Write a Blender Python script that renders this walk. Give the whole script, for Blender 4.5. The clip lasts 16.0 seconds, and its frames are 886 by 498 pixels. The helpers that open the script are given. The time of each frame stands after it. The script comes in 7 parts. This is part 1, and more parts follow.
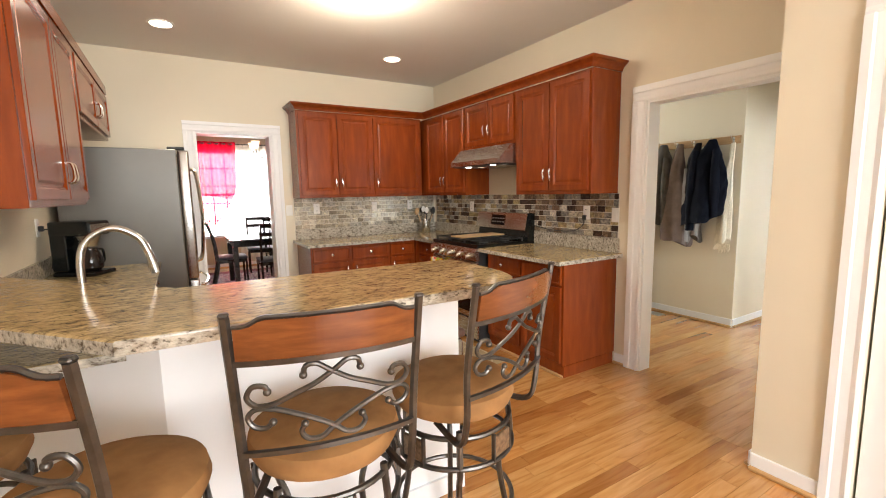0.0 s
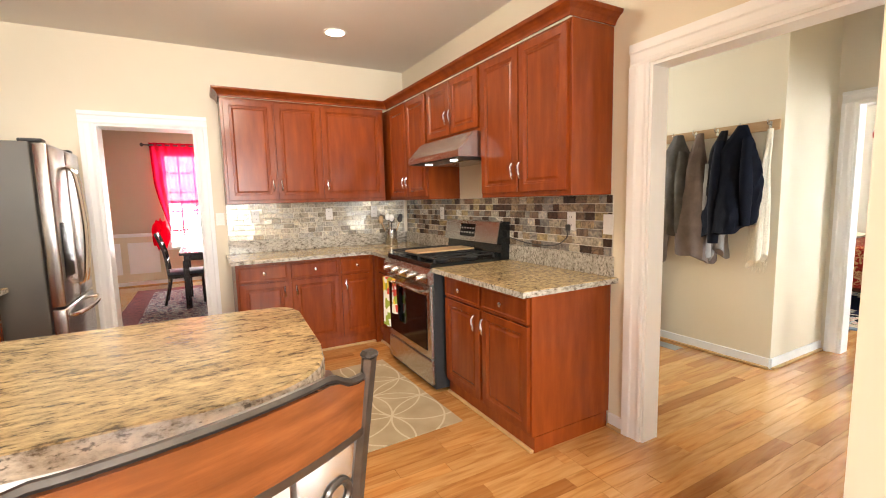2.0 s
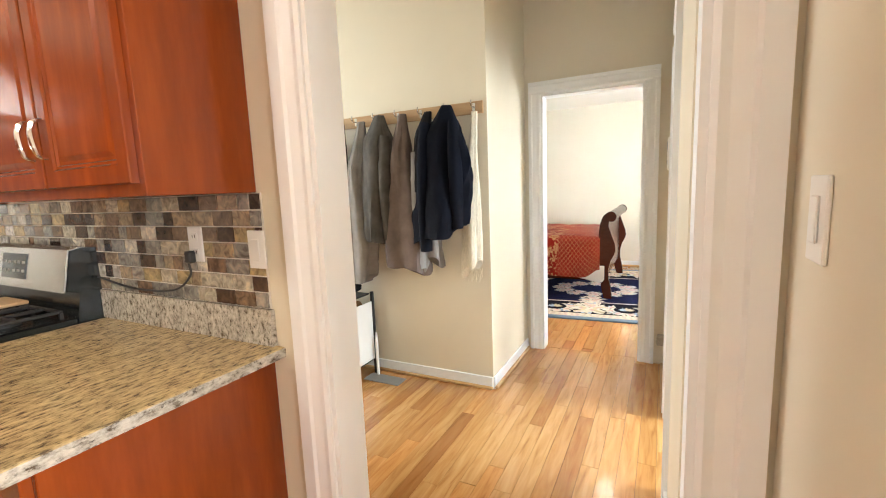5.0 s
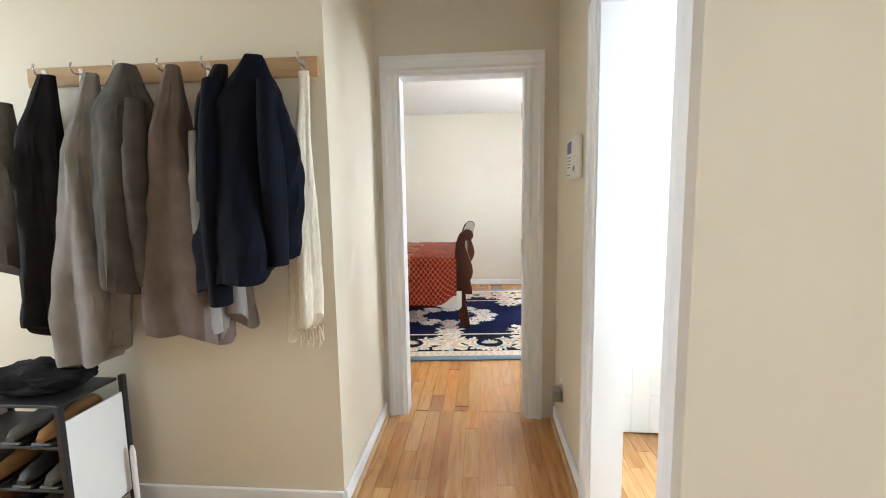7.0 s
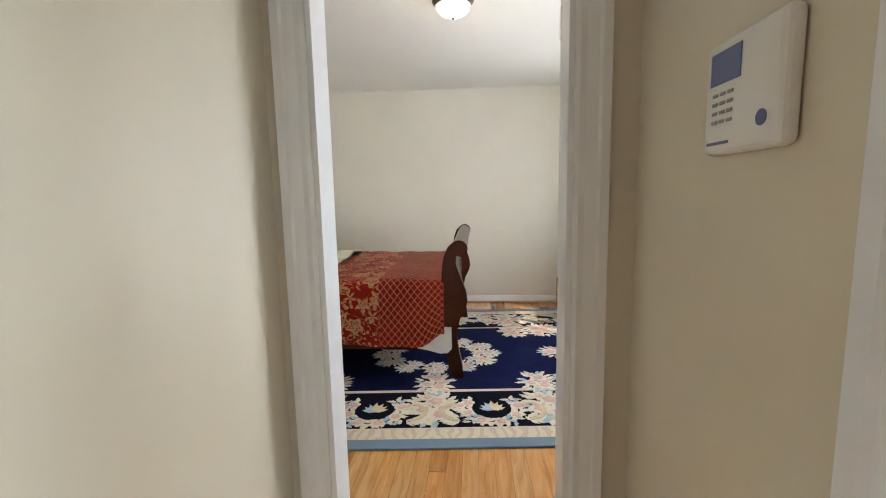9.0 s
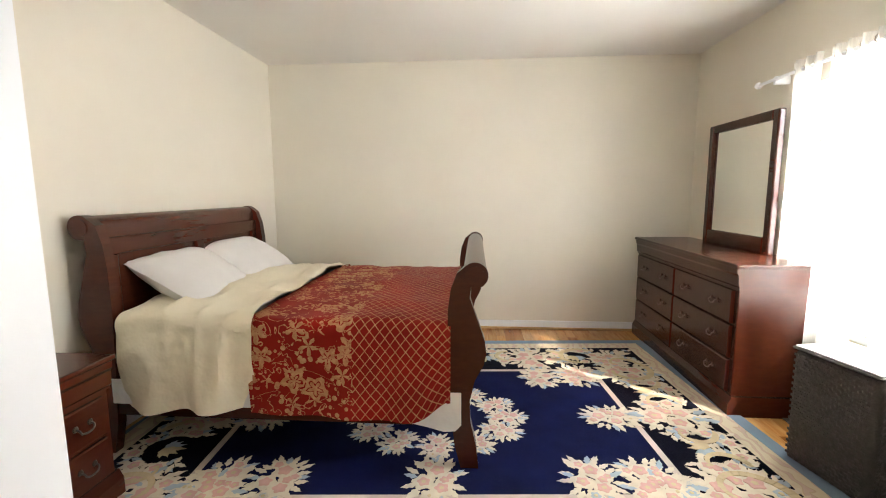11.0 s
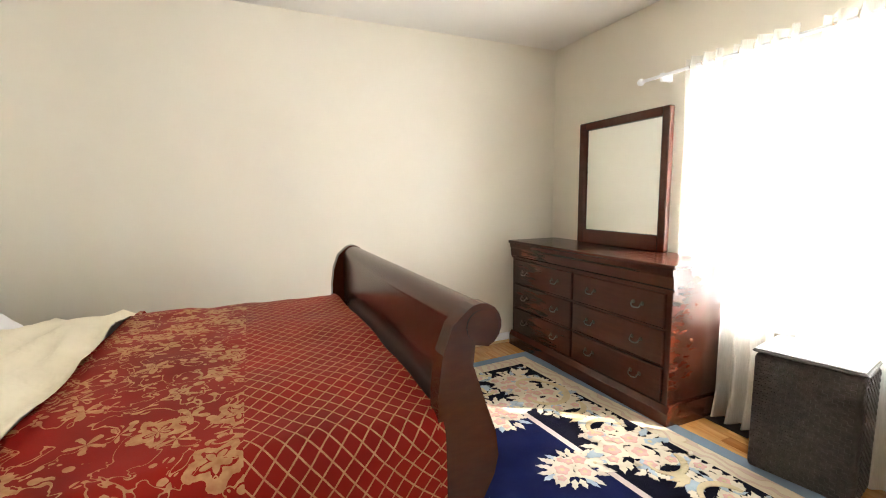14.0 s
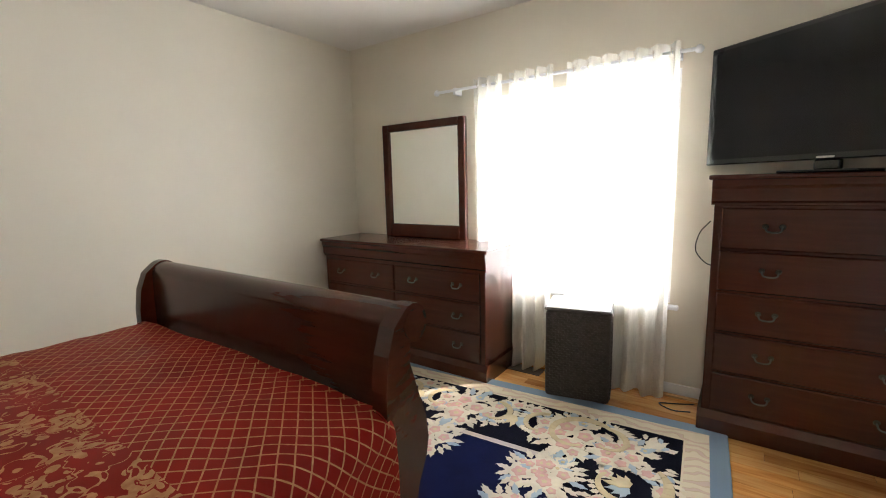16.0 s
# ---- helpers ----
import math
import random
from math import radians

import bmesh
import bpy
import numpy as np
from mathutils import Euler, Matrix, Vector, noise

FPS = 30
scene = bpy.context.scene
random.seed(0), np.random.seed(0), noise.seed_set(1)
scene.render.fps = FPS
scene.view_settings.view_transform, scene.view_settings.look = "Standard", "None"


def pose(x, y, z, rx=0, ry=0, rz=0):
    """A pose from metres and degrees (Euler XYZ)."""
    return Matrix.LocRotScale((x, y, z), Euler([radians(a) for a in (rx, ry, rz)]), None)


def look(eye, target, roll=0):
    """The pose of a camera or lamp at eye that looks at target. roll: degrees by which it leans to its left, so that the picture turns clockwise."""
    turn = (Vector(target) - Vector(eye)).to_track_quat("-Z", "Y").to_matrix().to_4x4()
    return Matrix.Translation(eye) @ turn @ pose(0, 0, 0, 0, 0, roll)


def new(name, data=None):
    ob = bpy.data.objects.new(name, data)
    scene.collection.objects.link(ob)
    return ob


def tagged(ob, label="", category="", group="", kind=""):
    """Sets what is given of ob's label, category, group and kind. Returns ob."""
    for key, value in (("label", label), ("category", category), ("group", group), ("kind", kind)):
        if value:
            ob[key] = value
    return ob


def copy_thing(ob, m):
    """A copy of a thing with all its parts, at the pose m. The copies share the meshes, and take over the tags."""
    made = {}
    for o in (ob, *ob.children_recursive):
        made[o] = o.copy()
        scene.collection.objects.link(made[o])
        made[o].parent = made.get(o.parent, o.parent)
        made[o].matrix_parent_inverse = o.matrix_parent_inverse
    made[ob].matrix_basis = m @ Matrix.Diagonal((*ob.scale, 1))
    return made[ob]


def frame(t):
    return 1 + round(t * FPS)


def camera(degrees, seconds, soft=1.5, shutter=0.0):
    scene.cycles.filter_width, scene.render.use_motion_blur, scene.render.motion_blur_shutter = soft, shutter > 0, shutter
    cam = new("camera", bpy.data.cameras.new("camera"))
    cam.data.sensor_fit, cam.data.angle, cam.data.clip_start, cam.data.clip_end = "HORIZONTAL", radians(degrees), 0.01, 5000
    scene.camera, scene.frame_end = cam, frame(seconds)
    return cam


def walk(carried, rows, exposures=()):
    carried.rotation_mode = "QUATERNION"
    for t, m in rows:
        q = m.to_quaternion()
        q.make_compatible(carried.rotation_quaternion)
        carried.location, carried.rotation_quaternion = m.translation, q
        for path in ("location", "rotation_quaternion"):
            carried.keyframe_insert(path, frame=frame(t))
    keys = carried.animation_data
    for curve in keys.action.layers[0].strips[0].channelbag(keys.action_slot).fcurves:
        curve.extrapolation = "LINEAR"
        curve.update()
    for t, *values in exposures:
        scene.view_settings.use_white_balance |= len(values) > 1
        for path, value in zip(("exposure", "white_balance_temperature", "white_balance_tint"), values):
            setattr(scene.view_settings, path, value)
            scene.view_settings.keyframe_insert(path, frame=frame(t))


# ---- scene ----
cam = camera(91.1, 16.0, soft=1.05)
PATH = [
    (0, (0.791, 0.276, 1.403), (1.816, 1.974, 1.147), -1.1),
    (0.5, (1.016, 0.394, 1.381), (1.98, 2.13, 1.141), -0.8),
    (1, (1.248, 0.513, 1.376), (2.158, 2.281, 1.163), -0.9),
    (1.5, (1.482, 0.635, 1.382), (2.384, 2.408, 1.172), -1.4),
    (2, (1.7, 0.788, 1.367), (2.659, 2.528, 1.143), -1.4),
    (2.5, (1.887, 0.931, 1.368), (2.953, 2.607, 1.134), -1.0),
    (3, (2.055, 1.042, 1.362), (3.252, 2.628, 1.143), -1.0),
    (3.5, (2.224, 1.141, 1.369), (3.571, 2.606, 1.168), -1.6),
    (4, (2.425, 1.257, 1.377), (3.933, 2.55, 1.147), -2.2),
    (4.5, (2.608, 1.339, 1.381), (4.255, 2.445, 1.131), -2.3),
    (5, (2.827, 1.421, 1.364), (4.594, 2.318, 1.089), -2.3),
    (5.2, (2.919, 1.454, 1.37), (4.721, 2.274, 1.086), -1.9),
    (7.3, (4.009, 1.836, 1.344), (5.991, 1.96, 1.108), -1.5),
    (7.5, (4.201, 1.82, 1.361), (6.183, 1.935, 1.114), -2.0),
    (8, (4.465, 1.853, 1.385), (6.447, 1.929, 1.129), -2.5),
    (8.5, (4.779, 1.836, 1.372), (6.759, 1.946, 1.112), -2.2),
    (9, (5.054, 1.817, 1.365), (7.032, 1.971, 1.109), -1.2),
    (11.3, (6.272, 1.981, 1.339), (8.251, 2.124, 1.088), -0.1),
    (11.5, (6.365, 2.009, 1.322), (8.348, 2.127, 1.085), -0.5),
    (12, (6.586, 2.062, 1.319), (8.569, 2.128, 1.064), -1.7),
    (12.5, (6.744, 2.127, 1.337), (8.728, 2.088, 1.088), -2.1),
    (13, (6.881, 2.235, 1.344), (8.844, 1.952, 1.087), -1.3),
    (13.5, (7.006, 2.37, 1.328), (8.914, 1.825, 1.082), -0.2),
    (14, (7.117, 2.485, 1.311), (8.933, 1.683, 1.072), -0.6),
    (14.5, (7.202, 2.611, 1.323), (8.88, 1.548, 1.095), -1.5),
    (15, (7.279, 2.691, 1.349), (8.79, 1.404, 1.101), -2.9),
    (15.5, (7.301, 2.751, 1.363), (8.639, 1.291, 1.08), -2.9),
    (16, (7.333, 2.879, 1.365), (8.469, 1.259, 1.072), -1.4),
]
EXPOSURES = [(0, 1.15, 6700, 10), (1.5, 1.48, 6800, 11), (2.5, 1.74, 6800, 11), (5.2, 1.62, 6450, 9), (7.5, 0.98, 6050, 9), (9.2, 0.58, 6250, 9), (11.3, 0.95, 6750, 11), (13, 1.18, 6750, 11), (15, 0.85, 6650, 10), (16, 0.35, 6550, 10)]
walk(cam, [(t, look(eye, target, roll)) for t, eye, target, roll in PATH], EXPOSURES)

PI = math.pi

# ---------- light ----------
world = bpy.data.worlds.new("world")
scene.world = world
world.use_nodes = True
wn = world.node_tree.nodes
sky = wn.new("ShaderNodeTexSky")
sky.sky_type = "NISHITA"
sky.sun_disc = False
sky.sun_elevation = radians(44)
sky.sun_rotation = radians(220)
wn["Background"].inputs["Strength"].default_value = 0.07
world.node_tree.links.new(sky.outputs[0], wn["Background"].inputs["Color"])

sun_data = bpy.data.lights.new("sun", "SUN")
sun_data.energy, sun_data.angle, sun_data.color = 5.0, radians(0.5), (1.0, 0.93, 0.82)
sun = new("sun", sun_data)
sun.matrix_world = look((7.0, -4.0, 6.0), (7.0 + 0.46, -4.0 + 0.554, 6.0 - 0.695))


def area(name, eye, target, sx, sy, watts, color=(1, 1, 1)):
    d = bpy.data.lights.new(name, "AREA")
    d.shape, d.size, d.size_y, d.energy, d.color = "RECTANGLE", sx, sy, watts, color
    ob = new(name, d)
    ob.matrix_world = look(eye, target)
    return ob


DAY = (0.92, 0.96, 1.0)
WARM = (1.0, 0.88, 0.72)
area("bedroom_window_light", (8.42, -0.22, 1.3), (8.42, 3, 1.2), 1.4, 1.4, 125.0, DAY)
# Added fill: presumed daylight from the unseen south side of the living room.
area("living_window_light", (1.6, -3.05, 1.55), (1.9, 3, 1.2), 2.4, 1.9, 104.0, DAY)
area("dining_window_light", (1.85, 9.95, 1.45), (1.8, 6, 1.2), 1.5, 1.6, 45.0, DAY)
# Added fill that makes the bathroom bright; its source is unseen.
area("bath_window_light", (5.3, -1.0, 1.7), (5.3, 1.2, 1.2), 0.9, 1.0, 50.0, (0.80, 0.92, 1.0))
# Added fill from the unseen hall end, brightens the coats and hall walls.
area("hall_window_light", (4.6, 5.35, 1.5), (4.8, 2.4, 1.0), 1.0, 1.7, 19.0, (0.86, 0.94, 1.0))


def lamp_point(name, p, watts, color, size=0.05, spot=None):
    d = bpy.data.lights.new(name, "SPOT" if spot else "POINT")
    d.energy, d.color, d.shadow_soft_size = watts, color, size
    if spot:
        d.spot_size, d.spot_blend = radians(spot), 0.6
    ob = new(name, d)
    ob.location = p
    return ob


lamp_point("kitchen_lamp", (1.97, 3.20, 2.46), 13.0, WARM, 0.14)
lamp_point("bedroom_lamp", (8.0, 1.95, 2.36), 1.6, WARM, 0.1)
lamp_point("can_light_a", (0.79, 4.495, 2.74), 8.0, WARM, 0.06, 130)
lamp_point("can_light_b", (2.775, 4.495, 2.74), 13.0, WARM, 0.06, 130)

# ---------- materials ----------


def nodes_of(name):
    m = bpy.data.materials.new(name)
    m.use_nodes = True
    return m, m.node_tree.nodes, m.node_tree.links, m.node_tree.nodes["Principled BSDF"]


def noise_node(n, l, scale, detail=4, rough=0.55, stretch=(1, 1, 1), rot=(0, 0, 0), coord="Object"):
    tc, mp, nz = n.new("ShaderNodeTexCoord"), n.new("ShaderNodeMapping"), n.new("ShaderNodeTexNoise")
    mp.inputs["Scale"].default_value = stretch
    mp.inputs["Rotation"].default_value = rot
    l.new(tc.outputs[coord], mp.inputs[0])
    l.new(mp.outputs[0], nz.inputs["Vector"])
    nz.inputs["Scale"].default_value, nz.inputs["Detail"].default_value = scale, detail
    nz.inputs["Roughness"].default_value = rough
    return nz


def ramp(n, l, src, stops, mode="LINEAR"):
    r = n.new("ShaderNodeValToRGB")
    r.color_ramp.interpolation = mode
    e = r.color_ramp.elements
    while len(e) < len(stops):
        e.new(0.5)
    for k, (p, c) in zip(e, stops):
        k.position, k.color = p, (*c, 1)
    l.new(src, r.inputs[0])
    return r


def mixc(n, l, fac, a, b, mode="MIX"):
    x = n.new("ShaderNodeMix")
    x.data_type, x.blend_type = "RGBA", mode
    for i, v in ((0, fac), (6, a), (7, b)):
        if hasattr(v, "links"):
            l.new(v, x.inputs[i])
        else:
            x.inputs[i].default_value = v if i == 0 else (*v, 1)
    return x.outputs[2]


def bump(n, l, src, strength, dist, b, prev=None):
    x = n.new("ShaderNodeBump")
    x.inputs["Strength"].default_value, x.inputs["Distance"].default_value = strength, dist
    l.new(src, x.inputs["Height"])
    if prev:
        l.new(prev.outputs[0], x.inputs["Normal"])
    l.new(x.outputs[0], b.inputs["Normal"])
    return x


def simple(name, color, rough=0.5, metal=0.0, scale=6.0, vary=0.08, bscale=80.0, bstr=0.1, bdist=0.001, stretch=(1, 1, 1), coat=0.0):
    m, n, l, b = nodes_of(name)
    big, fine = noise_node(n, l, scale, stretch=stretch), noise_node(n, l, bscale, 3, stretch=stretch)
    lo, hi = [c * (1 - vary) for c in color], [min(1, c * (1 + vary)) for c in color]
    r = ramp(n, l, big.outputs[0], [(0.3, lo), (0.7, hi)])
    l.new(r.outputs[0], b.inputs["Base Color"])
    rr = n.new("ShaderNodeMapRange")
    rr.inputs["To Min"].default_value, rr.inputs["To Max"].default_value = max(0.02, rough - 0.06), rough + 0.06
    l.new(fine.outputs[0], rr.inputs[0])
    l.new(rr.outputs[0], b.inputs["Roughness"])
    b.inputs["Metallic"].default_value = metal
    b.inputs["Coat Weight"].default_value = coat
    b.inputs["Coat Roughness"].default_value = 0.12
    if bstr:
        bump(n, l, fine.outputs[0], bstr, bdist, b)
    return m


def wood(name, dark, mid, light, rough=0.3, stretch=(9, 9, 0.7), scale=5.0, coat=0.3, rand=0.0):
    m, n, l, b = nodes_of(name)
    g = noise_node(n, l, scale, 8, 0.6, stretch)
    big = noise_node(n, l, 1.6, 2, 0.5)
    r = ramp(n, l, g.outputs[0], [(0.28, dark), (0.5, mid), (0.74, light)])
    col = mixc(n, l, 0.35, r.outputs[0], mixc(n, l, big.outputs[0], dark, light), "MIX")
    if rand:
        oi = n.new("ShaderNodeObjectInfo")
        hs = n.new("ShaderNodeHueSaturation")
        mr = n.new("ShaderNodeMapRange")
        mr.inputs["To Min"].default_value, mr.inputs["To Max"].default_value = 1 - rand, 1 + rand
        l.new(oi.outputs["Random"], mr.inputs[0])
        l.new(mr.outputs[0], hs.inputs["Value"])
        l.new(col, hs.inputs["Color"])
        col = hs.outputs[0]
    l.new(col, b.inputs["Base Color"])
    b.inputs["Roughness"].default_value = rough
    b.inputs["Specular IOR Level"].default_value = 0.35
    b.inputs["Coat Weight"].default_value = coat
    b.inputs["Coat Roughness"].default_value = 0.15
    bump(n, l, g.outputs[0], 0.12, 0.001, b)
    return m


def wood_floor_mat(name):
    m, n, l, b = nodes_of(name)
    oi, tc = n.new("ShaderNodeObjectInfo"), n.new("ShaderNodeTexCoord")
    geo = n.new("ShaderNodeNewGeometry")
    add = n.new("ShaderNodeVectorMath")
    add.operation = "ADD"
    sc = n.new("ShaderNodeVectorMath")
    sc.operation = "SCALE"
    comb = n.new("ShaderNodeCombineXYZ")
    su = n.new("ShaderNodeMath")
    su.operation = "ADD"
    l.new(oi.outputs["Random"], su.inputs[0])
    l.new(geo.outputs["Random Per Island"], su.inputs[1])
    l.new(su.outputs[0], comb.inputs[0])
    l.new(su.outputs[0], comb.inputs[1])
    l.new(comb.outputs[0], sc.inputs[0])
    sc.inputs["Scale"].default_value = 37.0
    l.new(tc.outputs["Object"], add.inputs[0])
    l.new(sc.outputs[0], add.inputs[1])
    mp, nz = n.new("ShaderNodeMapping"), n.new("ShaderNodeTexNoise")
    mp.inputs["Scale"].default_value = (1.2, 11, 4)
    l.new(add.outputs[0], mp.inputs[0])
    l.new(mp.outputs[0], nz.inputs["Vector"])
    nz.inputs["Scale"].default_value, nz.inputs["Detail"].default_value, nz.inputs["Distortion"].default_value = 3.0, 9, 0.8
    r = ramp(n, l, nz.outputs[0], [(0.18, (0.24, 0.095, 0.028)), (0.28, (0.42, 0.19, 0.058)), (0.44, (0.56, 0.285, 0.096)), (0.7, (0.67, 0.385, 0.148))])
    fr = n.new("ShaderNodeMath")
    fr.operation = "FRACT"
    l.new(su.outputs[0], fr.inputs[0])
    tint = ramp(n, l, fr.outputs[0], [(0.0, (0.60, 0.46, 0.34)), (0.14, (0.84, 0.74, 0.62)), (0.5, (0.96, 0.94, 0.90)), (0.75, (1.0, 1.0, 1.0)), (1.0, (1.0, 0.84, 0.66))])
    col = mixc(n, l, 1.0, r.outputs[0], tint.outputs[0], "MULTIPLY")
    l.new(col, b.inputs["Base Color"])
    b.inputs["Roughness"].default_value = 0.22
    b.inputs["Coat Weight"].default_value, b.inputs["Coat Roughness"].default_value = 0.7, 0.08
    bump(n, l, nz.outputs[0], 0.08, 0.001, b)
    return m


def granite_mat(name, base):
    m, n, l, b = nodes_of(name)
    st = (0.55, 1.5, 1.0)
    a = noise_node(n, l, 52, 6, 0.7, st, (0, 0, 0.2))
    c = noise_node(n, l, 95, 4, 0.6, st, (0, 0, 0.2))
    d = noise_node(n, l, 7, 3, 0.5, st, (0, 0, 0.3))
    r1 = ramp(n, l, a.outputs[0], [(0.36, (0.12, 0.09, 0.06)), (0.46, [k * 0.72 for k in base]), (0.56, base), (0.72, [min(1, k * 1.3) for k in base])])
    r2 = ramp(n, l, c.outputs[0], [(0.30, (0.05, 0.04, 0.035)), (0.40, (1, 1, 1)), (1.0, (1, 1, 1))])
    r3 = ramp(n, l, d.outputs[0], [(0.3, (0.72, 0.70, 0.68)), (0.7, (1.0, 1.0, 1.0))])
    col = mixc(n, l, 1.0, mixc(n, l, 0.85, r1.outputs[0], r2.outputs[0], "MULTIPLY"), r3.outputs[0], "MULTIPLY")
    l.new(col, b.inputs["Base Color"])
    b.inputs["Roughness"].default_value = 0.13
    return m


M = {}
M["wall"] = simple("wall_cream", (0.75, 0.685, 0.55), 0.5, vary=0.03, scale=1.2, bscale=160, bstr=0.12)
M["wall_bed"] = simple("wall_bedroom_cream", (0.74, 0.69, 0.59), 0.5, vary=0.03, scale=1.2, bscale=160, bstr=0.12)
M["wall_dining"] = simple("wall_dining_tan", (0.62, 0.50, 0.38), 0.6, vary=0.03, scale=1.2, bscale=160, bstr=0.1)
M["bath"] = simple("wall_bath_white", (0.85, 0.88, 0.87), 0.5, vary=0.02, scale=1.2)
M["ceiling"] = simple("ceiling_white", (0.76, 0.73, 0.68), 0.8, vary=0.03, scale=0.8, bscale=200, bstr=0.2)
M["trim"] = simple("trim_white", (0.87, 0.885, 0.91), 0.42, vary=0.01, scale=3, bscale=4, bstr=0)
M["plastic"] = simple("white_plastic", (0.84, 0.83, 0.80), 0.35, vary=0.02)
M["floor"] = wood_floor_mat("oak_planks")
M["subfloor"] = simple("dark_joint", (0.16, 0.08, 0.03), 0.8)
M["shoe"] = wood("oak_moulding", (0.40, 0.22, 0.09), (0.55, 0.33, 0.14), (0.66, 0.42, 0.2), 0.35, (2, 2, 2))
M["cherry"] = wood("cherry_cabinet", (0.135, 0.021, 0.0035), (0.215, 0.038, 0.006), (0.31, 0.064, 0.010), 0.24, (5, 5, 0.8), 3.0, 0.12, 0.05)
M["mahog"] = wood("dark_mahogany", (0.043, 0.0083, 0.0038), (0.056, 0.0112, 0.0048), (0.074, 0.0158, 0.0064), 0.26, (1.2, 4, 13), 3.0, 0.2, 0.04)
M["granite"] = granite_mat("granite_gold", (0.66, 0.51, 0.27))
M["granite_edge"] = granite_mat("granite_grey", (0.60, 0.56, 0.48))
M["steel"] = simple("brushed_steel", (0.55, 0.54, 0.52), 0.26, 1.0, vary=0.06, scale=3, bscale=200, bstr=0.06, stretch=(1, 1, 12))
M["fridge_side"] = simple("grey_painted_steel", (0.145, 0.138, 0.122), 0.38, 0.35, vary=0.08, scale=2)
M["chrome"] = simple("polished_nickel", (0.80, 0.77, 0.72), 0.14, 1.0, vary=0.02, bstr=0)
M["black"] = simple("black_enamel", (0.005, 0.007, 0.0075), 0.2, vary=0.1)
M["blackmatt"] = simple("black_matt", (0.02, 0.02, 0.021), 0.5, vary=0.15)
M["blackglass"] = simple("black_glass", (0.005, 0.005, 0.006), 0.10, vary=0.05, bstr=0)
M["iron"] = simple("pewter_iron", (0.11, 0.10, 0.092), 0.34, 0.85, vary=0.25, scale=20, bscale=120, bstr=0.3)
M["splat"] = wood("amber_splat_wood", (0.065, 0.018, 0.006), (0.155, 0.045, 0.013), (0.29, 0.095, 0.028), 0.22, (1, 6, 9), 4.0, 0.5)
M["suede"] = simple("brown_microfibre", (0.30, 0.155, 0.062), 0.8, vary=0.22, scale=9, bscale=300, bstr=0.3)
M["bronze"] = simple("bronze_plaque", (0.28, 0.20, 0.13), 0.4, 0.7, vary=0.4, scale=60, bscale=60, bstr=0.8, bdist=0.003)
M["navycoat"] = simple("navy_quilted_cloth", (0.0035, 0.0045, 0.010), 0.8, vary=0.3, scale=8, bscale=60, bstr=0.5, bdist=0.004)
M["greycoat"] = simple("grey_wool", (0.10, 0.092, 0.085), 0.9, vary=0.25, scale=10, bscale=260, bstr=0.4)
M["taupecoat"] = simple("taupe_fleece", (0.17, 0.13, 0.115), 0.9, vary=0.2, scale=10, bscale=260, bstr=0.4)
M["lightcoat"] = simple("pale_grey_cloth", (0.27, 0.25, 0.24), 0.85, vary=0.2, scale=8, bscale=260, bstr=0.4)
M["blackcoat"] = simple("black_cloth", (0.015, 0.014, 0.016), 0.8, vary=0.3, scale=8, bscale=260, bstr=0.4)
M["scarf"] = simple("ivory_knit", (0.84, 0.78, 0.65), 0.9, vary=0.12, scale=30, bscale=200, bstr=0.6, bdist=0.003, stretch=(6, 6, 1))
M["linen"] = simple("white_linen", (0.80, 0.78, 0.77), 0.85, vary=0.03, scale=5, bscale=11, bstr=0.4, bdist=0.02)
M["cream"] = simple("cream_sheet", (0.87, 0.80, 0.64), 0.85, vary=0.04, scale=4, bscale=9, bstr=0.55, bdist=0.03)
for k in ("navycoat", "greycoat", "taupecoat", "lightcoat", "blackcoat", "scarf", "linen", "cream", "suede"):
    M[k].node_tree.nodes["Principled BSDF"].inputs["Specular IOR Level"].default_value = 0.12
M["grate"] = simple("cast_iron", (0.02, 0.02, 0.02), 0.55, vary=0.2)
M["board"] = wood("griddle_board", (0.42, 0.25, 0.12), (0.55, 0.36, 0.19), (0.62, 0.43, 0.25), 0.5, (1, 8, 8))
M["rattan"] = simple("dark_rattan", (0.055, 0.045, 0.04), 0.6, vary=0.3, scale=40, bscale=90, bstr=0.9, bdist=0.006)
M["clear"] = simple("coffee_glass", (0.02, 0.015, 0.012), 0.05, bstr=0)
M["bluegrey"] = simple("chair_pad", (0.05, 0.06, 0.075), 0.6)
M["darkwood"] = simple("espresso_wood", (0.02, 0.012, 0.010), 0.25, vary=0.2)
M["vent"] = simple("bronze_register", (0.05, 0.035, 0.025), 0.4, 0.6)
M["ventgrey"] = simple("grey_register", (0.35, 0.34, 0.31), 0.4, 0.4)


def glow(name, color, strength):
    m, n, l, b = nodes_of(name)
    b.inputs["Base Color"].default_value = (*color, 1)
    b.inputs["Emission Color"].default_value = (*color, 1)
    b.inputs["Emission Strength"].default_value = strength
    return m


M["lampglass"] = glow("lit_frosted_glass", (1.0, 0.88, 0.72), 12.0)
M["lampglass_b"] = glow("dim_frosted_glass", (1.0, 0.84, 0.62), 0.8)
M["canlit"] = glow("lit_can_lens", (1.0, 0.9, 0.75), 6.0)
M["hoodled"] = glow("hood_bulb", (1.0, 0.95, 0.85), 6.0)
M["blackglass"].node_tree.nodes["Principled BSDF"].inputs["Specular IOR Level"].default_value = 0.25
M["outside"] = glow("overcast_backdrop", (0.97, 0.98, 1.0), 2.5)
M["bluelcd"] = glow("blue_display", (0.10, 0.12, 0.24), 0.06)

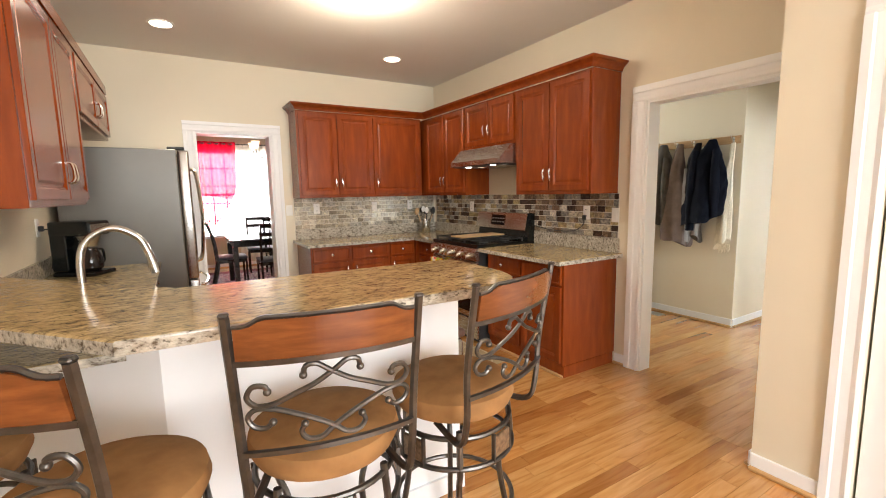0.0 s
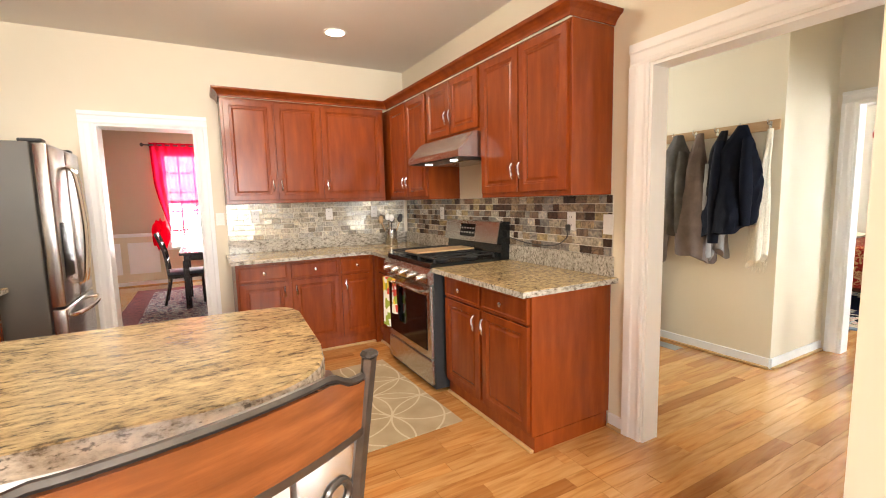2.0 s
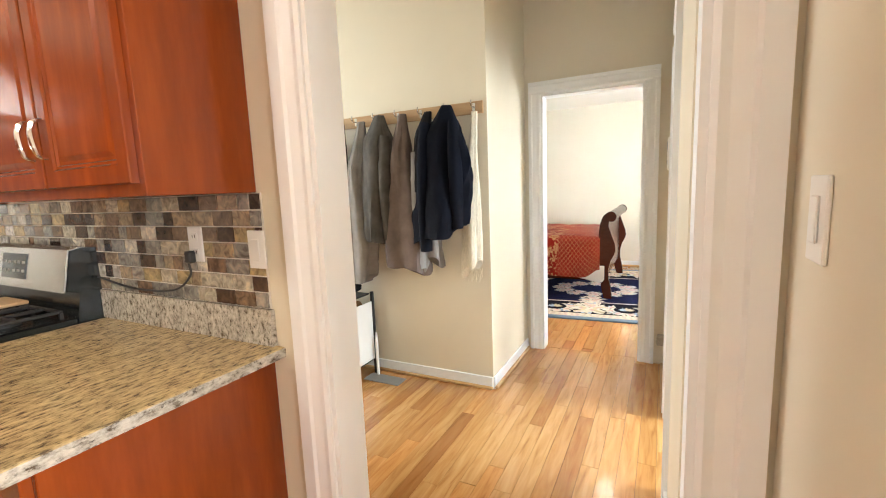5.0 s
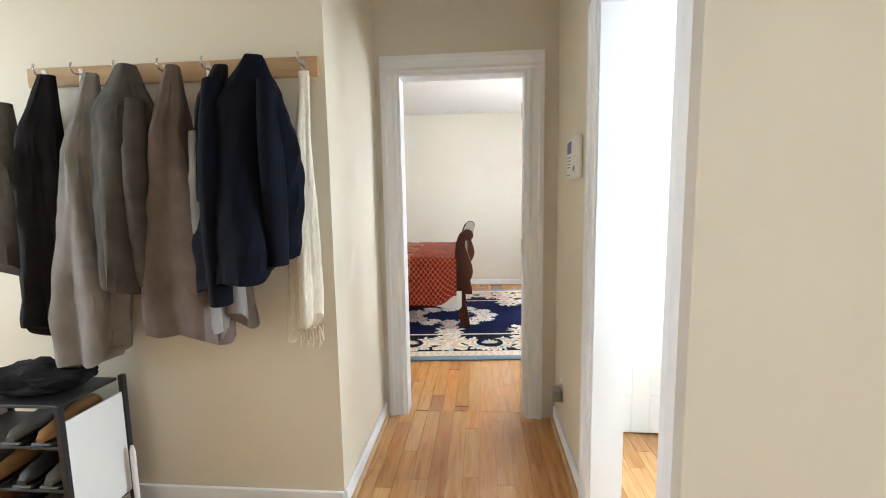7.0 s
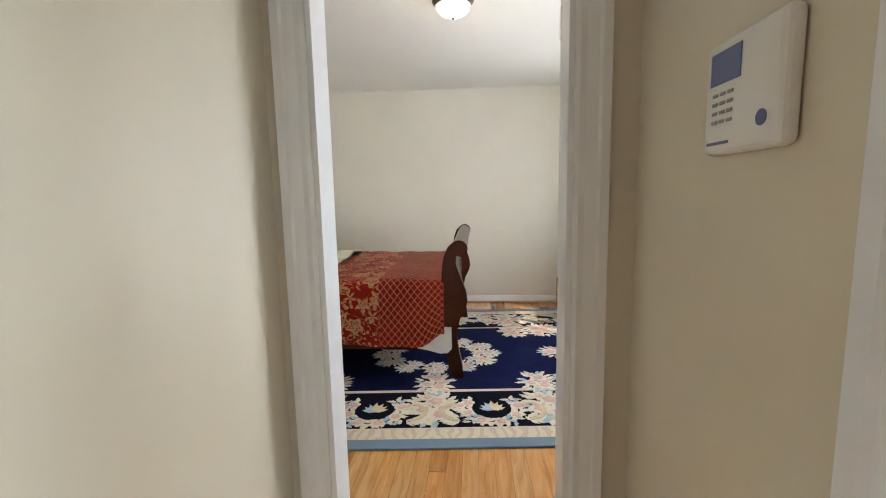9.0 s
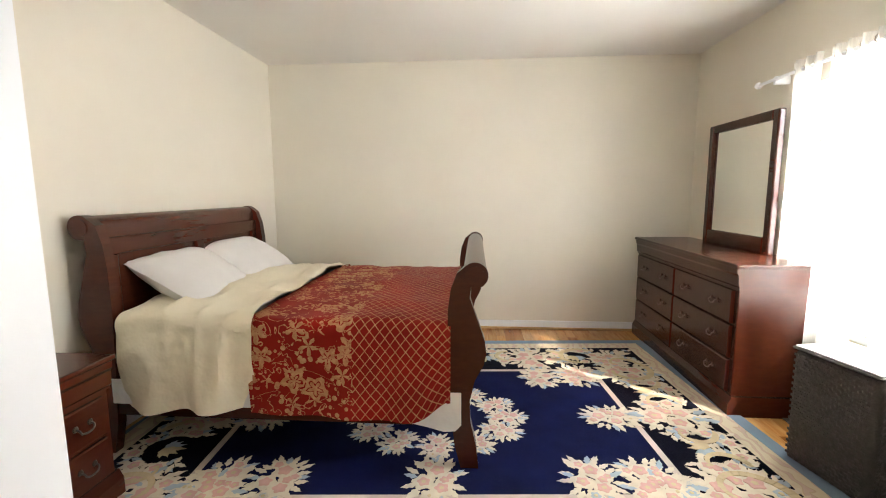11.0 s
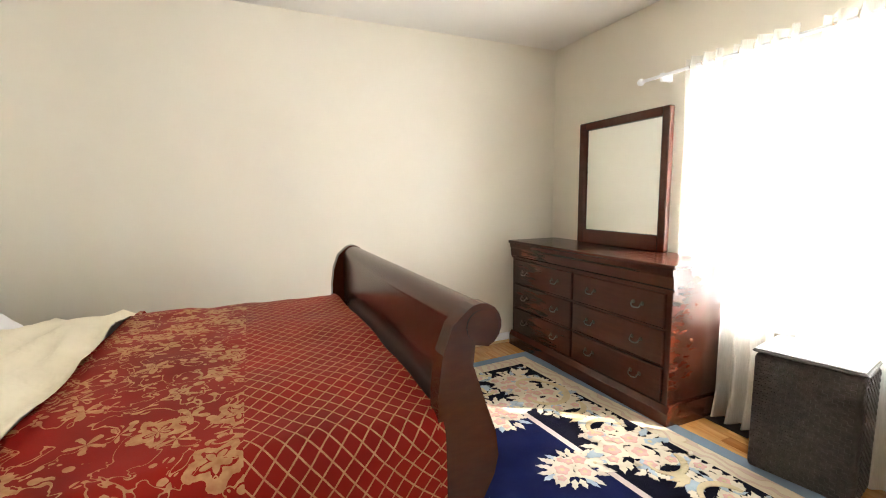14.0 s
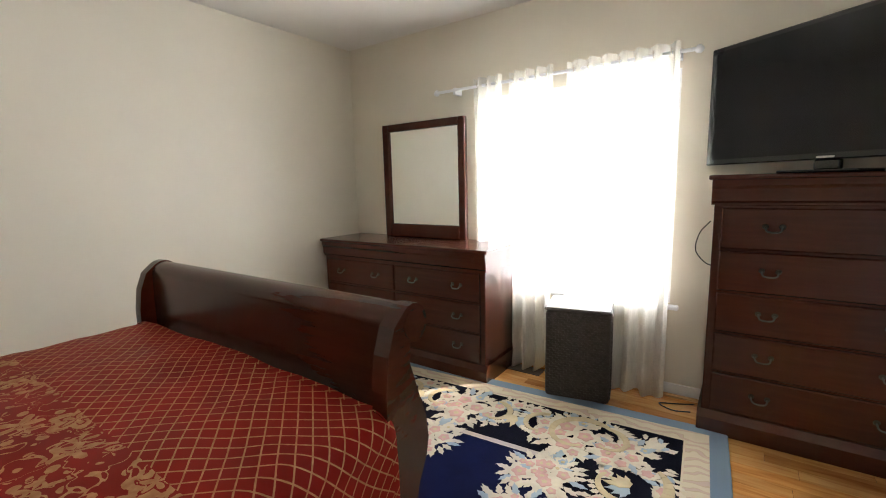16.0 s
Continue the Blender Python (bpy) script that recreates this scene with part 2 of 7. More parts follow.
m, n, l, b = nodes_of("mirror_glass")
b.inputs["Metallic"].default_value, b.inputs["Roughness"].default_value = 1.0, 0.015
b.inputs["Base Color"].default_value = (0.86, 0.88, 0.86, 1)
M["mirror"] = m
m, n, l, b = nodes_of("window_glass")
b.inputs["Transmission Weight"].default_value, b.inputs["Roughness"].default_value = 1.0, 0.0
b.inputs["IOR"].default_value = 1.1
M["glass"] = m


def sheer(name, color, trans, clear):
    m, n, l, b = nodes_of(name)
    out = n["Material Output"]
    w = noise_node(n, l, 200, 2, stretch=(1, 1, 0.1))
    tr, df, cl = n.new("ShaderNodeBsdfTranslucent"), n.new("ShaderNodeBsdfDiffuse"), n.new("ShaderNodeBsdfTransparent")
    tr.inputs[0].default_value = (*color, 1)
    df.inputs[0].default_value = (*color, 1)
    m1, m2 = n.new("ShaderNodeMixShader"), n.new("ShaderNodeMixShader")
    m1.inputs[0].default_value = trans
    mr = n.new("ShaderNodeMapRange")
    mr.inputs["To Min"].default_value, mr.inputs["To Max"].default_value = max(0, clear - 0.12), clear + 0.12
    l.new(w.outputs[0], mr.inputs[0])
    l.new(df.outputs[0], m1.inputs[1])
    l.new(tr.outputs[0], m1.inputs[2])
    l.new(mr.outputs[0], m2.inputs[0])
    l.new(m1.outputs[0], m2.inputs[1])
    l.new(cl.outputs[0], m2.inputs[2])
    l.new(m2.outputs[0], out.inputs[0])
    return m


M["sheer"] = sheer("ivory_sheer", (0.88, 0.86, 0.80), 0.7, 0.30)
M["red_sheer"] = sheer("red_sheer", (0.80, 0.008, 0.045), 0.75, 0.06)

# ---------- mesh helpers ----------


def part(name, bm, material, parent=None, label="", smooth=False, kind=""):
    me = bpy.data.meshes.new(name)
    bmesh.ops.recalc_face_normals(bm, faces=bm.faces)
    bm.to_mesh(me)
    bm.free()
    for mm in material if isinstance(material, (list, tuple)) else (material,):
        me.materials.append(M[mm] if isinstance(mm, str) else mm)
    if smooth:
        me.polygons.foreach_set("use_smooth", [True] * len(me.polygons))
        me.set_sharp_from_angle(angle=radians(40))
    ob = new(name, me)
    ob.parent = parent
    return tagged(ob, label=label, kind=kind)


def thing(name, x, y, z=0.0, rz=0.0, label="", category="", group=""):
    ob = new(name)
    ob.empty_display_size = 0.1
    ob.matrix_world = pose(x, y, z, 0, 0, rz)
    return tagged(ob, label=label, category=category, group=group)


def box(bm, x0, y0, z0, x1, y1, z1, bev=0.0, mi=0, seg=1):
    vs = [bm.verts.new((x, y, z)) for x in (x0, x1) for y in (y0, y1) for z in (z0, z1)]
    fs = [bm.faces.new([vs[i] for i in q]) for q in ((0, 1, 3, 2), (4, 6, 7, 5), (0, 4, 5, 1), (2, 3, 7, 6), (0, 2, 6, 4), (1, 5, 7, 3))]
    for f in fs:
        f.material_index = mi
    if bev:
        es = list({e for f in fs for e in f.edges})
        bmesh.ops.bevel(bm, geom=es, offset=bev, segments=seg, affect="EDGES", profile=0.5, material=mi)
    return bm


def bx(*a, **k):
    return box(bmesh.new(), *a, **k)


def prism(bm, pts, z0, z1, axis="z", mi=0):
    """A polygon drawn out along an axis."""
    def at(p, h):
        return {"z": (p[0], p[1], h), "x": (h, p[0], p[1]), "y": (p[0], h, p[1])}[axis]
    lo, hi = [bm.verts.new(at(p, z0)) for p in pts], [bm.verts.new(at(p, z1)) for p in pts]
    fs = [bm.faces.new(lo), bm.faces.new(hi[::-1])]
    k = len(pts)
    for i in range(k):
        fs.append(bm.faces.new((lo[i], lo[(i + 1) % k], hi[(i + 1) % k], hi[i])))
    for f in fs:
        f.material_index = mi
    return bm


def lathe(bm, prof, cx=0, cy=0, seg=24, mi=0):
    rings = []
    for r, z in prof:
        rings.append([bm.verts.new((cx + max(r, 1e-4) * math.cos(2 * PI * i / seg), cy + max(r, 1e-4) * math.sin(2 * PI * i / seg), z)) for i in range(seg)])
    for a, b2 in zip(rings, rings[1:]):
        for i in range(seg):
            f = bm.faces.new((a[i], a[(i + 1) % seg], b2[(i + 1) % seg], b2[i]))
            f.material_index = mi
    for ring in (rings[0], rings[-1]):
        bm.faces.new(ring).material_index = mi
    return bm


def smooth_path(pts, n=6):
    """Points of a smooth curve through pts."""
    P = [Vector(p) for p in pts]
    P = [2 * P[0] - P[1]] + P + [2 * P[-1] - P[-2]]
    out = []
    for i in range(1, len(P) - 2):
        for k in range(n):
            t = k / n
            a, b2, c, d = P[i - 1], P[i], P[i + 1], P[i + 2]
            out.append(0.5 * ((2 * b2) + (c - a) * t + (2 * a - 5 * b2 + 4 * c - d) * t * t + (3 * b2 - a - 3 * c + d) * t ** 3))
    out.append(P[-2])
    return out


def tube(bm, pts, r, seg=8, closed=False, mi=0, flat=1.0):
    P = [Vector(p) for p in pts]
    k = len(P)
    rings = []
    up = None
    for i, p in enumerate(P):
        a, c = (P[(i - 1) % k], P[(i + 1) % k]) if closed else (P[max(i - 1, 0)], P[min(i + 1, k - 1)])
        t = (c - a).normalized()
        if up is None:
            up = Vector((0, 0, 1)) if abs(t.z) < 0.9 else Vector((1, 0, 0))
        s = t.cross(up).normalized()
        up = s.cross(t).normalized()
        rr = r[i] if isinstance(r, (list, tuple)) else r
        rings.append([bm.verts.new(p + rr * (math.cos(2 * PI * j / seg) * s + flat * math.sin(2 * PI * j / seg) * up)) for j in range(seg)])
    for i in range(k if closed else k - 1):
        a, c = rings[i], rings[(i + 1) % k]
        for j in range(seg):
            bm.faces.new((a[j], a[(j + 1) % seg], c[(j + 1) % seg], c[j])).material_index = mi
    if not closed:
        bm.faces.new(rings[0]).material_index = mi
        bm.faces.new(rings[-1]).material_index = mi
    return bm


def tb(pts, r, **k):
    return tube(bmesh.new(), pts, r, **k)


def nested(bm, x0, x1, z0, z1, y, rings, thick):
    """A panel facing -y whose front steps through rings of (inset, depth)."""
    loops = []
    for ins, dep in [(0, thick)] + rings:
        c = [(x0 + ins, z0 + ins), (x1 - ins, z0 + ins), (x1 - ins, z1 - ins), (x0 + ins, z1 - ins)]
        loops.append([bm.verts.new((a, y + dep, c2)) for a, c2 in c])
    for a, c in zip(loops, loops[1:]):
        for i in range(4):
            bm.faces.new((a[i], a[(i + 1) % 4], c[(i + 1) % 4], c[i]))
    bm.faces.new(loops[-1])
    bm.faces.new(loops[0][::-1])
    return bm


DOOR = [(0.0, 0.003), (0.003, 0.0), (0.045, 0.0), (0.050, 0.005), (0.056, 0.005), (0.060, 0.010), (0.068, 0.010), (0.080, 0.004)]
DRAWER = [(0.0, 0.003), (0.003, 0.0), (0.014, 0.0), (0.020, 0.004), (0.026, 0.004)]

# ---------- structure ----------
KC, BC = 2.765, 2.585      # ceilings: kitchen and hall, bedroom
KE, KN = 3.744, 5.336      # kitchen's east and north wall faces
CW, NB = 5.465, 2.415       # coat wall, hall's north wall
HS = 1.372                 # hall's south wall
BW, BI, BE = 6.31, 6.43, 10.393
BN, BS = 3.958, -0.075


def wall(name, x0, y0, x1, y1, mat, z0=0.0, z1=KC):
    return part(name, bx(x0, y0, z0, x1, y1, z1), mat, kind="structure")


def wall_x(name, x0, x1, y0, y1, holes, mat, top=KC):
    """A wall along y between x0 and x1, with holes (ya, yb, za, zb)."""
    bm = bmesh.new()
    y = y0
    for ya, yb, za, zb in sorted(holes):
        box(bm, x0, y, 0, x1, ya, top)
        if za > 0:
            box(bm, x0, ya, 0, x1, yb, za)
        box(bm, x0, ya, zb, x1, yb, top)
        y = yb
    box(bm, x0, y, 0, x1, y1, top)
    return part(name, bm, mat, kind="structure")


def wall_y(name, y0, y1, x0, x1, holes, mat, top=KC):
    bm = bmesh.new()
    x = x0
    for xa, xb, za, zb in sorted(holes):
        box(bm, x, y0, 0, xa, y1, top)
        if za > 0:
            box(bm, xa, y0, 0, xb, y1, za)
        box(bm, xa, y0, zb, xb, y1, top)
        x = xb
    box(bm, x, y0, 0, x1, y1, top)
    return part(name, bm, mat, kind="structure")


OH, OE = 2.055, 2.032
wall_x("wall_east", KE, 3.864, 1.225, 5.45, [(1.352, 2.272, 0, OE)], "wall")
wall_y("wall_north", KN, 5.45, -1.7, KE, [(0.985, 1.70, 0, OH)], "wall")
wall("wall_west", -0.12, 2.3, 0, KN, "wall")
wall("wall_jog", 3.15, 1.125, KE, 1.225, "wall")
wall_x("wall_jog_side", 3.15, 3.27, -3.2, 1.125, [(0.0, 0.85, 0, OH)], "wall")
wall("wall_living_west", -1.7, -3.2, -1.58, KN, "wall")
# Unseen south wall with an assumed window, added to close and light the room.
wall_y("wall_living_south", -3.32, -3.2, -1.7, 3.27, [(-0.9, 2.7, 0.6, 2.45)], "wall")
wall("wall_closet", 3.27, -0.3, 3.744, -0.18, "wall")
wall("wall_closet_back", 3.744, -0.3, 3.864, 1.225, "wall")
# hall
wall("wall_coats", CW, NB, 5.58, 5.45, "wall")
wall("wall_hall_north", 5.58, NB, BW, 2.53, "wall")
# Unseen end wall with a made-up window, closes the hall.
wall_y("wall_hall_end", 5.45, 5.57, 3.744, 5.58, [(4.1, 5.1, 0.5, 2.3)], "wall")
wall_y("wall_hall_south", 1.252, HS, 3.864, BW, [(4.80, 5.47, 0, OH)], "wall")
# bathroom
wall("wall_bath_west", 3.864, -1.3, 3.98, 1.252, "bath")
wall("wall_bath_east", 6.19, -1.3, BW, 1.252, "bath")
# Unseen south wall; the window in it is assumed.
wall_y("wall_bath_south", -1.42, -1.3, 3.864, BW, [(4.8, 5.8, 1.2, 2.2)], "bath")
# bedroom
wall_x("wall_bedroom_west", BW, BI, -1.42, 4.08, [(1.546, 2.288, 0, OH)], "wall_bed", KC)
wall("wall_bedroom_north", BI, BN, BE, 4.08, "wall_bed")
wall("wall_bedroom_east", BE, -0.2, 10.52, 4.08, "wall_bed")
wall_y("wall_bedroom_south", -0.2, BS, BI, BE, [(7.69, 9.06, 0.60, 2.00)], "wall_bed")
# dining room
wall("wall_dining_west", -1.1, 5.45, -0.98, 9.9, "wall_dining")
wall("wall_dining_east", 3.4, 5.57, 3.52, 9.9, "wall_dining")
wall_y("wall_dining_north", 9.9, 10.02, -1.1, 3.52, [(1.12, 2.62, 0.60, 2.30), (-0.78, -0.30, 0.25, 2.15)], "wall_dining")
wall_y("wall_dining_south", 5.45, 5.56, -0.98, 3.52, [(0.985, 1.70, 0, OH)], "wall_dining")

part("ceiling", bx(-1.7, -3.32, KC, BW, 10.02, KC + 0.1), "ceiling", kind="structure")
part("ceiling_bedroom", bx(BI, -0.2, BC, BE, 4.08, BC + 0.1), "ceiling", kind="structure")


def casing(name, axis, face, a, b2, top, out, w=0.10, t=0.022):
    """Door casing on a wall face; axis x: the opening runs along x. out: +1 or -1."""
    root = new(name)
    tagged(root, kind="structure")

    def strip(nm, prof_len, place):
        bm = bmesh.new()
        prof = [(0, 0), (0, 0.012), (0.012, 0.017), (0.030, 0.012), (0.062, 0.015), (0.070, t), (w, t), (w, 0)]
        prism(bm, [(p, q) for p, q in prof], 0, prof_len, "z")
        for v in bm.verts:
            v.co = place(v.co)
        part(nm, bm, "trim", root)
    if axis == "y":
        strip("side_casing", top, lambda c: Vector((face + out * c.y, a - c.x, c.z)))
        strip("side_casing", top, lambda c: Vector((face + out * c.y, b2 + c.x, c.z)))
        strip("head_casing", b2 - a + 2 * w, lambda c: Vector((face + out * c.y, a - w + c.z, top + c.x)))
    else:
        strip("side_casing", top, lambda c: Vector((a - c.x, face + out * c.y, c.z)))
        strip("side_casing", top, lambda c: Vector((b2 + c.x, face + out * c.y, c.z)))
        strip("head_casing", b2 - a + 2 * w, lambda c: Vector((a - w + c.z, face + out * c.y, top + c.x)))
    return root


def lining(name, axis, a, b2, top, f0, f1, t=0.016):
    bm = bmesh.new()
    if axis == "y":
        box(bm, f0, a, 0, f1, a + t, top)
        box(bm, f0, b2 - t, 0, f1, b2, top)
        box(bm, f0, a + t, top - t, f1, b2 - t, top)
    else:
        box(bm, a, f0, 0, a + t, f1, top)
        box(bm, b2 - t, f0, 0, b2, f1, top)
        box(bm, a + t, f0, top - t, b2 - t, f1, top)
    return part(name, bm, "trim", kind="structure")


casing("casing_hall_opening", "y", KE, 1.352, 2.272, OE, -1, 0.112)
casing("casing_hall_opening_back", "y", 3.864, 1.352, 2.272, OE, 1)
lining("lining_hall_opening", "y", 1.352, 2.272, OE, KE - 0.003, 3.867)
casing("casing_dining", "x", KN, 0.985, 1.70, OH, -1)
lining("lining_dining", "x", 0.985, 1.70, OH, KN - 0.003, 5.563)
casing("casing_bedroom", "y", BW, 1.546, 2.288, OH, -1, 0.094)
casing("casing_bedroom_inner", "y", BI, 1.546, 2.288, OH, 1)
lining("lining_bedroom", "y", 1.546, 2.288, OH, BW - 0.003, BI + 0.003)
casing("casing_bath", "x", HS, 4.80, 5.47, OH, 1)
lining("lining_bath", "x", 4.80, 5.47, OH, 1.249, HS + 0.003)
casing("casing_closet", "y", 3.15, 0.0, 0.85, OH, -1)


def baseboard(name, x0, y0, x1, y1, nx, ny, h=0.085):
    """White board with an oak shoe along a wall face; (nx, ny) points into the room."""
    t, s = 0.014, 0.032
    bm = bmesh.new()

    def slab(dep, za, zb, bev):
        xa, xb = sorted((x0, x1))
        ya, yb = sorted((y0, y1))
        if nx:
            xa, xb = sorted((x0, x0 + nx * dep))
        else:
            ya, yb = sorted((y0, y0 + ny * dep))
        return bx(xa, ya, za, xb, yb, zb, bev)
    bm.free()
    root = part(name, slab(t, 0.0, h, 0.003), "trim", kind="structure")
    part("shoe_moulding", slab(s, 0.0, 0.02, 0.006), "shoe", root)
    return root


for i, a in enumerate([(3.15, 0.95, 3.15, 1.225, -1, 0), (3.15, 1.225, KE, 1.225, 0, 1), (CW, NB, CW, 5.4, -1, 0), (CW, NB, 6.29, NB, 0, -1),
                       (5.575, HS, 6.29, HS, 0, 1), (3.864, HS, 4.695, HS, 0, 1), (KE, 2.386, KE, 2.485, -1, 0), (BE, BS, BE, 3.95, -1, 0),
                       (BI, BS, BE, BS, 0, 1), (BI, BN, BE, BN, 0, -1), (1.80, KN, 1.90, KN, 0, -1), (-0.95, 9.9, 3.4, 9.9, 0, -1), (BI, -0.05, BI, 1.44, 1, 0), (BI, 2.39, BI, 3.95, 1, 0)]):
    baseboard("baseboard", *a)


def window(name, axis, face0, face1, a, b2, z0, z1, cols=2, rows=4, sashes=2):
    """A sash window in a wall hole; axis x: it runs along x."""
    root = tagged(new(name), kind="structure")

    def bxa(u0, d0, w0, u1, d1, w1, bev=0.003):
        return bx(u0, d0, w0, u1, d1, w1, bev) if axis == "x" else bx(d0, u0, w0, d1, u1, w1, bev)
    mid = (face0 + face1) / 2
    fr = 0.045
    for u0, w0, u1, w1 in ((a, z0, a + fr, z1), (b2 - fr, z0, b2, z1), (a + fr, z0, b2 - fr, z0 + fr), (a + fr, z1 - fr, b2 - fr, z1)):
        part("window_frame", bxa(u0, face0, w0, u1, face1, w1), "trim", root)
    step = (b2 - a - 2 * fr) / sashes
    for s in range(sashes):
        ua, ub = a + fr + s * step, a + fr + (s + 1) * step
        hm = (z0 + z1) / 2
        bm = bmesh.new()
        for q in ((ua, z0 + fr, ua + 0.035, z1 - fr), (ub - 0.035, z0 + fr, ub, z1 - fr), (ua + 0.035, hm - 0.02, ub - 0.035, hm + 0.02)):
            c = (q[0], mid - 0.02, q[1], q[2], mid + 0.02, q[3]) if axis == "x" else (mid - 0.02, q[0], q[1], mid + 0.02, q[2], q[3])
            box(bm, *c, 0.003)
        part("sash", bm, "trim", root)
        bm = bmesh.new()
        for k in range(1, cols):
            u = ua + (ub - ua) * k / cols
            box(bm, u - 0.008, mid - 0.01, z0 + fr, u + 0.008, mid + 0.01, z1 - fr) if axis == "x" else box(bm, mid - 0.01, u - 0.008, z0 + fr, mid + 0.01, u + 0.008, z1 - fr)
        for k in range(1, rows):
            w = z0 + (z1 - z0) * k / rows
            if abs(w - hm) > 0.03:
                box(bm, ua + 0.035, mid - 0.0095, w - 0.008, ub - 0.035, mid + 0.0095, w + 0.008) if axis == "x" else box(bm, mid - 0.0095, ua + 0.035, w - 0.008, mid + 0.0095, ub - 0.035, w + 0.008)
        part("muntin", bm, "trim", root)
        g = part("pane", bxa(ua + 0.02, mid - 0.002, z0 + fr, ub - 0.02, mid + 0.002, z1 - fr, 0), "glass", root)
        g.visible_shadow = False
    return root


window("window_1", "x", -0.17, -0.09, 7.69, 9.06, 0.60, 2.00, 3, 4, 2)
window("window_2", "x", 9.92, 10.0, 1.12, 2.62, 0.60, 2.30, 3, 5, 2)
# Unseen, assumed window for the added fill from the south.
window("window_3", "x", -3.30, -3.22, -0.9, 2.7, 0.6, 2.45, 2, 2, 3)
# Made-up window in the unseen hall end.
window("window_4", "x", 5.47, 5.55, 4.1, 5.1, 0.5, 2.3, 2, 4, 1)
# Assumed bathroom window, out of view.
window("window_5", "x", -1.40, -1.32, 4.8, 5.8, 1.2, 2.2, 2, 2, 1)
window("window_6", "x", 9.92, 10.0, -0.78, -0.30, 0.25, 2.15, 1, 4, 1)
part("backdrop", bx(-6, 16, -1, 9, 16.1, 6), "outside", kind="structure")
part("ground", bx(-60, -60, -0.32, 60, 60, -0.22), simple("lawn", (0.10, 0.14, 0.05), 0.95, vary=0.3), kind="structure")
part("floor", bx(-1.7, -3.32, -0.22, 10.52, 10.02, -0.012), "subfloor", kind="structure")

# ---------- kitchen ----------


def pull(parent, x, y, z, vertical=True, L=0.10):
    """A bowed nickel handle in front of y."""
    pts = [(0, 0, -L / 2), (0, -0.020, -L / 2 + 0.006), (0.004, -0.028, -L / 4), (0, -0.030, 0), (-0.004, -0.028, L / 4), (0, -0.020, L / 2 - 0.006), (0, 0, L / 2)]
    P = smooth_path(pts, 4)
    P = [Vector((x, y, z)) + (p if vertical else Vector((p.z, p.y, p.x))) for p in P]
    k = len(P)
    return part("handle", tube(bmesh.new(), P, [0.0045 + 0.003 * math.sin(PI * i / (k - 1)) for i in range(k)], 8), "chrome", parent, "bowed nickel handle", True)


def knob(parent, x, y, z, r=0.014):
    bm = lathe(bmesh.new(), [(0.005, 0), (0.005, 0.012), (r, 0.018), (r, 0.023), (r * 0.6, 0.027)], seg=16)
    for v in bm.verts:
        v.co = Vector((x + v.co.x, y - v.co.z, z + v.co.y))
    return part("knob", bm, "chrome", parent, "round nickel knob", True)


def upper_cabinet(x, y, rz, w, z0, z1, doors, depth=0.33, label="cherry wall cabinet with raised-panel doors, closed", handles="pair"):
    root = thing("wall_cabinet", x, y, z0, rz, label, "cabinet", "kitchen wall cabinets")
    h = z1 - z0
    bm = bmesh.new()
    box(bm, 0, -depth + 0.02, 0.0, w, 0, h, 0.002)
    part("body", bm, "cherry", root)
    g = 0.022
    n = len(doors)
    acc = g
    tot = sum(doors)
    span = w - 2 * g - (n - 1) * 0.012
    for i, d in enumerate(doors):
        dw = span * d / tot
        o = part("door", nested(bmesh.new(), acc, acc + dw, 0.03, h - 0.02, -depth, DOOR, 0.0195), "cherry", root)
        if handles == "pair":
            hx = acc + dw - 0.03 if i % 2 == 0 else acc + 0.03
        elif handles == "left":
            hx = acc + 0.03
        elif handles == "seq":
            hx = acc + (dw - 0.03 if i == 0 else 0.03)
        pull(o, hx, -depth, 0.03 + min(0.13, h * 0.3), True)
        acc += dw + 0.012
    return root


def base_cabinet(x, y, rz, w, units, depth=0.60, side_left=False, label="cherry base cabinet with a drawer over a raised-panel door, closed", h=0.875):
    root = thing("base_cabinet", x, y, 0, rz, label, "cabinet", "kitchen base cabinets")
    bm = bmesh.new()
    box(bm, 0, -depth + 0.02, 0.09, w, 0, h, 0.002)
    part("body", bm, "cherry", root)
    part("toe_board", bx(0, -depth + 0.035, 0, w, -0.02, 0.0885), "cherry", root)
    part("moulding", bx(0, -depth + 0.012, 0, w, -depth + 0.034, 0.02, 0.006), "shoe", root)
    acc = 0.018
    tot = sum(u[0] for u in units)
    span = w - 0.036 - (len(units) - 1) * 0.028
    for wd, hand in units:
        dw = span * wd / tot
        d = part("drawer_front", nested(bmesh.new(), acc, acc + dw, h - 0.165, h - 0.025, -depth, DRAWER, 0.0195), "cherry", root)
        knob(d, acc + dw / 2, -depth, h - 0.095)
        o = part("door", nested(bmesh.new(), acc, acc + dw, 0.115, h - 0.18, -depth, DOOR, 0.0195), "cherry", root)
        pull(o, acc + (dw - 0.035 if hand == "r" else 0.035), -depth, h - 0.27)
        acc += dw + 0.028
    return root


CROWN = [(0, 0), (0.008, 0), (0.012, 0.014), (0.022, 0.030), (0.040, 0.044), (0.052, 0.050), (0.058, 0.062), (0.058, 0.070), (0, 0.070)]


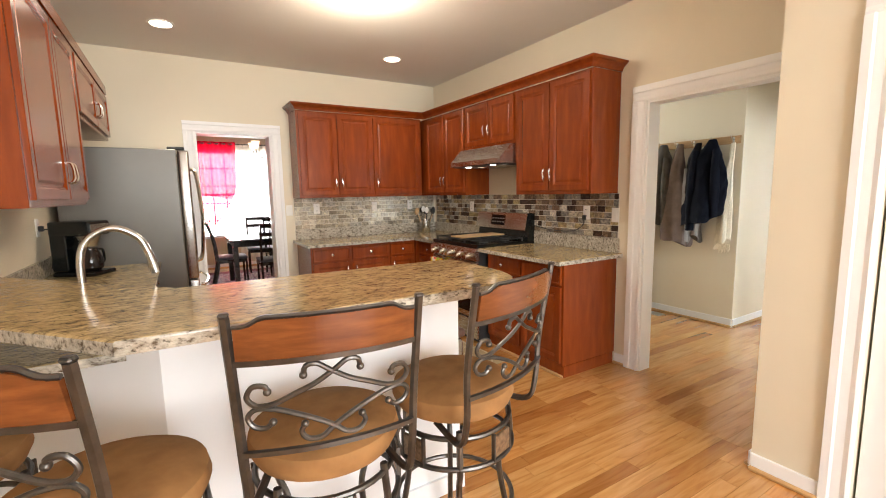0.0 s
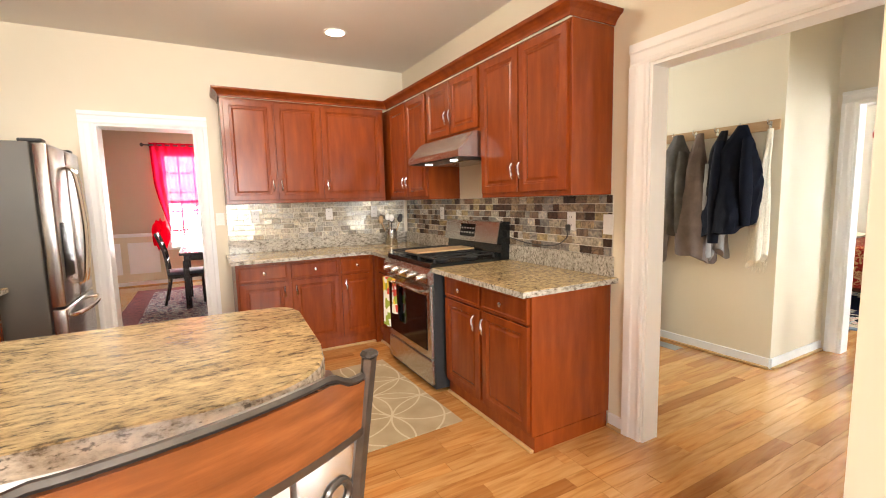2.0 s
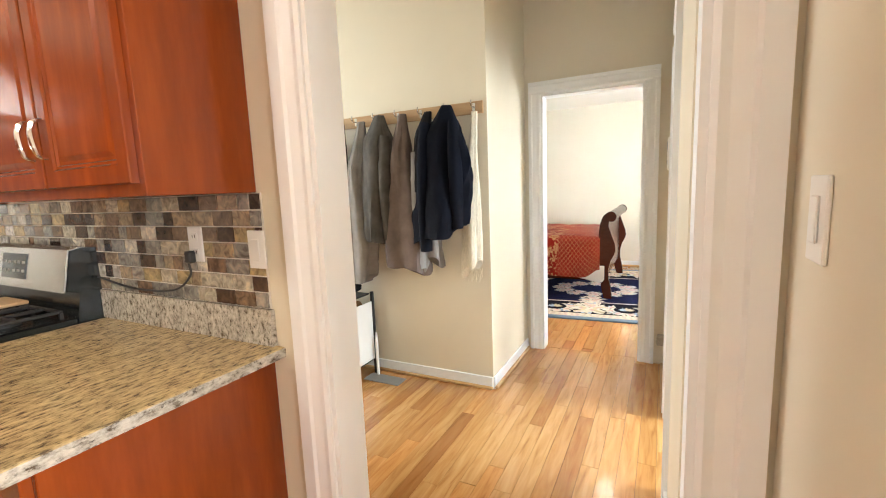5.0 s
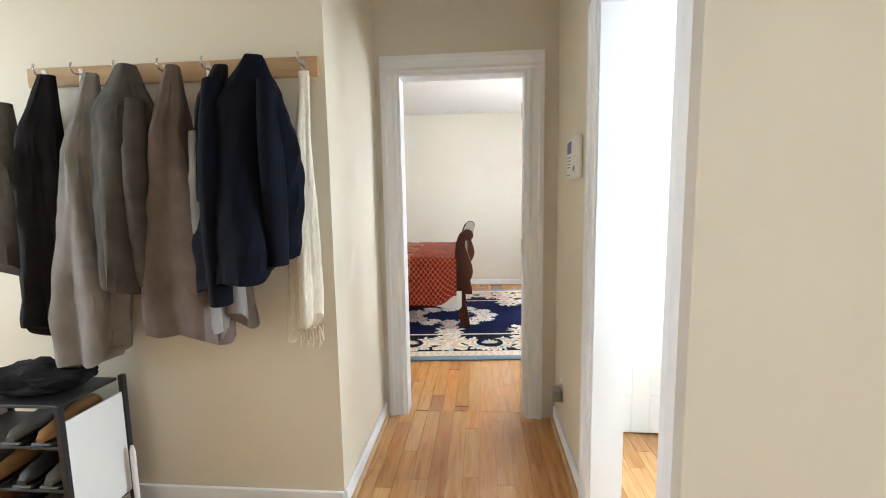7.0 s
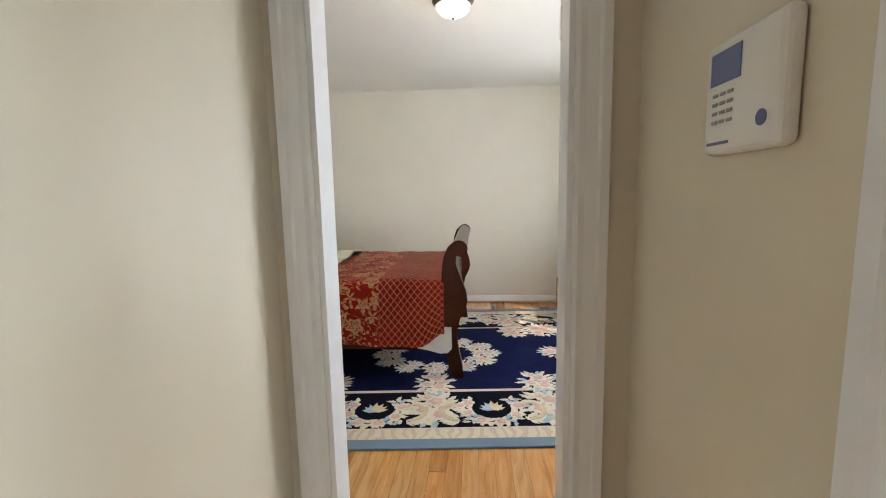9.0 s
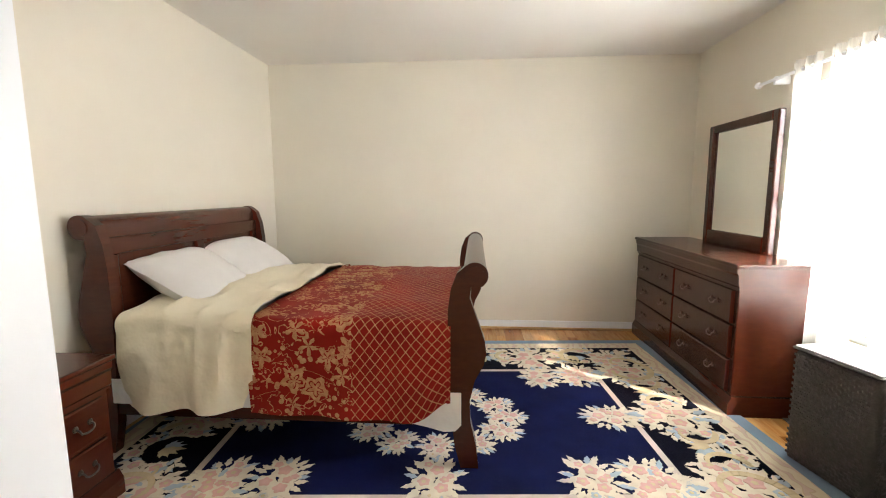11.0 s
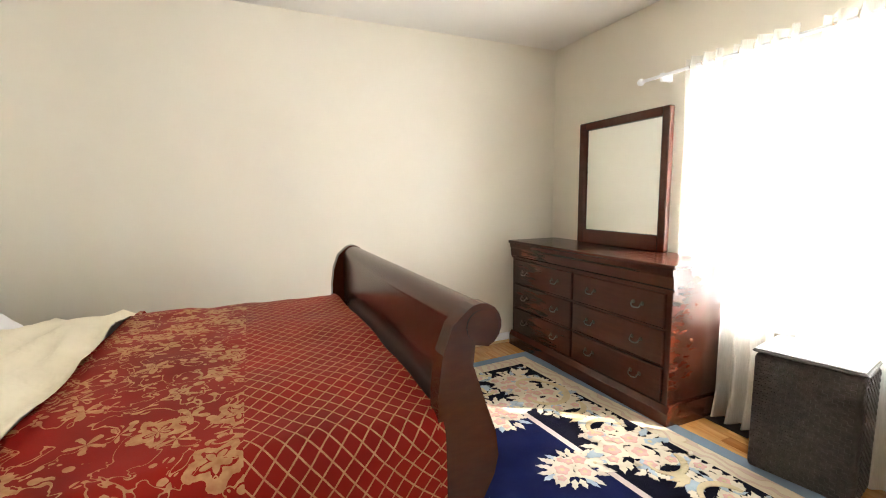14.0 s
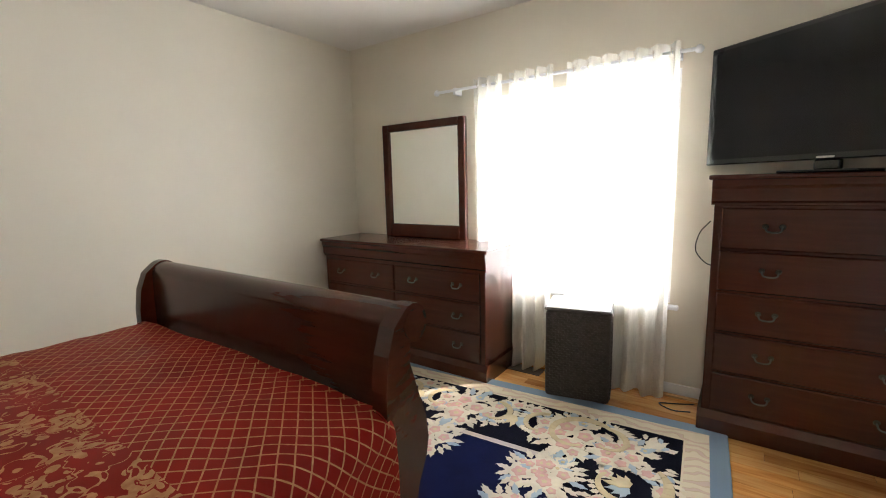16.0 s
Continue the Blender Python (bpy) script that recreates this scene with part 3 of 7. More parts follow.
def crown(pts, z, label="cherry crown moulding along the cabinet tops"):
    """Crown moulding swept along a plan polyline, its bulge to the right of the way."""
    root = thing("crown_moulding", 0, 0, 0, 0, label, "moulding")
    P = [Vector((p[0], p[1], 0)) for p in pts]
    offs = []
    for i in range(len(P)):
        ds = []
        if i > 0:
            ds.append((P[i] - P[i - 1]).normalized())
        if i < len(P) - 1:
            ds.append((P[i + 1] - P[i]).normalized())
        ns = [Vector((d.y, -d.x, 0)) for d in ds]
        m2 = sum(ns, Vector()).normalized()
        offs.append(m2 / max(0.3, m2.dot(ns[0])))
    bm = bmesh.new()
    rings = [[bm.verts.new(P[i] + offs[i] * q[0] + Vector((0, 0, z + q[1]))) for q in CROWN] for i in range(len(P))]
    k = len(CROWN)
    for a, c in zip(rings, rings[1:]):
        for j in range(k):
            bm.faces.new((a[j], a[(j + 1) % k], c[(j + 1) % k], c[j]))
    bm.faces.new(rings[0])
    bm.faces.new(rings[-1])
    part("moulding_run", bm, "cherry", root)
    return root


UB, UT = 1.375, 2.285
UF, BF = 0.33, 0.61
# east run: local x runs south from the given place
upper_cabinet(KE, 3.345, -90, 0.845, UB, UT, [1.0, 1.0])
upper_cabinet(KE, 4.155, -90, 0.81, 1.835, UT, [1, 1], label="short cherry wall cabinet above the range hood")
upper_cabinet(KE, 5.0, -90, 0.845, UB, UT, [1.0, 1.0])
part("corner_filler", bx(KE - UF + 0.02, 5.001, UB, KE, KN, UT), "cherry", None, "cherry corner cabinet body")
tagged(bpy.data.objects["corner_filler"], category="cabinet")
bpy.data.objects["corner_filler"].name = "corner_cabinet"
# north run
upper_cabinet(1.90, KN, 0, 1.475, UB, UT, [0.37, 0.375, 0.56], label="cherry wall cabinet with three raised-panel doors, closed", handles="seq")
crown([(1.90, KN), (1.90, KN - UF), (KE - UF, KN - UF), (KE - UF, 2.50), (KE, 2.50)], UT)
# west run: local x runs north
upper_cabinet(0, 2.45, 90, 1.20, UB, UT, [0.52, 0.45], depth=0.34, label="wide cherry wall cabinet with two tall glossy doors, closed")
upper_cabinet(0, 3.66, 90, 1.40, 1.90, UT, [1, 1], depth=0.342, label="short cherry cabinet above the refrigerator")
crown([(0, 5.06), (0.342, 5.06), (0.342, 2.45), (0, 2.45)], UT)

CT = 0.905
base_cabinet(KE, 3.40, -90, 0.91, [(0.44, "r"), (0.44, "l")], depth=BF)
base_cabinet(KE, 4.72, -90, 0.50, [(0.5, "r")], depth=BF, label="cherry base cabinet between the range and the corner")
base_cabinet(1.91, KN, 0, 1.20, [(0.36, "r"), (0.38, "l"), (0.27, "l")], depth=BF - 0.01)
b_ = part("corner_base_cabinet", bx(3.11, 4.725, 0.0, KE, KN, 0.875), "cherry", None, "plain cherry corner base cabinet")
tagged(b_, category="cabinet")
base_cabinet(0, 3.02, 90, 1.31, [(0.5, "r"), (0.44, "l"), (0.5, "l")], depth=0.60)


def slab(name, pts, z1, t=0.032, label="", bev=0.006):
    root = thing(name, 0, 0, 0, 0, label, "countertop")
    bm = prism(bmesh.new(), pts, z1 - t, z1)
    es = [e for e in bm.edges if abs(e.verts[0].co.z - e.verts[1].co.z) < 1e-6 and e.verts[0].co.z > z1 - 1e-4]
    bmesh.ops.bevel(bm, geom=es, offset=bev, segments=3, affect="EDGES", profile=0.5)
    bm.faces.ensure_lookup_table()
    bmesh.ops.recalc_face_normals(bm, faces=bm.faces)
    for f in bm.faces:
        f.material_index = 0 if f.normal.z > 0.5 else 1
    part("edge_band", bm, ["granite", "granite_edge"], root, "rounded granite edge")
    c = sum((Vector((*p, 0)) for p in pts), Vector()) / len(pts)
    inner = [tuple((c + (Vector((*p, 0)) - c) * 0.985).xy) for p in pts]
    part("worktop", prism(bmesh.new(), inner, z1 - 0.001, z1 + 0.0006), "granite", root, "polished granite face")
    return root


slab("countertop_east", [(3.055, 2.44), (KE, 2.44), (KE, 3.415), (3.055, 3.415)], CT, label="polished gold granite countertop beside the range")
slab("countertop_north", [(1.87, 4.69), (3.07, 4.69), (3.07, 4.225), (KE, 4.225), (KE, KN), (1.87, KN)], CT, label="polished granite corner countertop")
slab("countertop_west", [(0, 2.0), (1.80, 2.0), (1.80, 2.64), (0.92, 2.64), (0.64, 2.98), (0.64, 4.345), (0, 4.345)], CT, label="granite countertop round the sink")
for nm, a in (("backsplash_granite", (KE - 0.02, 2.47, CT, KE, 3.42, CT + 0.115)), ("backsplash_granite", (KE - 0.02, 4.225, CT, KE, KN, CT + 0.115)),
              ("backsplash_granite", (1.90, KN - 0.02, CT, KE - 0.021, KN, CT + 0.115)), ("backsplash_granite", (0, 2.74, CT, 0.02, 4.34, CT + 0.115))):
    o = part(nm, bx(*a, 0.002), "granite_edge", None, "low grey granite upstand against the wall")
    tagged(o, category="backsplash")

# range
RY0, RY1 = 3.42, 4.22
rg = thing("gas_range", 3.04, RY1, 0, -90, "stainless steel gas range with black cooktop, doors closed", "stove")
RW = RY1 - RY0
RD = KE - 3.04 - 0.012
part("body", bx(0.004, 0.03, 0.02, RW - 0.004, RD, 0.895, 0.004), "blackmatt", rg)
part("cooktop", bx(0.0, 0.012, 0.8955, RW, RD - 0.09, 0.93, 0.006), "black", rg, "black enamel cooktop")
dr = part("oven_door", bx(0.008, 0.0, 0.245, RW - 0.008, 0.029, 0.775, 0.006), "steel", rg, "steel oven door")
part("oven_window", bx(0.06, -0.004, 0.30, RW - 0.06, -0.0005, 0.70, 0.003), "blackglass", dr, "black glass window")
part("bar_handle", tb([(0.04, 0, 0.735), (0.04, -0.045, 0.735), (0.06, -0.055, 0.735), (RW - 0.06, -0.055, 0.735), (RW - 0.04, -0.045, 0.735), (RW - 0.04, 0, 0.735)], 0.012), "steel", dr, "", True)
dw_ = part("drawer_front", bx(0.008, 0.0, 0.055, RW - 0.008, 0.029, 0.235, 0.006), "steel", rg, "steel storage drawer")
bm = prism(bmesh.new(), [(-0.01, 0.785), (0.03, 0.785), (0.03, 0.8945), (0.012, 0.8945), (-0.02, 0.865)], 0.0, RW, "x")
part("control_strip", bm, "steel", rg)
for i in range(5):
    bm = lathe(bmesh.new(), [(0.026, 0), (0.026, 0.006), (0.019, 0.008), (0.018, 0.034), (0.014, 0.038)], seg=18)
    for v in bm.verts:
        v.co = Vector((0.09 + i * (RW - 0.18) / 4 + v.co.x, -0.017 - v.co.z, 0.832 + v.co.y - v.co.z * 0.2))
    kn = part("control_knob", bm, "chrome", rg, "round steel control knob", True)
    part("grip", bx(0.09 + i * (RW - 0.18) / 4 - 0.004, -0.062, 0.806, 0.09 + i * (RW - 0.18) / 4 + 0.004, -0.052, 0.84, 0.002), "chrome", kn)
bm = prism(bmesh.new(), [(RD - 0.09, 0.93), (RD - 0.075, 1.02), (RD - 0.115, 1.035), (RD - 0.085, 1.185), (RD - 0.05, 1.195), (RD, 1.19), (RD, 0.896), (RD - 0.09, 0.896)], 0.0, RW, "x")
bk = part("backguard", bm, "black", rg, "black backguard")
bm = prism(bmesh.new(), [(RD - 0.118, 1.030), (RD - 0.0875, 1.186), (RD - 0.05, 1.1955), (RD - 0.05, 1.198), (RD - 0.092, 1.190), (RD - 0.124, 1.030)], 0.004, RW - 0.004, "x")
fc = part("control_panel", bm, "steel", bk, "steel control panel")


def on_panel(nm, x0, x1, f0, f1, mat, lift):
    """A flat plate on the sloping control panel, at fractions of its height."""
    a, c = Vector((0, RD - 0.124, 1.030)), Vector((0, RD - 0.092, 1.190))
    nrm = Vector((0, -0.16, 0.032)).normalized()
    bm = bmesh.new()
    q = []
    for dd in (0.0005, lift):
        for x, f in ((x0, f0), (x1, f0), (x1, f1), (x0, f1)):
            p = a.lerp(c, f) + nrm * dd
            q.append(bm.verts.new((x, p.y, p.z)))
    for s in ((0, 1, 2, 3), (7, 6, 5, 4), (0, 4, 5, 1), (1, 5, 6, 2), (2, 6, 7, 3), (3, 7, 4, 0)):
        bm.faces.new([q[i] for i in s])
    return part(nm, bm, mat, bk)


on_panel("display", RW * 0.33, RW * 0.60, 0.22, 0.85, "blackglass", 0.003)
for i in range(5):
    for j in range(2):
        on_panel("button", RW * 0.35 + i * 0.042, RW * 0.35 + i * 0.042 + 0.022, 0.38 + j * 0.22, 0.45 + j * 0.22, "ventgrey", 0.004)
for cx in (0.14, RW / 2, RW - 0.14):
    for cy in ((0.17, 0.43) if cx != RW / 2 else (0.30,)):
        bm = lathe(bmesh.new(), [(0.05, 0.93), (0.05, 0.938), (0.036, 0.94), (0.036, 0.95), (0.01, 0.952)], cx, cy, 20)
        part("burner", bm, "grate", rg, "", True)
for k in range(3):
    gx0, gx1 = 0.02 + k * (RW - 0.04) / 3, 0.02 + (k + 1) * (RW - 0.04) / 3 - 0.006
    bm = bmesh.new()
    zg = 0.964
    for a in ((gx0, 0.05, gx1, 0.062), (gx0, 0.555, gx1, 0.567), (gx0, 0.062, gx0 + 0.012, 0.555), (gx1 - 0.012, 0.062, gx1, 0.555)):
        box(bm, a[0], a[1], zg - 0.012, a[2], a[3], zg, 0.003)
    for cy in (0.17, 0.43):
        box(bm, gx0 + 0.012, cy - 0.005, zg - 0.012, gx1 - 0.012, cy + 0.005, zg, 0.002)
    gm = (gx0 + gx1) / 2
    box(bm, gm - 0.005, 0.062, zg - 0.011, gm + 0.005, 0.555, zg + 0.001, 0.002)
    for fx, fy in ((gx0, 0.05), (gx1 - 0.012, 0.05), (gx0, 0.555), (gx1 - 0.012, 0.555)):
        box(bm, fx, fy, 0.9305, fx + 0.012, fy + 0.012, zg - 0.012)
    part("grate", bm, "grate", rg, "cast iron grate")
gd = thing("griddle_board", 3.04, RY1, 0.966, -90, "tan wooden griddle cover on the middle of the cooktop", "cutting board")
part("board", bx(RW * 0.36, 0.05, 0, RW * 0.62, 0.57, 0.014, 0.004), "board", gd)

# towel on the oven handle
tw = thing("dish_towel", 3.04, RY1, 0, -90, "yellow, red and white printed dish towel over the oven handle", "towel")
m_, n_, l_, b_ = nodes_of("printed_towel")
v_ = n_.new("ShaderNodeTexVoronoi")
v_.inputs["Scale"].default_value = 16
tc_ = n_.new("ShaderNodeTexCoord")
l_.new(tc_.outputs["Object"], v_.inputs["Vector"])
r_ = ramp(n_, l_, v_.outputs["Color"], [(0.0, (0.80, 0.76, 0.62)), (0.3, (0.78, 0.52, 0.03)), (0.5, (0.62, 0.06, 0.03)), (0.68, (0.30, 0.36, 0.04)), (0.84, (0.82, 0.80, 0.70))], "CONSTANT")
l_.new(r_.outputs[0], b_.inputs["Base Color"])
b_.inputs["Roughness"].default_value = 0.9
M["towel"] = m_


def cloth_strip(x0, x1, y, ztop, zbot, amp=0.008, waves=3, depth=0.004, ybulge=0.0):
    bm = bmesh.new()
    nx, nz = 14, 10
    rows = []
    for k in range(nz + 1):
        z = ztop + (zbot - ztop) * k / nz
        f = k / nz
        rows.append([[bm.verts.new((x0 + (x1 - x0) * (i / nx + 0.03 * math.sin(k * 0.9)), y + s + amp * (0.3 + f) * math.sin(waves * 2 * PI * i / nx + k * 0.2) - ybulge * math.sin(PI * f), z)) for i in range(nx + 1)] for s in (0, depth)])
    for k in range(nz):
        for i in range(nx):
            for s in (0, 1):
                bm.faces.new((rows[k][s][i], rows[k][s][i + 1], rows[k + 1][s][i + 1], rows[k + 1][s][i]))
    for i in range(nx):
        bm.faces.new((rows[0][0][i], rows[0][0][i + 1], rows[0][1][i + 1], rows[0][1][i]))
        bm.faces.new((rows[nz][0][i], rows[nz][0][i + 1], rows[nz][1][i + 1], rows[nz][1][i]))
    for k in range(nz):
        for i in (0, nx):
            bm.faces.new((rows[k][0][i], rows[k + 1][0][i], rows[k + 1][1][i], rows[k][1][i]))
    return bm


part("front_flap", cloth_strip(0.10, 0.215, -0.078, 0.752, 0.36), "towel", tw, "", True)
part("side_flap", cloth_strip(0.20, 0.275, -0.040, 0.752, 0.47), "towel", tw, "", True)
part("fold", tb([(0.10, -0.058, 0.745), (0.16, -0.058, 0.747), (0.275, -0.058, 0.745)], 0.020, flat=0.7), "towel", tw, "", True)

# hood
hd = thing("range_hood", KE - 0.0, 4.155, 1.66, -90, "stainless under-cabinet range hood, switched on", "range hood")
HW, HD = 0.81, 0.50
bm = prism(bmesh.new(), [(0, 0), (-HD, 0), (-HD, 0.045), (-HD + 0.13, 0.175), (0, 0.175)], 0, HW, "x")
part("shell", bm, "steel", hd)
part("underside", bx(0.02, -HD + 0.02, -0.006, HW - 0.02, -0.02, -0.0005, 0.002), "blackmatt", hd)
for x in (0.2, 0.6):
    part("bulb", lathe(bmesh.new(), [(0.028, -0.011), (0.028, -0.0065)], x, -HD + 0.09, 16), "hoodled", hd, "lit hood lamp")
for i in range(3):
    part("switch", bx(0.30 + i * 0.05, -HD - 0.004, 0.014, 0.325 + i * 0.05, -HD - 0.0003, 0.026, 0.001), "chrome", hd)
part("filter", bx(0.12, -HD + 0.17, -0.014, HW - 0.12, -0.05, -0.0065, 0.002), "steel", hd)

# refrigerator
fr = thing("refrigerator", 0.05, 4.365, 0, 90, "stainless french-door refrigerator with grey sides, closed", "refrigerator")
FW, FB, FH = 0.80, 0.76, 1.785
part("body", bx(0, -FB, 0.03, FW, 0, FH, 0.006), "fridge_side", fr, "grey painted cabinet")
part("kick_plate", bx(0.02, -FB + 0.03, 0.0, FW - 0.02, -0.05, 0.029), "blackmatt", fr)
for i, (xa, xb) in enumerate(((0.004, FW / 2 - 0.003), (FW / 2 + 0.003, FW - 0.004))):
    o = part("door", bx(xa, -FB - 0.085, 0.74, xb, -FB - 0.006, FH - 0.005, 0.016, seg=3), "steel", fr, "polished steel upper door", True)
    hx = FW / 2 - 0.05 if i == 0 else FW / 2 + 0.05
    part("handle", tb(smooth_path([(hx, -FB - 0.09, 0.84), (hx, -FB - 0.135, 0.90), (hx, -FB - 0.16, 1.25), (hx, -FB - 0.135, 1.60), (hx, -FB - 0.09, 1.66)], 5), 0.013), "chrome", o, "curved steel handle", True)
o = bpy.data.objects["door"]
for z0, z1, hz in ((0.40, 0.73, 0.68), (0.04, 0.39, 0.34)):
    o = part("freezer_drawer", bx(0.004, -FB - 0.085, z0, FW - 0.004, -FB - 0.006, z1, 0.014, seg=3), "steel", fr, "steel drawer front", True)
    part("handle", tb(smooth_path([(0.05, -FB - 0.09, hz), (0.08, -FB - 0.13, hz), (FW / 2, -FB - 0.165, hz), (FW - 0.08, -FB - 0.13, hz), (FW - 0.05, -FB - 0.09, hz)], 5), 0.014), "chrome", o, "curved steel handle", True)
dsp = part("dispenser", bx(0.08, -FB - 0.09, 0.92, 0.30, -FB - 0.0855, 1.28, 0.004), "blackglass", fr, "black water dispenser")
for x in (0.03, FW - 0.11):
    part("hinge_cover", bx(x, -FB - 0.06, FH, x + 0.08, -FB + 0.06, FH + 0.022, 0.006), "blackmatt", fr)

# breakfast bar
pw = [(0.0, 2.62), (0.70, 1.90), (1.845, 1.90), (1.845, 2.02), (0.75, 2.02), (0.0, 2.80)]
part("wall_bar", prism(bmesh.new(), pw, 0, 1.045), "trim", kind="structure")
part("bar_baseboard", prism(bmesh.new(), [(0.0, 2.602), (0.694, 1.885), (1.86, 1.885), (1.86, 2.02), (1.846, 2.02), (1.846, 1.8995), (0.7, 1.8995), (0.0, 2.6195)], 0, 0.085), "trim", kind="structure")


def rounded(pts, rad, n=6):
    """Plan corners rounded by each one's radius."""
    out = []
    k = len(pts)
    for i, p in enumerate(pts):
        r = rad.get(i, 0)
        p = Vector((*p, 0))
        if not r:
            out.append((p.x, p.y))
            continue
        a, c = Vector((*pts[i - 1], 0)), Vector((*pts[(i + 1) % k], 0))
        p0, p1 = p + (a - p).normalized() * r, p + (c - p).normalized() * r
        for j in range(n + 1):
            t = j / n
            q = (1 - t) ** 2 * p0 + 2 * t * (1 - t) * p + t * t * p1
            out.append((q.x, q.y))
    return out


slab("breakfast_bar_top", rounded([(0.0, 2.20), (0.64, 1.47), (1.88, 1.45), (1.91, 2.04), (0.76, 2.06), (0.0, 2.92)], {2: 0.2, 3: 0.08}), 1.085, 0.036, "polished gold granite raised bar top", 0.008)


# ---------- bar stool ----------


def scroll(parent, pts, r=0.0065, nm="scroll"):
    P = smooth_path(pts, 5)
    k = len(P)
    bm = tube(bmesh.new(), P, r, 8)
    for e in (P[0], P[-1]):
        s = bmesh.ops.create_icosphere(bm, subdivisions=2, radius=r * 1.5)
        for v in s["verts"]:
            v.co += e
    return part(nm, bm, "iron", parent, "", True)


def bar_stool():
    """A swivel stool whose back stands at -y, facing +y."""
    root = thing("bar_stool", 0, 0, 0, 0, "iron swivel bar stool, brown microfibre seat, amber wood back rail", "bar stool", "stools along the breakfast bar")
    SH = 0.745
    part("seat", lathe(bmesh.new(), [(0.17, SH - 0.085), (0.205, SH - 0.08), (0.222, SH - 0.045), (0.215, SH - 0.015), (0.18, SH + 0.004), (0.10, SH + 0.012), (0.01, SH + 0.013)], seg=40), "suede", root, "round brown microfibre cushion", True)
    part("swivel_plate", lathe(bmesh.new(), [(0.12, SH - 0.11), (0.12, SH - 0.086)], seg=24), "blackmatt", root, "", True)
    R = 0.20
    for nm, z, r in (("upper_ring", SH - 0.135, 0.205), ("lower_ring", SH - 0.235, 0.215), ("foot_ring", 0.285, 0.215)):
        part(nm, tb([(r * math.cos(2 * PI * i / 36), r * math.sin(2 * PI * i / 36), z) for i in range(36)], 0.009, closed=True), "iron", root, "", True)
    for i in range(4):
        a = PI / 4 + i * PI / 2
        c, s = math.cos(a), math.sin(a)
        P = smooth_path([(c * 0.203, s * 0.203, SH - 0.11), (c * 0.212, s * 0.212, SH - 0.25), (c * 0.17, s * 0.17, 0.40), (c * 0.20, s * 0.20, 0.20), (c * 0.235, s * 0.235, 0.01)], 6)
        lg = part("leg", tube(bmesh.new(), P, 0.011, 8), "iron", root, "", True)
        part("foot_cap", lathe(bmesh.new(), [(0.016, 0), (0.018, 0.012), (0.012, 0.018)], c * 0.235, s * 0.235, 12), "blackmatt", lg, "", True)
    for i in range(4):
        a = i * PI / 2
        c, s = math.cos(a), math.sin(a)
        bm = bx(-0.042, -0.006, SH - 0.222, 0.042, 0.006, SH - 0.148, 0.002)
        bmesh.ops.rotate(bm, verts=bm.verts, cent=(0, 0, 0), matrix=Matrix.Rotation(a + PI / 2, 3, "Z"))
        bmesh.ops.translate(bm, verts=bm.verts, vec=(c * 0.212, s * 0.212, 0))
        pq = part("plaque", bm, "bronze", root, "embossed bronze plaque")
        for d in (-0.047, 0.047):
            bm = bx(d - 0.004, -0.007, SH - 0.235, d + 0.004, 0.007, SH - 0.135, 0.001)
            bmesh.ops.rotate(bm, verts=bm.verts, cent=(0, 0, 0), matrix=Matrix.Rotation(a + PI / 2, 3, "Z"))
            bmesh.ops.translate(bm, verts=bm.verts, vec=(c * 0.212, s * 0.212, 0))
            part("plaque_bar", bm, "iron", pq)
    for sx in (-1, 1):
        P = smooth_path([(sx * 0.16, -0.06, SH - 0.10), (sx * 0.20, -0.19, SH - 0.11), (sx * 0.207, -0.225, SH - 0.02), (sx * 0.214, -0.235, SH + 0.15), (sx * 0.222, -0.275, SH + 0.40)], 6)
        bm = tube(bmesh.new(), P, 0.0125, 6, flat=0.8)
        part("back_post", bm, "iron", root, "hammered flat iron post", True)
        part("post_cap", bx(sx * 0.222 - 0.0115, -0.286, SH + 0.399, sx * 0.222 + 0.0115, -0.265, SH + 0.410, 0.004), "iron", root)

    def yb(z, x):
        f = (z - SH) / 0.40
        return -0.232 - 0.045 * f * f - 0.035 * (1 - (x / 0.22) ** 2)

    def bent(x0, x1, za, zb, nm, mat, t, topf=None, n=24):
        bm = bmesh.new()
        cols = []
        for i in range(n + 1):
            x = x0 + (x1 - x0) * i / n
            zt = zb + (topf(x) if topf else 0)
            cols.append([bm.verts.new((x, yb(z, x) + s, z)) for s in (-t / 2, t / 2) for z in (za, zt)])
        for a, c in zip(cols, cols[1:]):
            for p, q in ((0, 1), (1, 3), (3, 2), (2, 0)):
                bm.faces.new((a[p], a[q], c[q], c[p]))
        for c in (cols[0], cols[-1]):
            bm.faces.new((c[0], c[1], c[3], c[2]))
        return part(nm, bm, mat, root)
    shape = lambda x: 0.020 * (0.5 + 0.5 * math.tanh((0.155 - abs(x)) * 60)) + 0.006 * math.exp(-((abs(x) - 0.155) / 0.02) ** 2)
    sp = bent(-0.207, 0.207, SH + 0.295, SH + 0.372, "back_rail", "splat", 0.016, shape)
    tagged(sp, label="curved amber wood rail")
    for za, zb, nm, tf in ((SH + 0.280, SH + 0.294, "rail_frame", None), (SH + 0.050, SH + 0.062, "bottom_rail", None)):
        bent(-0.212, 0.212, za, zb, nm, "iron", 0.014, tf)
    n2 = 30
    xs = [-0.207 + 0.414 * i / n2 for i in range(n2 + 1)]
    part("rail_cap", tb([(x, yb(SH + 0.38, x), SH + 0.376 + shape(x)) for x in xs], 0.006, seg=6), "iron", root, "", True)

    def P3(lst):
        return [(x, yb(SH + z, x), SH + z) for x, z in lst]
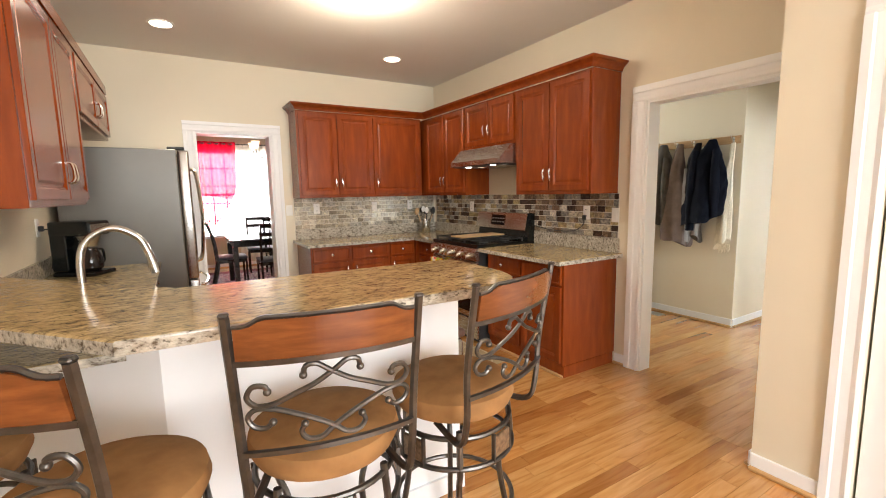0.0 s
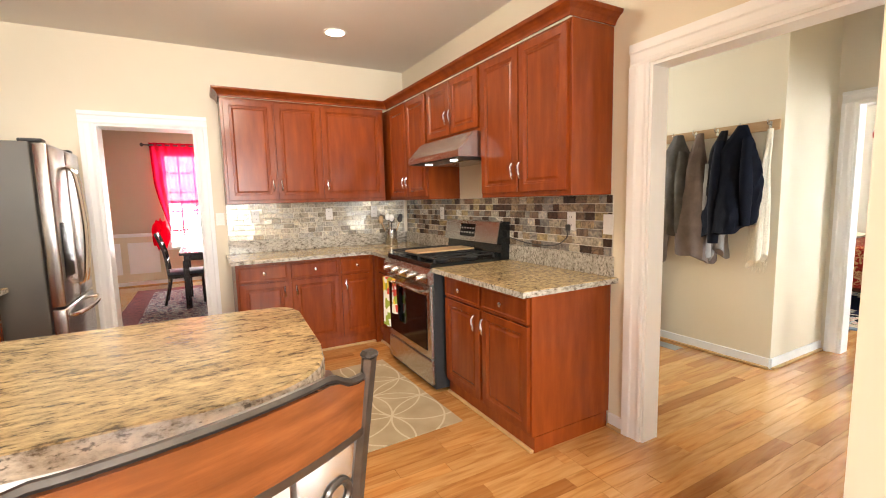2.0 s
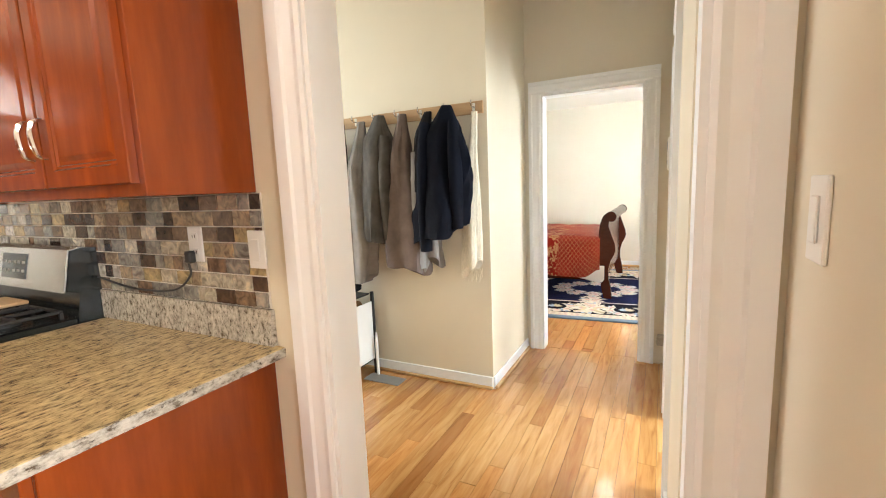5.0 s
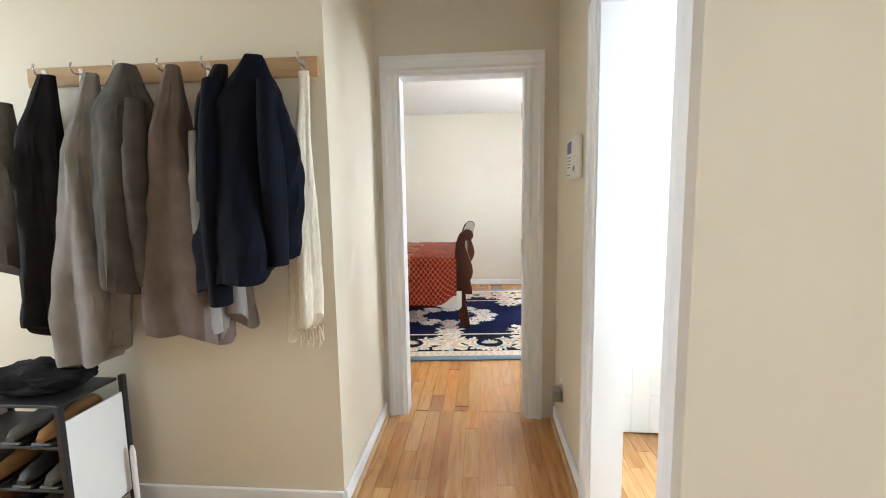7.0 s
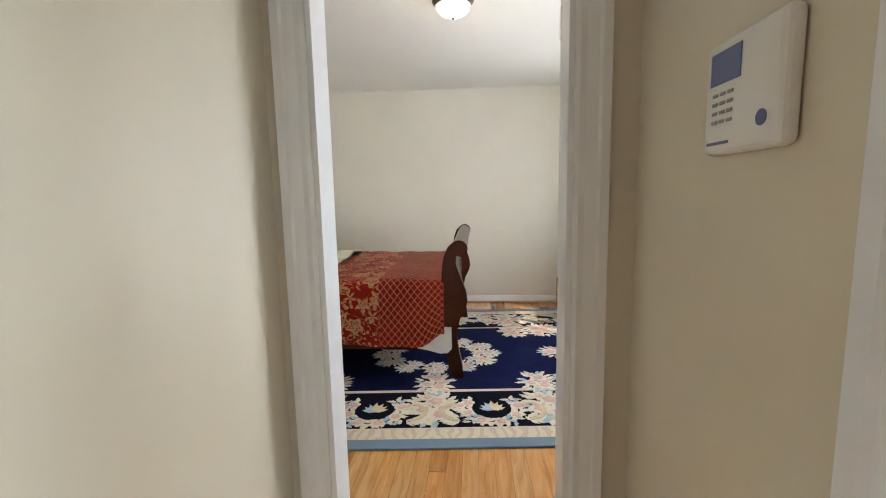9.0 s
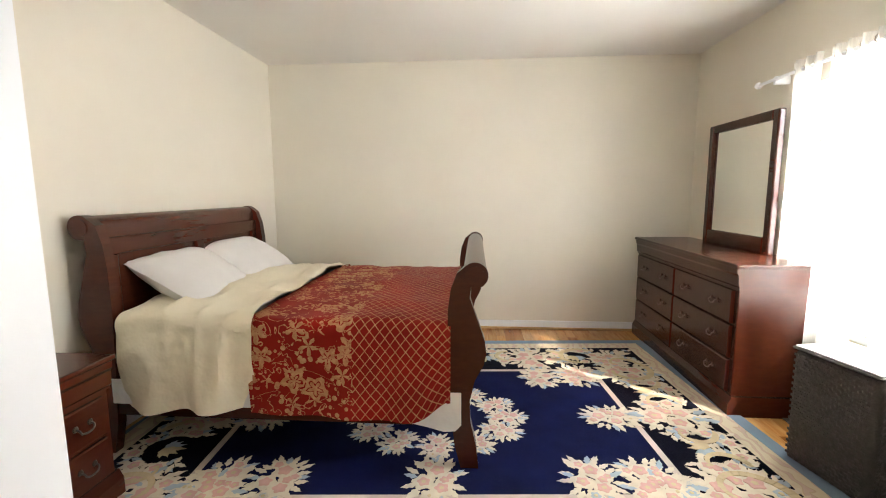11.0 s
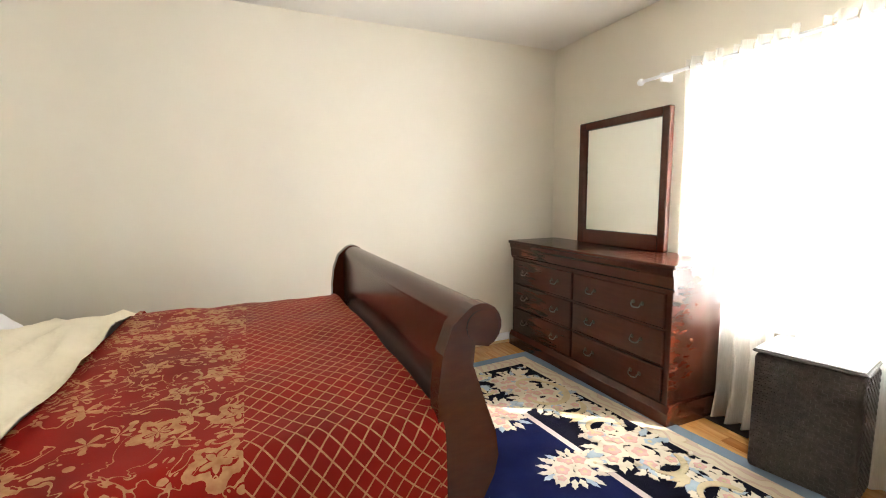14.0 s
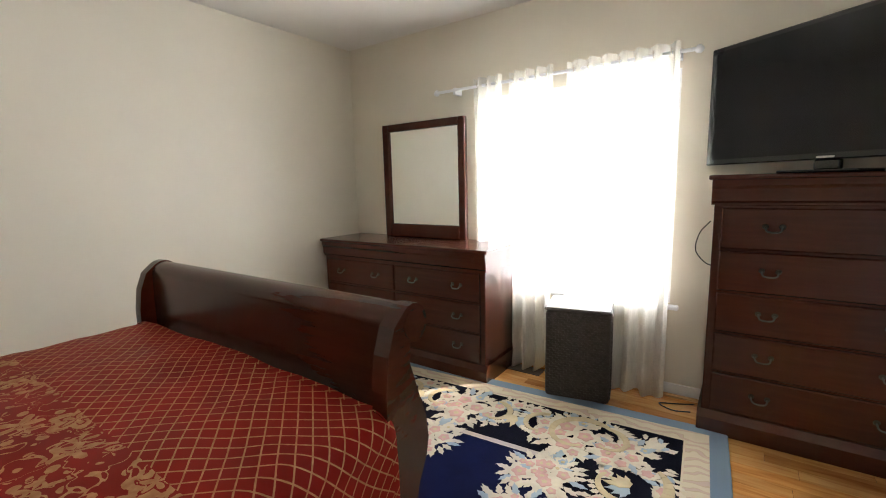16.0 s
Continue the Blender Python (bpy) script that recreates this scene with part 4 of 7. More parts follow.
    for sx in (-1, 1):
        f = lambda lst: P3([(sx * x, z) for x, z in lst])
        scroll(root, f([(0.066, 0.246), (0.060, 0.268), (0.036, 0.272), (0.004, 0.250), (-0.040, 0.222), (-0.085, 0.202), (-0.135, 0.180), (-0.172, 0.178), (-0.191, 0.200), (-0.178, 0.226), (-0.152, 0.226), (-0.146, 0.212)]))
        scroll(root, f([(-0.138, 0.134), (-0.155, 0.120), (-0.180, 0.126), (-0.192, 0.150), (-0.172, 0.170), (-0.130, 0.166), (-0.078, 0.146), (-0.030, 0.122), (0.004, 0.100), (0.030, 0.080), (0.060, 0.080), (0.076, 0.100), (0.068, 0.120)]))
    return root


st = bar_stool()
st.matrix_world = pose(1.12, 1.535, 0, 0, 0, -10)
copy_thing(st, pose(1.60, 1.565, 0, 0, 0, 18))
copy_thing(st, pose(0.59, 1.515, 0, 0, 0, -34))
copy_thing(st, pose(0.15, 1.91, 0, 0, 0, -50))

# ---------- small makers ----------


def flip_rz(face):
    """Turn about z for a plate whose front is local -y, to look along the given way."""
    return {"n": 180, "s": 0, "e": 90, "w": -90}[face]


def wall_plate(x, y, z, face, kind="outlet", w=0.07, h=0.115):
    nm = "wall_outlet" if kind == "outlet" else "light_switch"
    r = thing(nm, x, y, z, flip_rz(face), "white " + ("double power outlet" if kind == "outlet" else "rocker light switch") + " plate on the wall", "outlet" if kind == "outlet" else "switch")
    part("plate", bx(-w / 2, -0.007, -h / 2, w / 2, -0.0005, h / 2, 0.002), "plastic", r)
    if kind == "outlet":
        for s in (-1, 1):
            o = part("socket", bx(-0.017, -0.0095, s * 0.026 - 0.015, 0.017, -0.0072, s * 0.026 + 0.015, 0.002), "plastic", r)
            part("slot", bx(-0.008, -0.0102, s * 0.026 - 0.004, -0.005, -0.0096, s * 0.026 + 0.006), "blackmatt", o)
            part("slot", bx(0.005, -0.0102, s * 0.026 - 0.004, 0.008, -0.0096, s * 0.026 + 0.006), "blackmatt", o)
    else:
        for k in range(max(1, int(round(w / 0.07)))):
            cx = -w / 2 + (k + 0.5) * w / max(1, int(round(w / 0.07)))
            part("rocker", bx(cx - 0.015, -0.0115, -0.033, cx + 0.015, -0.0072, 0.033, 0.002), "plastic", r)
    return r


def bail(parent, x, y, z, w=0.066):
    """A drop handle on two rosettes."""
    P = smooth_path([(x - w / 2, y, z + 0.008), (x - w / 2, y - 0.018, z + 0.004), (x - w * 0.38, y - 0.022, z - 0.012), (x, y - 0.024, z - 0.016), (x + w * 0.38, y - 0.022, z - 0.012), (x + w / 2, y - 0.018, z + 0.004), (x + w / 2, y, z + 0.008)], 3)
    o = part("handle", tube(bmesh.new(), P, 0.0038, 6), "iron", parent, "drop handle of dark brass", True)
    for s in (-1, 1):
        bm = lathe(bmesh.new(), [(0.013, 0), (0.011, 0.004), (0.004, 0.006)], seg=10)
        for v in bm.verts:
            v.co = Vector((x + s * w / 2 + v.co.x, y - v.co.z, z + 0.010 + v.co.y))
        part("rosette", bm, "vent", o)


def case_top(root, w, d, h):
    """Overhanging top and cornice of a chest, local front at -y, from y 0 to -d."""
    part("top", bx(-0.03, -d - 0.035, h - 0.025, w + 0.03, 0, h, 0.008, seg=2), "mahog", root)
    bm = prism(bmesh.new(), [(0, h - 0.15), (-d - 0.004, h - 0.15), (-d - 0.004, h - 0.14), (-d - 0.014, h - 0.13), (-d - 0.016, h - 0.07), (-d - 0.024, h - 0.055), (-d - 0.026, h - 0.0255), (0, h - 0.0255)], -0.014, w + 0.014, "x")
    part("cornice", bm, "mahog", root)
    bm = prism(bmesh.new(), [(0, 0.0), (-d - 0.022, 0.0), (-d - 0.022, 0.085), (-d - 0.012, 0.105), (-d - 0.002, 0.125), (0, 0.125)], -0.018, w + 0.018, "x")
    part("plinth", bm, "mahog", root)


def chest(nm, x, y, rz, w, d, h, cols, rows, label):
    root = thing(nm, x, y, 0, rz, label, "dresser" if cols == 2 else "chest of drawers")
    part("body", bx(0, -d, 0.125, w, 0, h - 0.15, 0.003), "mahog", root)
    case_top(root, w, d, h)
    z1 = h - 0.165
    z0 = 0.14
    e, g = 0.035, 0.014
    cw = (w - 2 * e - (cols - 1) * g * 1.5) / cols
    rh = (z1 - z0 - (rows - 1) * g) / rows
    for c in range(cols):
        for r in range(rows):
            xa = e + c * (cw + g * 1.5)
            za = z0 + r * (rh + g)
            o = part("drawer", nested(bmesh.new(), xa, xa + cw, za, za + rh, -d - 0.02, [(0.0, 0.006), (0.006, 0.0), (0.014, 0.0)], 0.0195), "mahog", root)
            for f in (0.24, 0.76):
                bail(o, xa + cw * f, -d - 0.0205, za + rh * 0.52)
    return root


# ---------- bedroom ----------
# chests stand with backs to the south wall and face north
chest("dresser", 10.315, BS + 0.012, 180, 1.58, 0.465, 0.93, 2, 3, "dark mahogany double dresser with six drawers and drop handles, closed")
chest("chest_of_drawers", 7.47, BS + 0.012, 180, 0.96, 0.325, 1.38, 1, 5, "tall dark mahogany chest with five drawers under the television")
chest("nightstand", 7.27, BN - 0.02, 0, 0.54, 0.40, 0.66, 1, 2, "dark mahogany nightstand beside the bed")

mr_ = thing("dresser_mirror", 9.945, BS + 0.055, 0.9305, 180, "large mirror in a plain mahogany frame on the dresser", "mirror")
MW, MH, FWD = 0.83, 0.945, 0.062


def frame_piece(nm, x0, z0, x1, z1):
    part(nm, bx(x0, -0.045, z0, x1, 0.0, z1, 0.010, seg=2), "mahog", mr_)


frame_piece("stile", 0, 0, FWD, MH)
frame_piece("stile", MW - FWD, 0, MW, MH)
frame_piece("rail", FWD - 0.002, MH - FWD, MW - FWD + 0.002, MH)
frame_piece("rail", FWD - 0.002, 0, MW - FWD + 0.002, 0.11)
part("glass", bx(FWD - 0.004, -0.022, 0.105, MW - FWD + 0.004, -0.018, MH - FWD + 0.004), "mirror", mr_, "clean mirror glass")
part("bead", bx(FWD - 0.003, -0.034, 0.108, FWD + 0.006, -0.0225, MH - FWD, 0.002), "mahog", mr_)
part("bead", bx(MW - FWD - 0.006, -0.034, 0.108, MW - FWD + 0.003, -0.0225, MH - FWD, 0.002), "mahog", mr_)

# bed
BX0, BX1, BF_, BH = 8.10, 9.72, 1.97, 3.90
bed = thing("bed", BX0, BF_, 0, 0, "dark mahogany sleigh bed with scrolled headboard and footboard, made up", "bed")
BWD, BL = BX1 - BX0, BH - BF_
foot_out = [(-0.050, 0), (-0.036, 0.13), (-0.008, 0.26), (-0.006, 0.36), (-0.030, 0.46), (-0.070, 0.535), (-0.083, 0.59), (-0.074, 0.66), (-0.035, 0.77), (-0.004, 0.86), (-0.010, 0.915)]


def circle_pts(cy, cz, r, a0, a1, n=10):
    return [(cy + r * math.cos(radians(a0 + (a1 - a0) * i / n)), cz + r * math.sin(radians(a0 + (a1 - a0) * i / n))) for i in range(n + 1)]


def sleigh(top, s):
    """Side outline (y, z) of a scrolled end board; s = -1: it rolls to -y."""
    k = (top - 0.02) / 1.01
    out = [(y, z * k) for y, z in foot_out]
    cz = 0.965 * k
    out += [(-0.028 + 0.062 * math.cos(radians(a)), cz + 0.062 * math.sin(radians(a))) for a in range(-90, -321, -20)][1:]
    out += [(0.055, 0.975 * k), (0.084, 0.90 * k), (0.098, 0.80 * k), (0.100, 0.62 * k), (0.092, 0.46 * k), (0.080, 0.30 * k), (0.070, 0.14 * k), (0.035, 0)]
    return [(-s * y, z) for y, z in out]


def end_board(nm, y, top, s, panels):
    for i, xa in enumerate((0.0, BWD - 0.055)):
        o = part(nm + "_post", prism(bmesh.new(), [(y + a, c) for a, c in sleigh(top, s)], xa, xa + 0.055, "x"), "mahog", bed, "", False)
        part("scroll_cap", prism(bmesh.new(), [(y + s * 0.028 + 0.045 * math.cos(2 * PI * j / 20), 0.965 * (top - 0.02) / 1.01 + 0.045 * math.sin(2 * PI * j / 20)) for j in range(20)], (-0.006 if i == 0 else BWD + 0.0005), (-0.0005 if i == 0 else BWD + 0.006), "x"), "mahog", o)
    k = (top - 0.02) / 1.01
    cz = 0.965 * k
    part(nm + "_roll", prism(bmesh.new(), [(y + s * 0.028 + 0.057 * math.cos(2 * PI * j / 28), cz + 0.057 * math.sin(2 * PI * j / 28)) for j in range(28)], 0.0555, BWD - 0.0555, "x"), "mahog", bed, "", True)
    prof = [(0.030, 0.26 * k), (0.020, 0.45 * k), (0.016, 0.60 * k), (0.020, 0.74 * k), (0.020, 0.85 * k), (0.0145, cz)]
    pin = [(-s * a, c) for a, c in prof]
    pts = [(y + a - 0.014, c) for a, c in pin] + [(y + a + 0.014, c) for a, c in pin[::-1]]
    part(nm + "_panel", prism(bmesh.new(), pts, 0.0555, BWD - 0.0555, "x"), "mahog", bed, "", True)
    if panels:
        face = -1 if s > 0 else 1
        for (xa, xb, za, zb) in ((0.056, BWD - 0.056, top - 0.22, top - 0.13), (0.056, 0.13, 0.55, top - 0.2205), (BWD - 0.13, BWD - 0.056, 0.55, top - 0.2205), (BWD / 2 - 0.04, BWD / 2 + 0.04, 0.55, top - 0.2205), (0.1305, BWD / 2 - 0.0405, 0.55, 0.62), (BWD / 2 + 0.0405, BWD - 0.1305, 0.55, 0.62)):
            part("board_rail", bx(xa, y - 0.052, za, xb, y - 0.012, zb, 0.006, seg=2), "mahog", bed)


end_board("footboard", 0.0, 1.035, -1, False)
end_board("headboard", BL - 0.06, 1.262, 1, True)
for xa in (0.012, BWD - 0.042):
    part("side_rail", bx(xa, 0.022, 0.22, xa + 0.03, BL - 0.09, 0.40, 0.004), "mahog", bed)
part("mattress", bx(0.055, 0.045, 0.36, BWD - 0.055, BL - 0.10, 0.725, 0.06, seg=4), "linen", bed, "", True)
for xa in (-0.004, BWD - 0.002):
    part("sheet_corner", prism(bmesh.new(), [(0.035, 0.40), (0.035, 0.235), (0.065, 0.205), (0.12, 0.20), (0.20, 0.222), (0.33, 0.248), (0.52, 0.27), (0.52, 0.40)], xa, xa + 0.006, "x"), "linen", bed, "white sheet hanging at the foot corner")
    part("box_cover", bx(xa, 0.53, 0.29, xa + 0.006, BL - 0.12, 0.42, 0.001), "linen", bed, "white box spring cover")


def drape(y0, y1, x0, x1, top, za, zb, seed, puff=0.0, crown_=0.012, ny=46, lift=0.0, wav=0.008, wr=0.004, foot=0.0):
    """A cover over the bed: from one side's hem over the top to the other's; UVs in metres."""
    rnd = random.Random(seed)
    bm = bmesh.new()
    uv = bm.loops.layers.uv.new("uv")
    R = 0.07
    prof = []
    nh, nt = 12, 22
    hemA, hemB = za, zb
    for i in range(nh):
        prof.append((x0, hemA + (top - R - hemA) * i / nh, "a", i / nh))
    for i in range(7):
        a = PI - PI / 2 * i / 6
        prof.append((x0 + R + R * math.cos(a), top - R + R * math.sin(a), "t", 0))
    for i in range(1, nt):
        prof.append((x0 + R + (x1 - x0 - 2 * R) * i / nt, top + crown_ * math.sin(PI * i / nt), "t", 0))
    for i in range(7):
        a = PI / 2 - PI / 2 * i / 6
        prof.append((x1 - R + R * math.cos(a), top - R + R * math.sin(a), "t", 0))
    for i in range(1, nh + 1):
        prof.append((x1, top - R - (top - R - hemB) * i / nh, "b", i / nh))
    s, dist = 0.0, [0.0]
    for a, c in zip(prof, prof[1:]):
        s += math.hypot(c[0] - a[0], c[1] - a[1])
        dist.append(s)
    cols = []
    for j in range(ny + 1):
        f = j / ny
        y = y0 + (y1 - y0) * f
        col = []
        for (x, z, side, g), dd in zip(prof, dist):
            w = noise.noise(Vector((x * 2.2, y * 2.2, z * 1.3 + seed)))
            w2 = noise.noise(Vector((x * 7, y * 7, z * 3 + seed)))
            rg = wr * (1 - abs(noise.noise(Vector((x * 3.1 + y * 2, y * 6.5 - x, z * 2 + seed * 2)))) * 3.2)
            if side == "t":
                p = (x + 0.002 * w2, y, z + lift + puff * w + 0.006 * w2 + rg)
            else:
                sgn = -1 if side == "a" else 1
                low = (1 - g) if side == "a" else g
                p = (x + sgn * (wav * low * (1.4 * math.sin(y * 19 + seed) + 1.5 * w) + 0.012 * low) + sgn * rg, y + 0.010 * low * w2, z + 0.012 * low * math.sin(y * 5 + seed) + foot * low * math.exp(-((y - y0) / 0.11) ** 2))
            col.append((bm.verts.new(p), (y, dd)))
        cols.append(col)
    for a, c in zip(cols, cols[1:]):
        for i in range(len(a) - 1):
            f = bm.faces.new((a[i][0], a[i + 1][0], c[i + 1][0], c[i][0]))
            for lp, q in zip(f.loops, (a[i][1], a[i + 1][1], c[i + 1][1], c[i][1])):
                lp[uv].uv = q
    return bm


def mathn(n, l, op, a, b=None, clamp=False):
    x = n.new("ShaderNodeMath")
    x.operation, x.use_clamp = op, clamp
    for i, v in enumerate((a, b)):
        if v is None:
            continue
        if hasattr(v, "links"):
            l.new(v, x.inputs[i])
        else:
            x.inputs[i].default_value = v
    return x.outputs[0]


def spread_mat():
    """Red cloth: gold lattice near the foot, gold flowers beyond."""
    m, n, l, b = nodes_of("red_brocade")
    uvn = n.new("ShaderNodeUVMap")
    uvn.uv_map = "uv"
    sp = n.new("ShaderNodeSeparateXYZ")
    l.new(uvn.outputs[0], sp.inputs[0])
    u, v = sp.outputs[0], sp.outputs[1]
    P = 0.062
    wob = noise_node(n, l, 40, 2, coord="UV")
    lines = []
    for op in ("ADD", "SUBTRACT"):
        t = mathn(n, l, "DIVIDE", mathn(n, l, op, mathn(n, l, "MULTIPLY", u, 1.25), v), P)
        t = mathn(n, l, "ABSOLUTE", mathn(n, l, "SUBTRACT", mathn(n, l, "FRACT", t), 0.5))
        lines.append(mathn(n, l, "LESS_THAN", t, 0.055))
    lat = mathn(n, l, "MAXIMUM", lines[0], lines[1])
    vor = n.new("ShaderNodeTexVoronoi")
    vor.inputs["Scale"].default_value, vor.inputs["Randomness"].default_value = 7.4, 0.7
    l.new(uvn.outputs[0], vor.inputs["Vector"])
    # petals: angle round each flower's centre
    off = n.new("ShaderNodeVectorMath")
    off.operation = "SUBTRACT"
    l.new(uvn.outputs[0], off.inputs[0])
    l.new(vor.outputs["Position"], off.inputs[1])
    so = n.new("ShaderNodeSeparateXYZ")
    l.new(off.outputs[0], so.inputs[0])
    ang = mathn(n, l, "ARCTAN2", so.outputs[1], so.outputs[0])
    pet = mathn(n, l, "MULTIPLY", mathn(n, l, "SINE", mathn(n, l, "MULTIPLY", ang, 5.0)), 0.09)
    rad_ = mathn(n, l, "ADD", mathn(n, l, "ADD", vor.outputs["Distance"], pet), mathn(n, l, "MULTIPLY", mathn(n, l, "SUBTRACT", wob.outputs[0], 0.5), 0.25))
    fl = mathn(n, l, "LESS_THAN", rad_, 0.44)
    hole = mathn(n, l, "LESS_THAN", mathn(n, l, "ABSOLUTE", mathn(n, l, "SUBTRACT", rad_, 0.22)), 0.035)
    fl = mathn(n, l, "SUBTRACT", fl, hole, True)
    wave = n.new("ShaderNodeTexNoise")
    wave.inputs["Scale"].default_value, wave.inputs["Distortion"].default_value = 9.0, 1.2
    l.new(uvn.outputs[0], wave.inputs["Vector"])
    stem = mathn(n, l, "LESS_THAN", mathn(n, l, "ABSOLUTE", mathn(n, l, "SUBTRACT", wave.outputs[0], 0.5)), 0.012)
    leaf = n.new("ShaderNodeTexVoronoi")
    leaf.inputs["Scale"].default_value = 26
    l.new(uvn.outputs[0], leaf.inputs["Vector"])
    lf = mathn(n, l, "MULTIPLY", mathn(n, l, "LESS_THAN", leaf.outputs["Distance"], 0.34), mathn(n, l, "GREATER_THAN", wave.outputs[0], 0.54))
    flo = mathn(n, l, "MAXIMUM", mathn(n, l, "MAXIMUM", fl, stem), lf)
    zone = mathn(n, l, "GREATER_THAN", u, 0.56)
    pat = mathn(n, l, "ADD", mathn(n, l, "MULTIPLY", flo, zone), mathn(n, l, "MULTIPLY", lat, mathn(n, l, "SUBTRACT", 1.0, zone)))
    big = noise_node(n, l, 3, 3, coord="UV")
    red = ramp(n, l, big.outputs[0], [(0.3, (0.20, 0.007, 0.005)), (0.7, (0.33, 0.013, 0.008))])
    gold = ramp(n, l, wob.outputs[0], [(0.3, (0.42, 0.20, 0.085)), (0.7, (0.60, 0.36, 0.18))])
    l.new(mixc(n, l, mathn(n, l, "MULTIPLY", pat, 0.85), red.outputs[0], gold.outputs[0]), b.inputs["Base Color"])
    b.inputs["Roughness"].default_value = 0.55
    b.inputs["Specular IOR Level"].default_value = 0.15
    fine = noise_node(n, l, 220, 2, coord="UV")
    q = bump(n, l, big.outputs[0], 0.3, 0.01, b)
    bump(n, l, fine.outputs[0], 0.2, 0.001, b, q)
    return m


M["brocade"] = spread_mat()
sd = thing("bedspread", BX0, BF_, 0, 0, "red bedspread with gold lattice and flowers on the bed", "bedspread")
part("cover", drape(0.088, 1.08, -0.012, BWD + 0.012, 0.745, 0.262, 0.262, 3, 0.008, foot=0.10), "brocade", sd, "", True)
part("hem", drape(0.085, 0.105, -0.017, BWD + 0.017, 0.752, 0.258, 0.258, 3, 0.008, ny=2, foot=0.10), "brocade", sd, "folded hem at the foot", True)
part("hem", drape(1.03, 1.05, -0.019, BWD + 0.019, 0.756, 0.266, 0.266, 3, 0.008, ny=2), "brocade", sd, "folded hem at the head", True)
cs = thing("cream_sheet", BX0, BF_, 0, 0, "rumpled cream sheet folded down below the pillows", "sheet")
part("cover", drape(1.045, 1.74, -0.028, BWD + 0.022, 0.772, 0.28, 0.28, 9, 0.034, ny=56, wav=0.026, wr=0.018), "cream", cs, "", True)


def pillow(x, y, z, rz, tilt, w=0.66, h=0.42, t=0.15, seed=1):
    r = thing("pillow", x, y, z, rz, "plump white pillow leaning against the headboard", "pillow", "pillows on the bed")
    bm = bmesh.new()
    nx, ny = 20, 14
    g = {}
    for s in (-1, 1):
        for i in range(nx + 1):
            for j in range(ny + 1):
                u, v = -1 + 2 * i / nx, -1 + 2 * j / ny
                edge = i in (0, nx) or j in (0, ny)
                if s == 1 and edge:
                    g[s, i, j] = g[-1, i, j]
                    continue
                th = t / 2 * (1 - abs(u) ** 2.6) ** 0.55 * (1 - abs(v) ** 2.6) ** 0.55
                px, py = u * w / 2 * (1 - 0.05 * (1 - v * v)), v * h / 2 * (1 - 0.07 * (1 - u * u))
                th += 0.012 * noise.noise(Vector((u * 3 + seed, v * 3, s)))
                g[s, i, j] = bm.verts.new((px, py, s * max(th, 0.002) if not edge else 0.006 * noise.noise(Vector((u * 6, v * 6, seed)))))
    for s in (-1, 1):
        for i in range(nx):
            for j in range(ny):
                bm.faces.new((g[s, i, j], g[s, i + 1, j], g[s, i + 1, j + 1], g[s, i, j + 1]))
    bmesh.ops.rotate(bm, verts=bm.verts, cent=(0, 0, 0), matrix=Matrix.Rotation(radians(tilt), 3, "X"))
    part("pillow_case", bm, "linen", r, "", True)


pillow(BX0 + 0.54, BF_ + 1.67, 0.85, 6, 33, 0.70, 0.52, 0.22, 1)
pillow(BX0 + 1.18, BF_ + 1.68, 0.86, -3, 31, 0.70, 0.52, 0.21, 7)

# television
tv = thing("television", 7.05, 0.27, 1.38, 180 - 34, "large black flat television on the chest, switched off", "television")
TW, TH = 1.16, 0.62
part("screen_frame", bx(-TW / 2, -0.02, 0.055, TW / 2, 0.03, 0.055 + TH, 0.006), "black", tv)
part("screen", bx(-TW / 2 + 0.022, -0.0225, 0.085, TW / 2 - 0.022, -0.0203, 0.055 + TH - 0.022), "blackglass", tv)
part("stand_neck", bx(-0.05, -0.012, 0.012, 0.05, 0.02, 0.0545, 0.004), "black", tv)
part("stand_foot", bx(-0.16, -0.09, 0, 0.16, 0.10, 0.0115, 0.004), "black", tv)
part("badge", bx(-0.035, -0.0235, 0.062, 0.035, -0.0205, 0.072, 0.001), "steel", tv)
cb = thing("television_cable", 7.5, BS + 0.02, 0.0, 0, "thin black cable looping beside the chest", "cable")
part("cable", tb(smooth_path([(0, 0, 1.12), (0.05, 0.02, 1.05), (0.065, 0.02, 0.95), (0.02, 0.0, 0.88), (-0.02, 0.0, 0.86)], 6), 0.0035), "blackmatt", cb, "", True)
part("cable", tb(smooth_path([(0.02, 0.05, 0.006), (0.12, 0.10, 0.006), (0.20, 0.14, 0.006), (0.12, 0.19, 0.006), (0.03, 0.16, 0.006)], 6), 0.004), "blackmatt", cb, "", True)

# hamper
hp = thing("laundry_hamper", 8.17, 0.17, 0, 11.5, "dark woven rattan laundry hamper with pale liner edge", "hamper")
part("basket", bx(-0.195, -0.155, 0.0, 0.195, 0.155, 0.575, 0.03, seg=3), "rattan", hp, "", True)
bm = bmesh.new()
for k in range(36):
    z = 0.02 + k * 0.0150
    for i in range(20):
        if (i + k) % 2:
            continue
        x = -0.17 + i * 0.0175
        box(bm, x, 0.1555, z, x + 0.020, 0.1595, z + 0.013)
    for i in range(14):
        if (i + k) % 2:
            continue
        y = -0.13 + i * 0.018
        box(bm, -0.1995, y, z, -0.1955, y + 0.020, z + 0.013)
part("weave", bm, "rattan", hp, kind="stuff")
part("lid", bx(-0.20, -0.16, 0.5755, 0.20, 0.16, 0.590, 0.007), "rattan", hp)
part("liner", bx(-0.19, -0.15, 0.5905, 0.19, 0.15, 0.596, 0.002), "linen", hp, "white cloth liner")

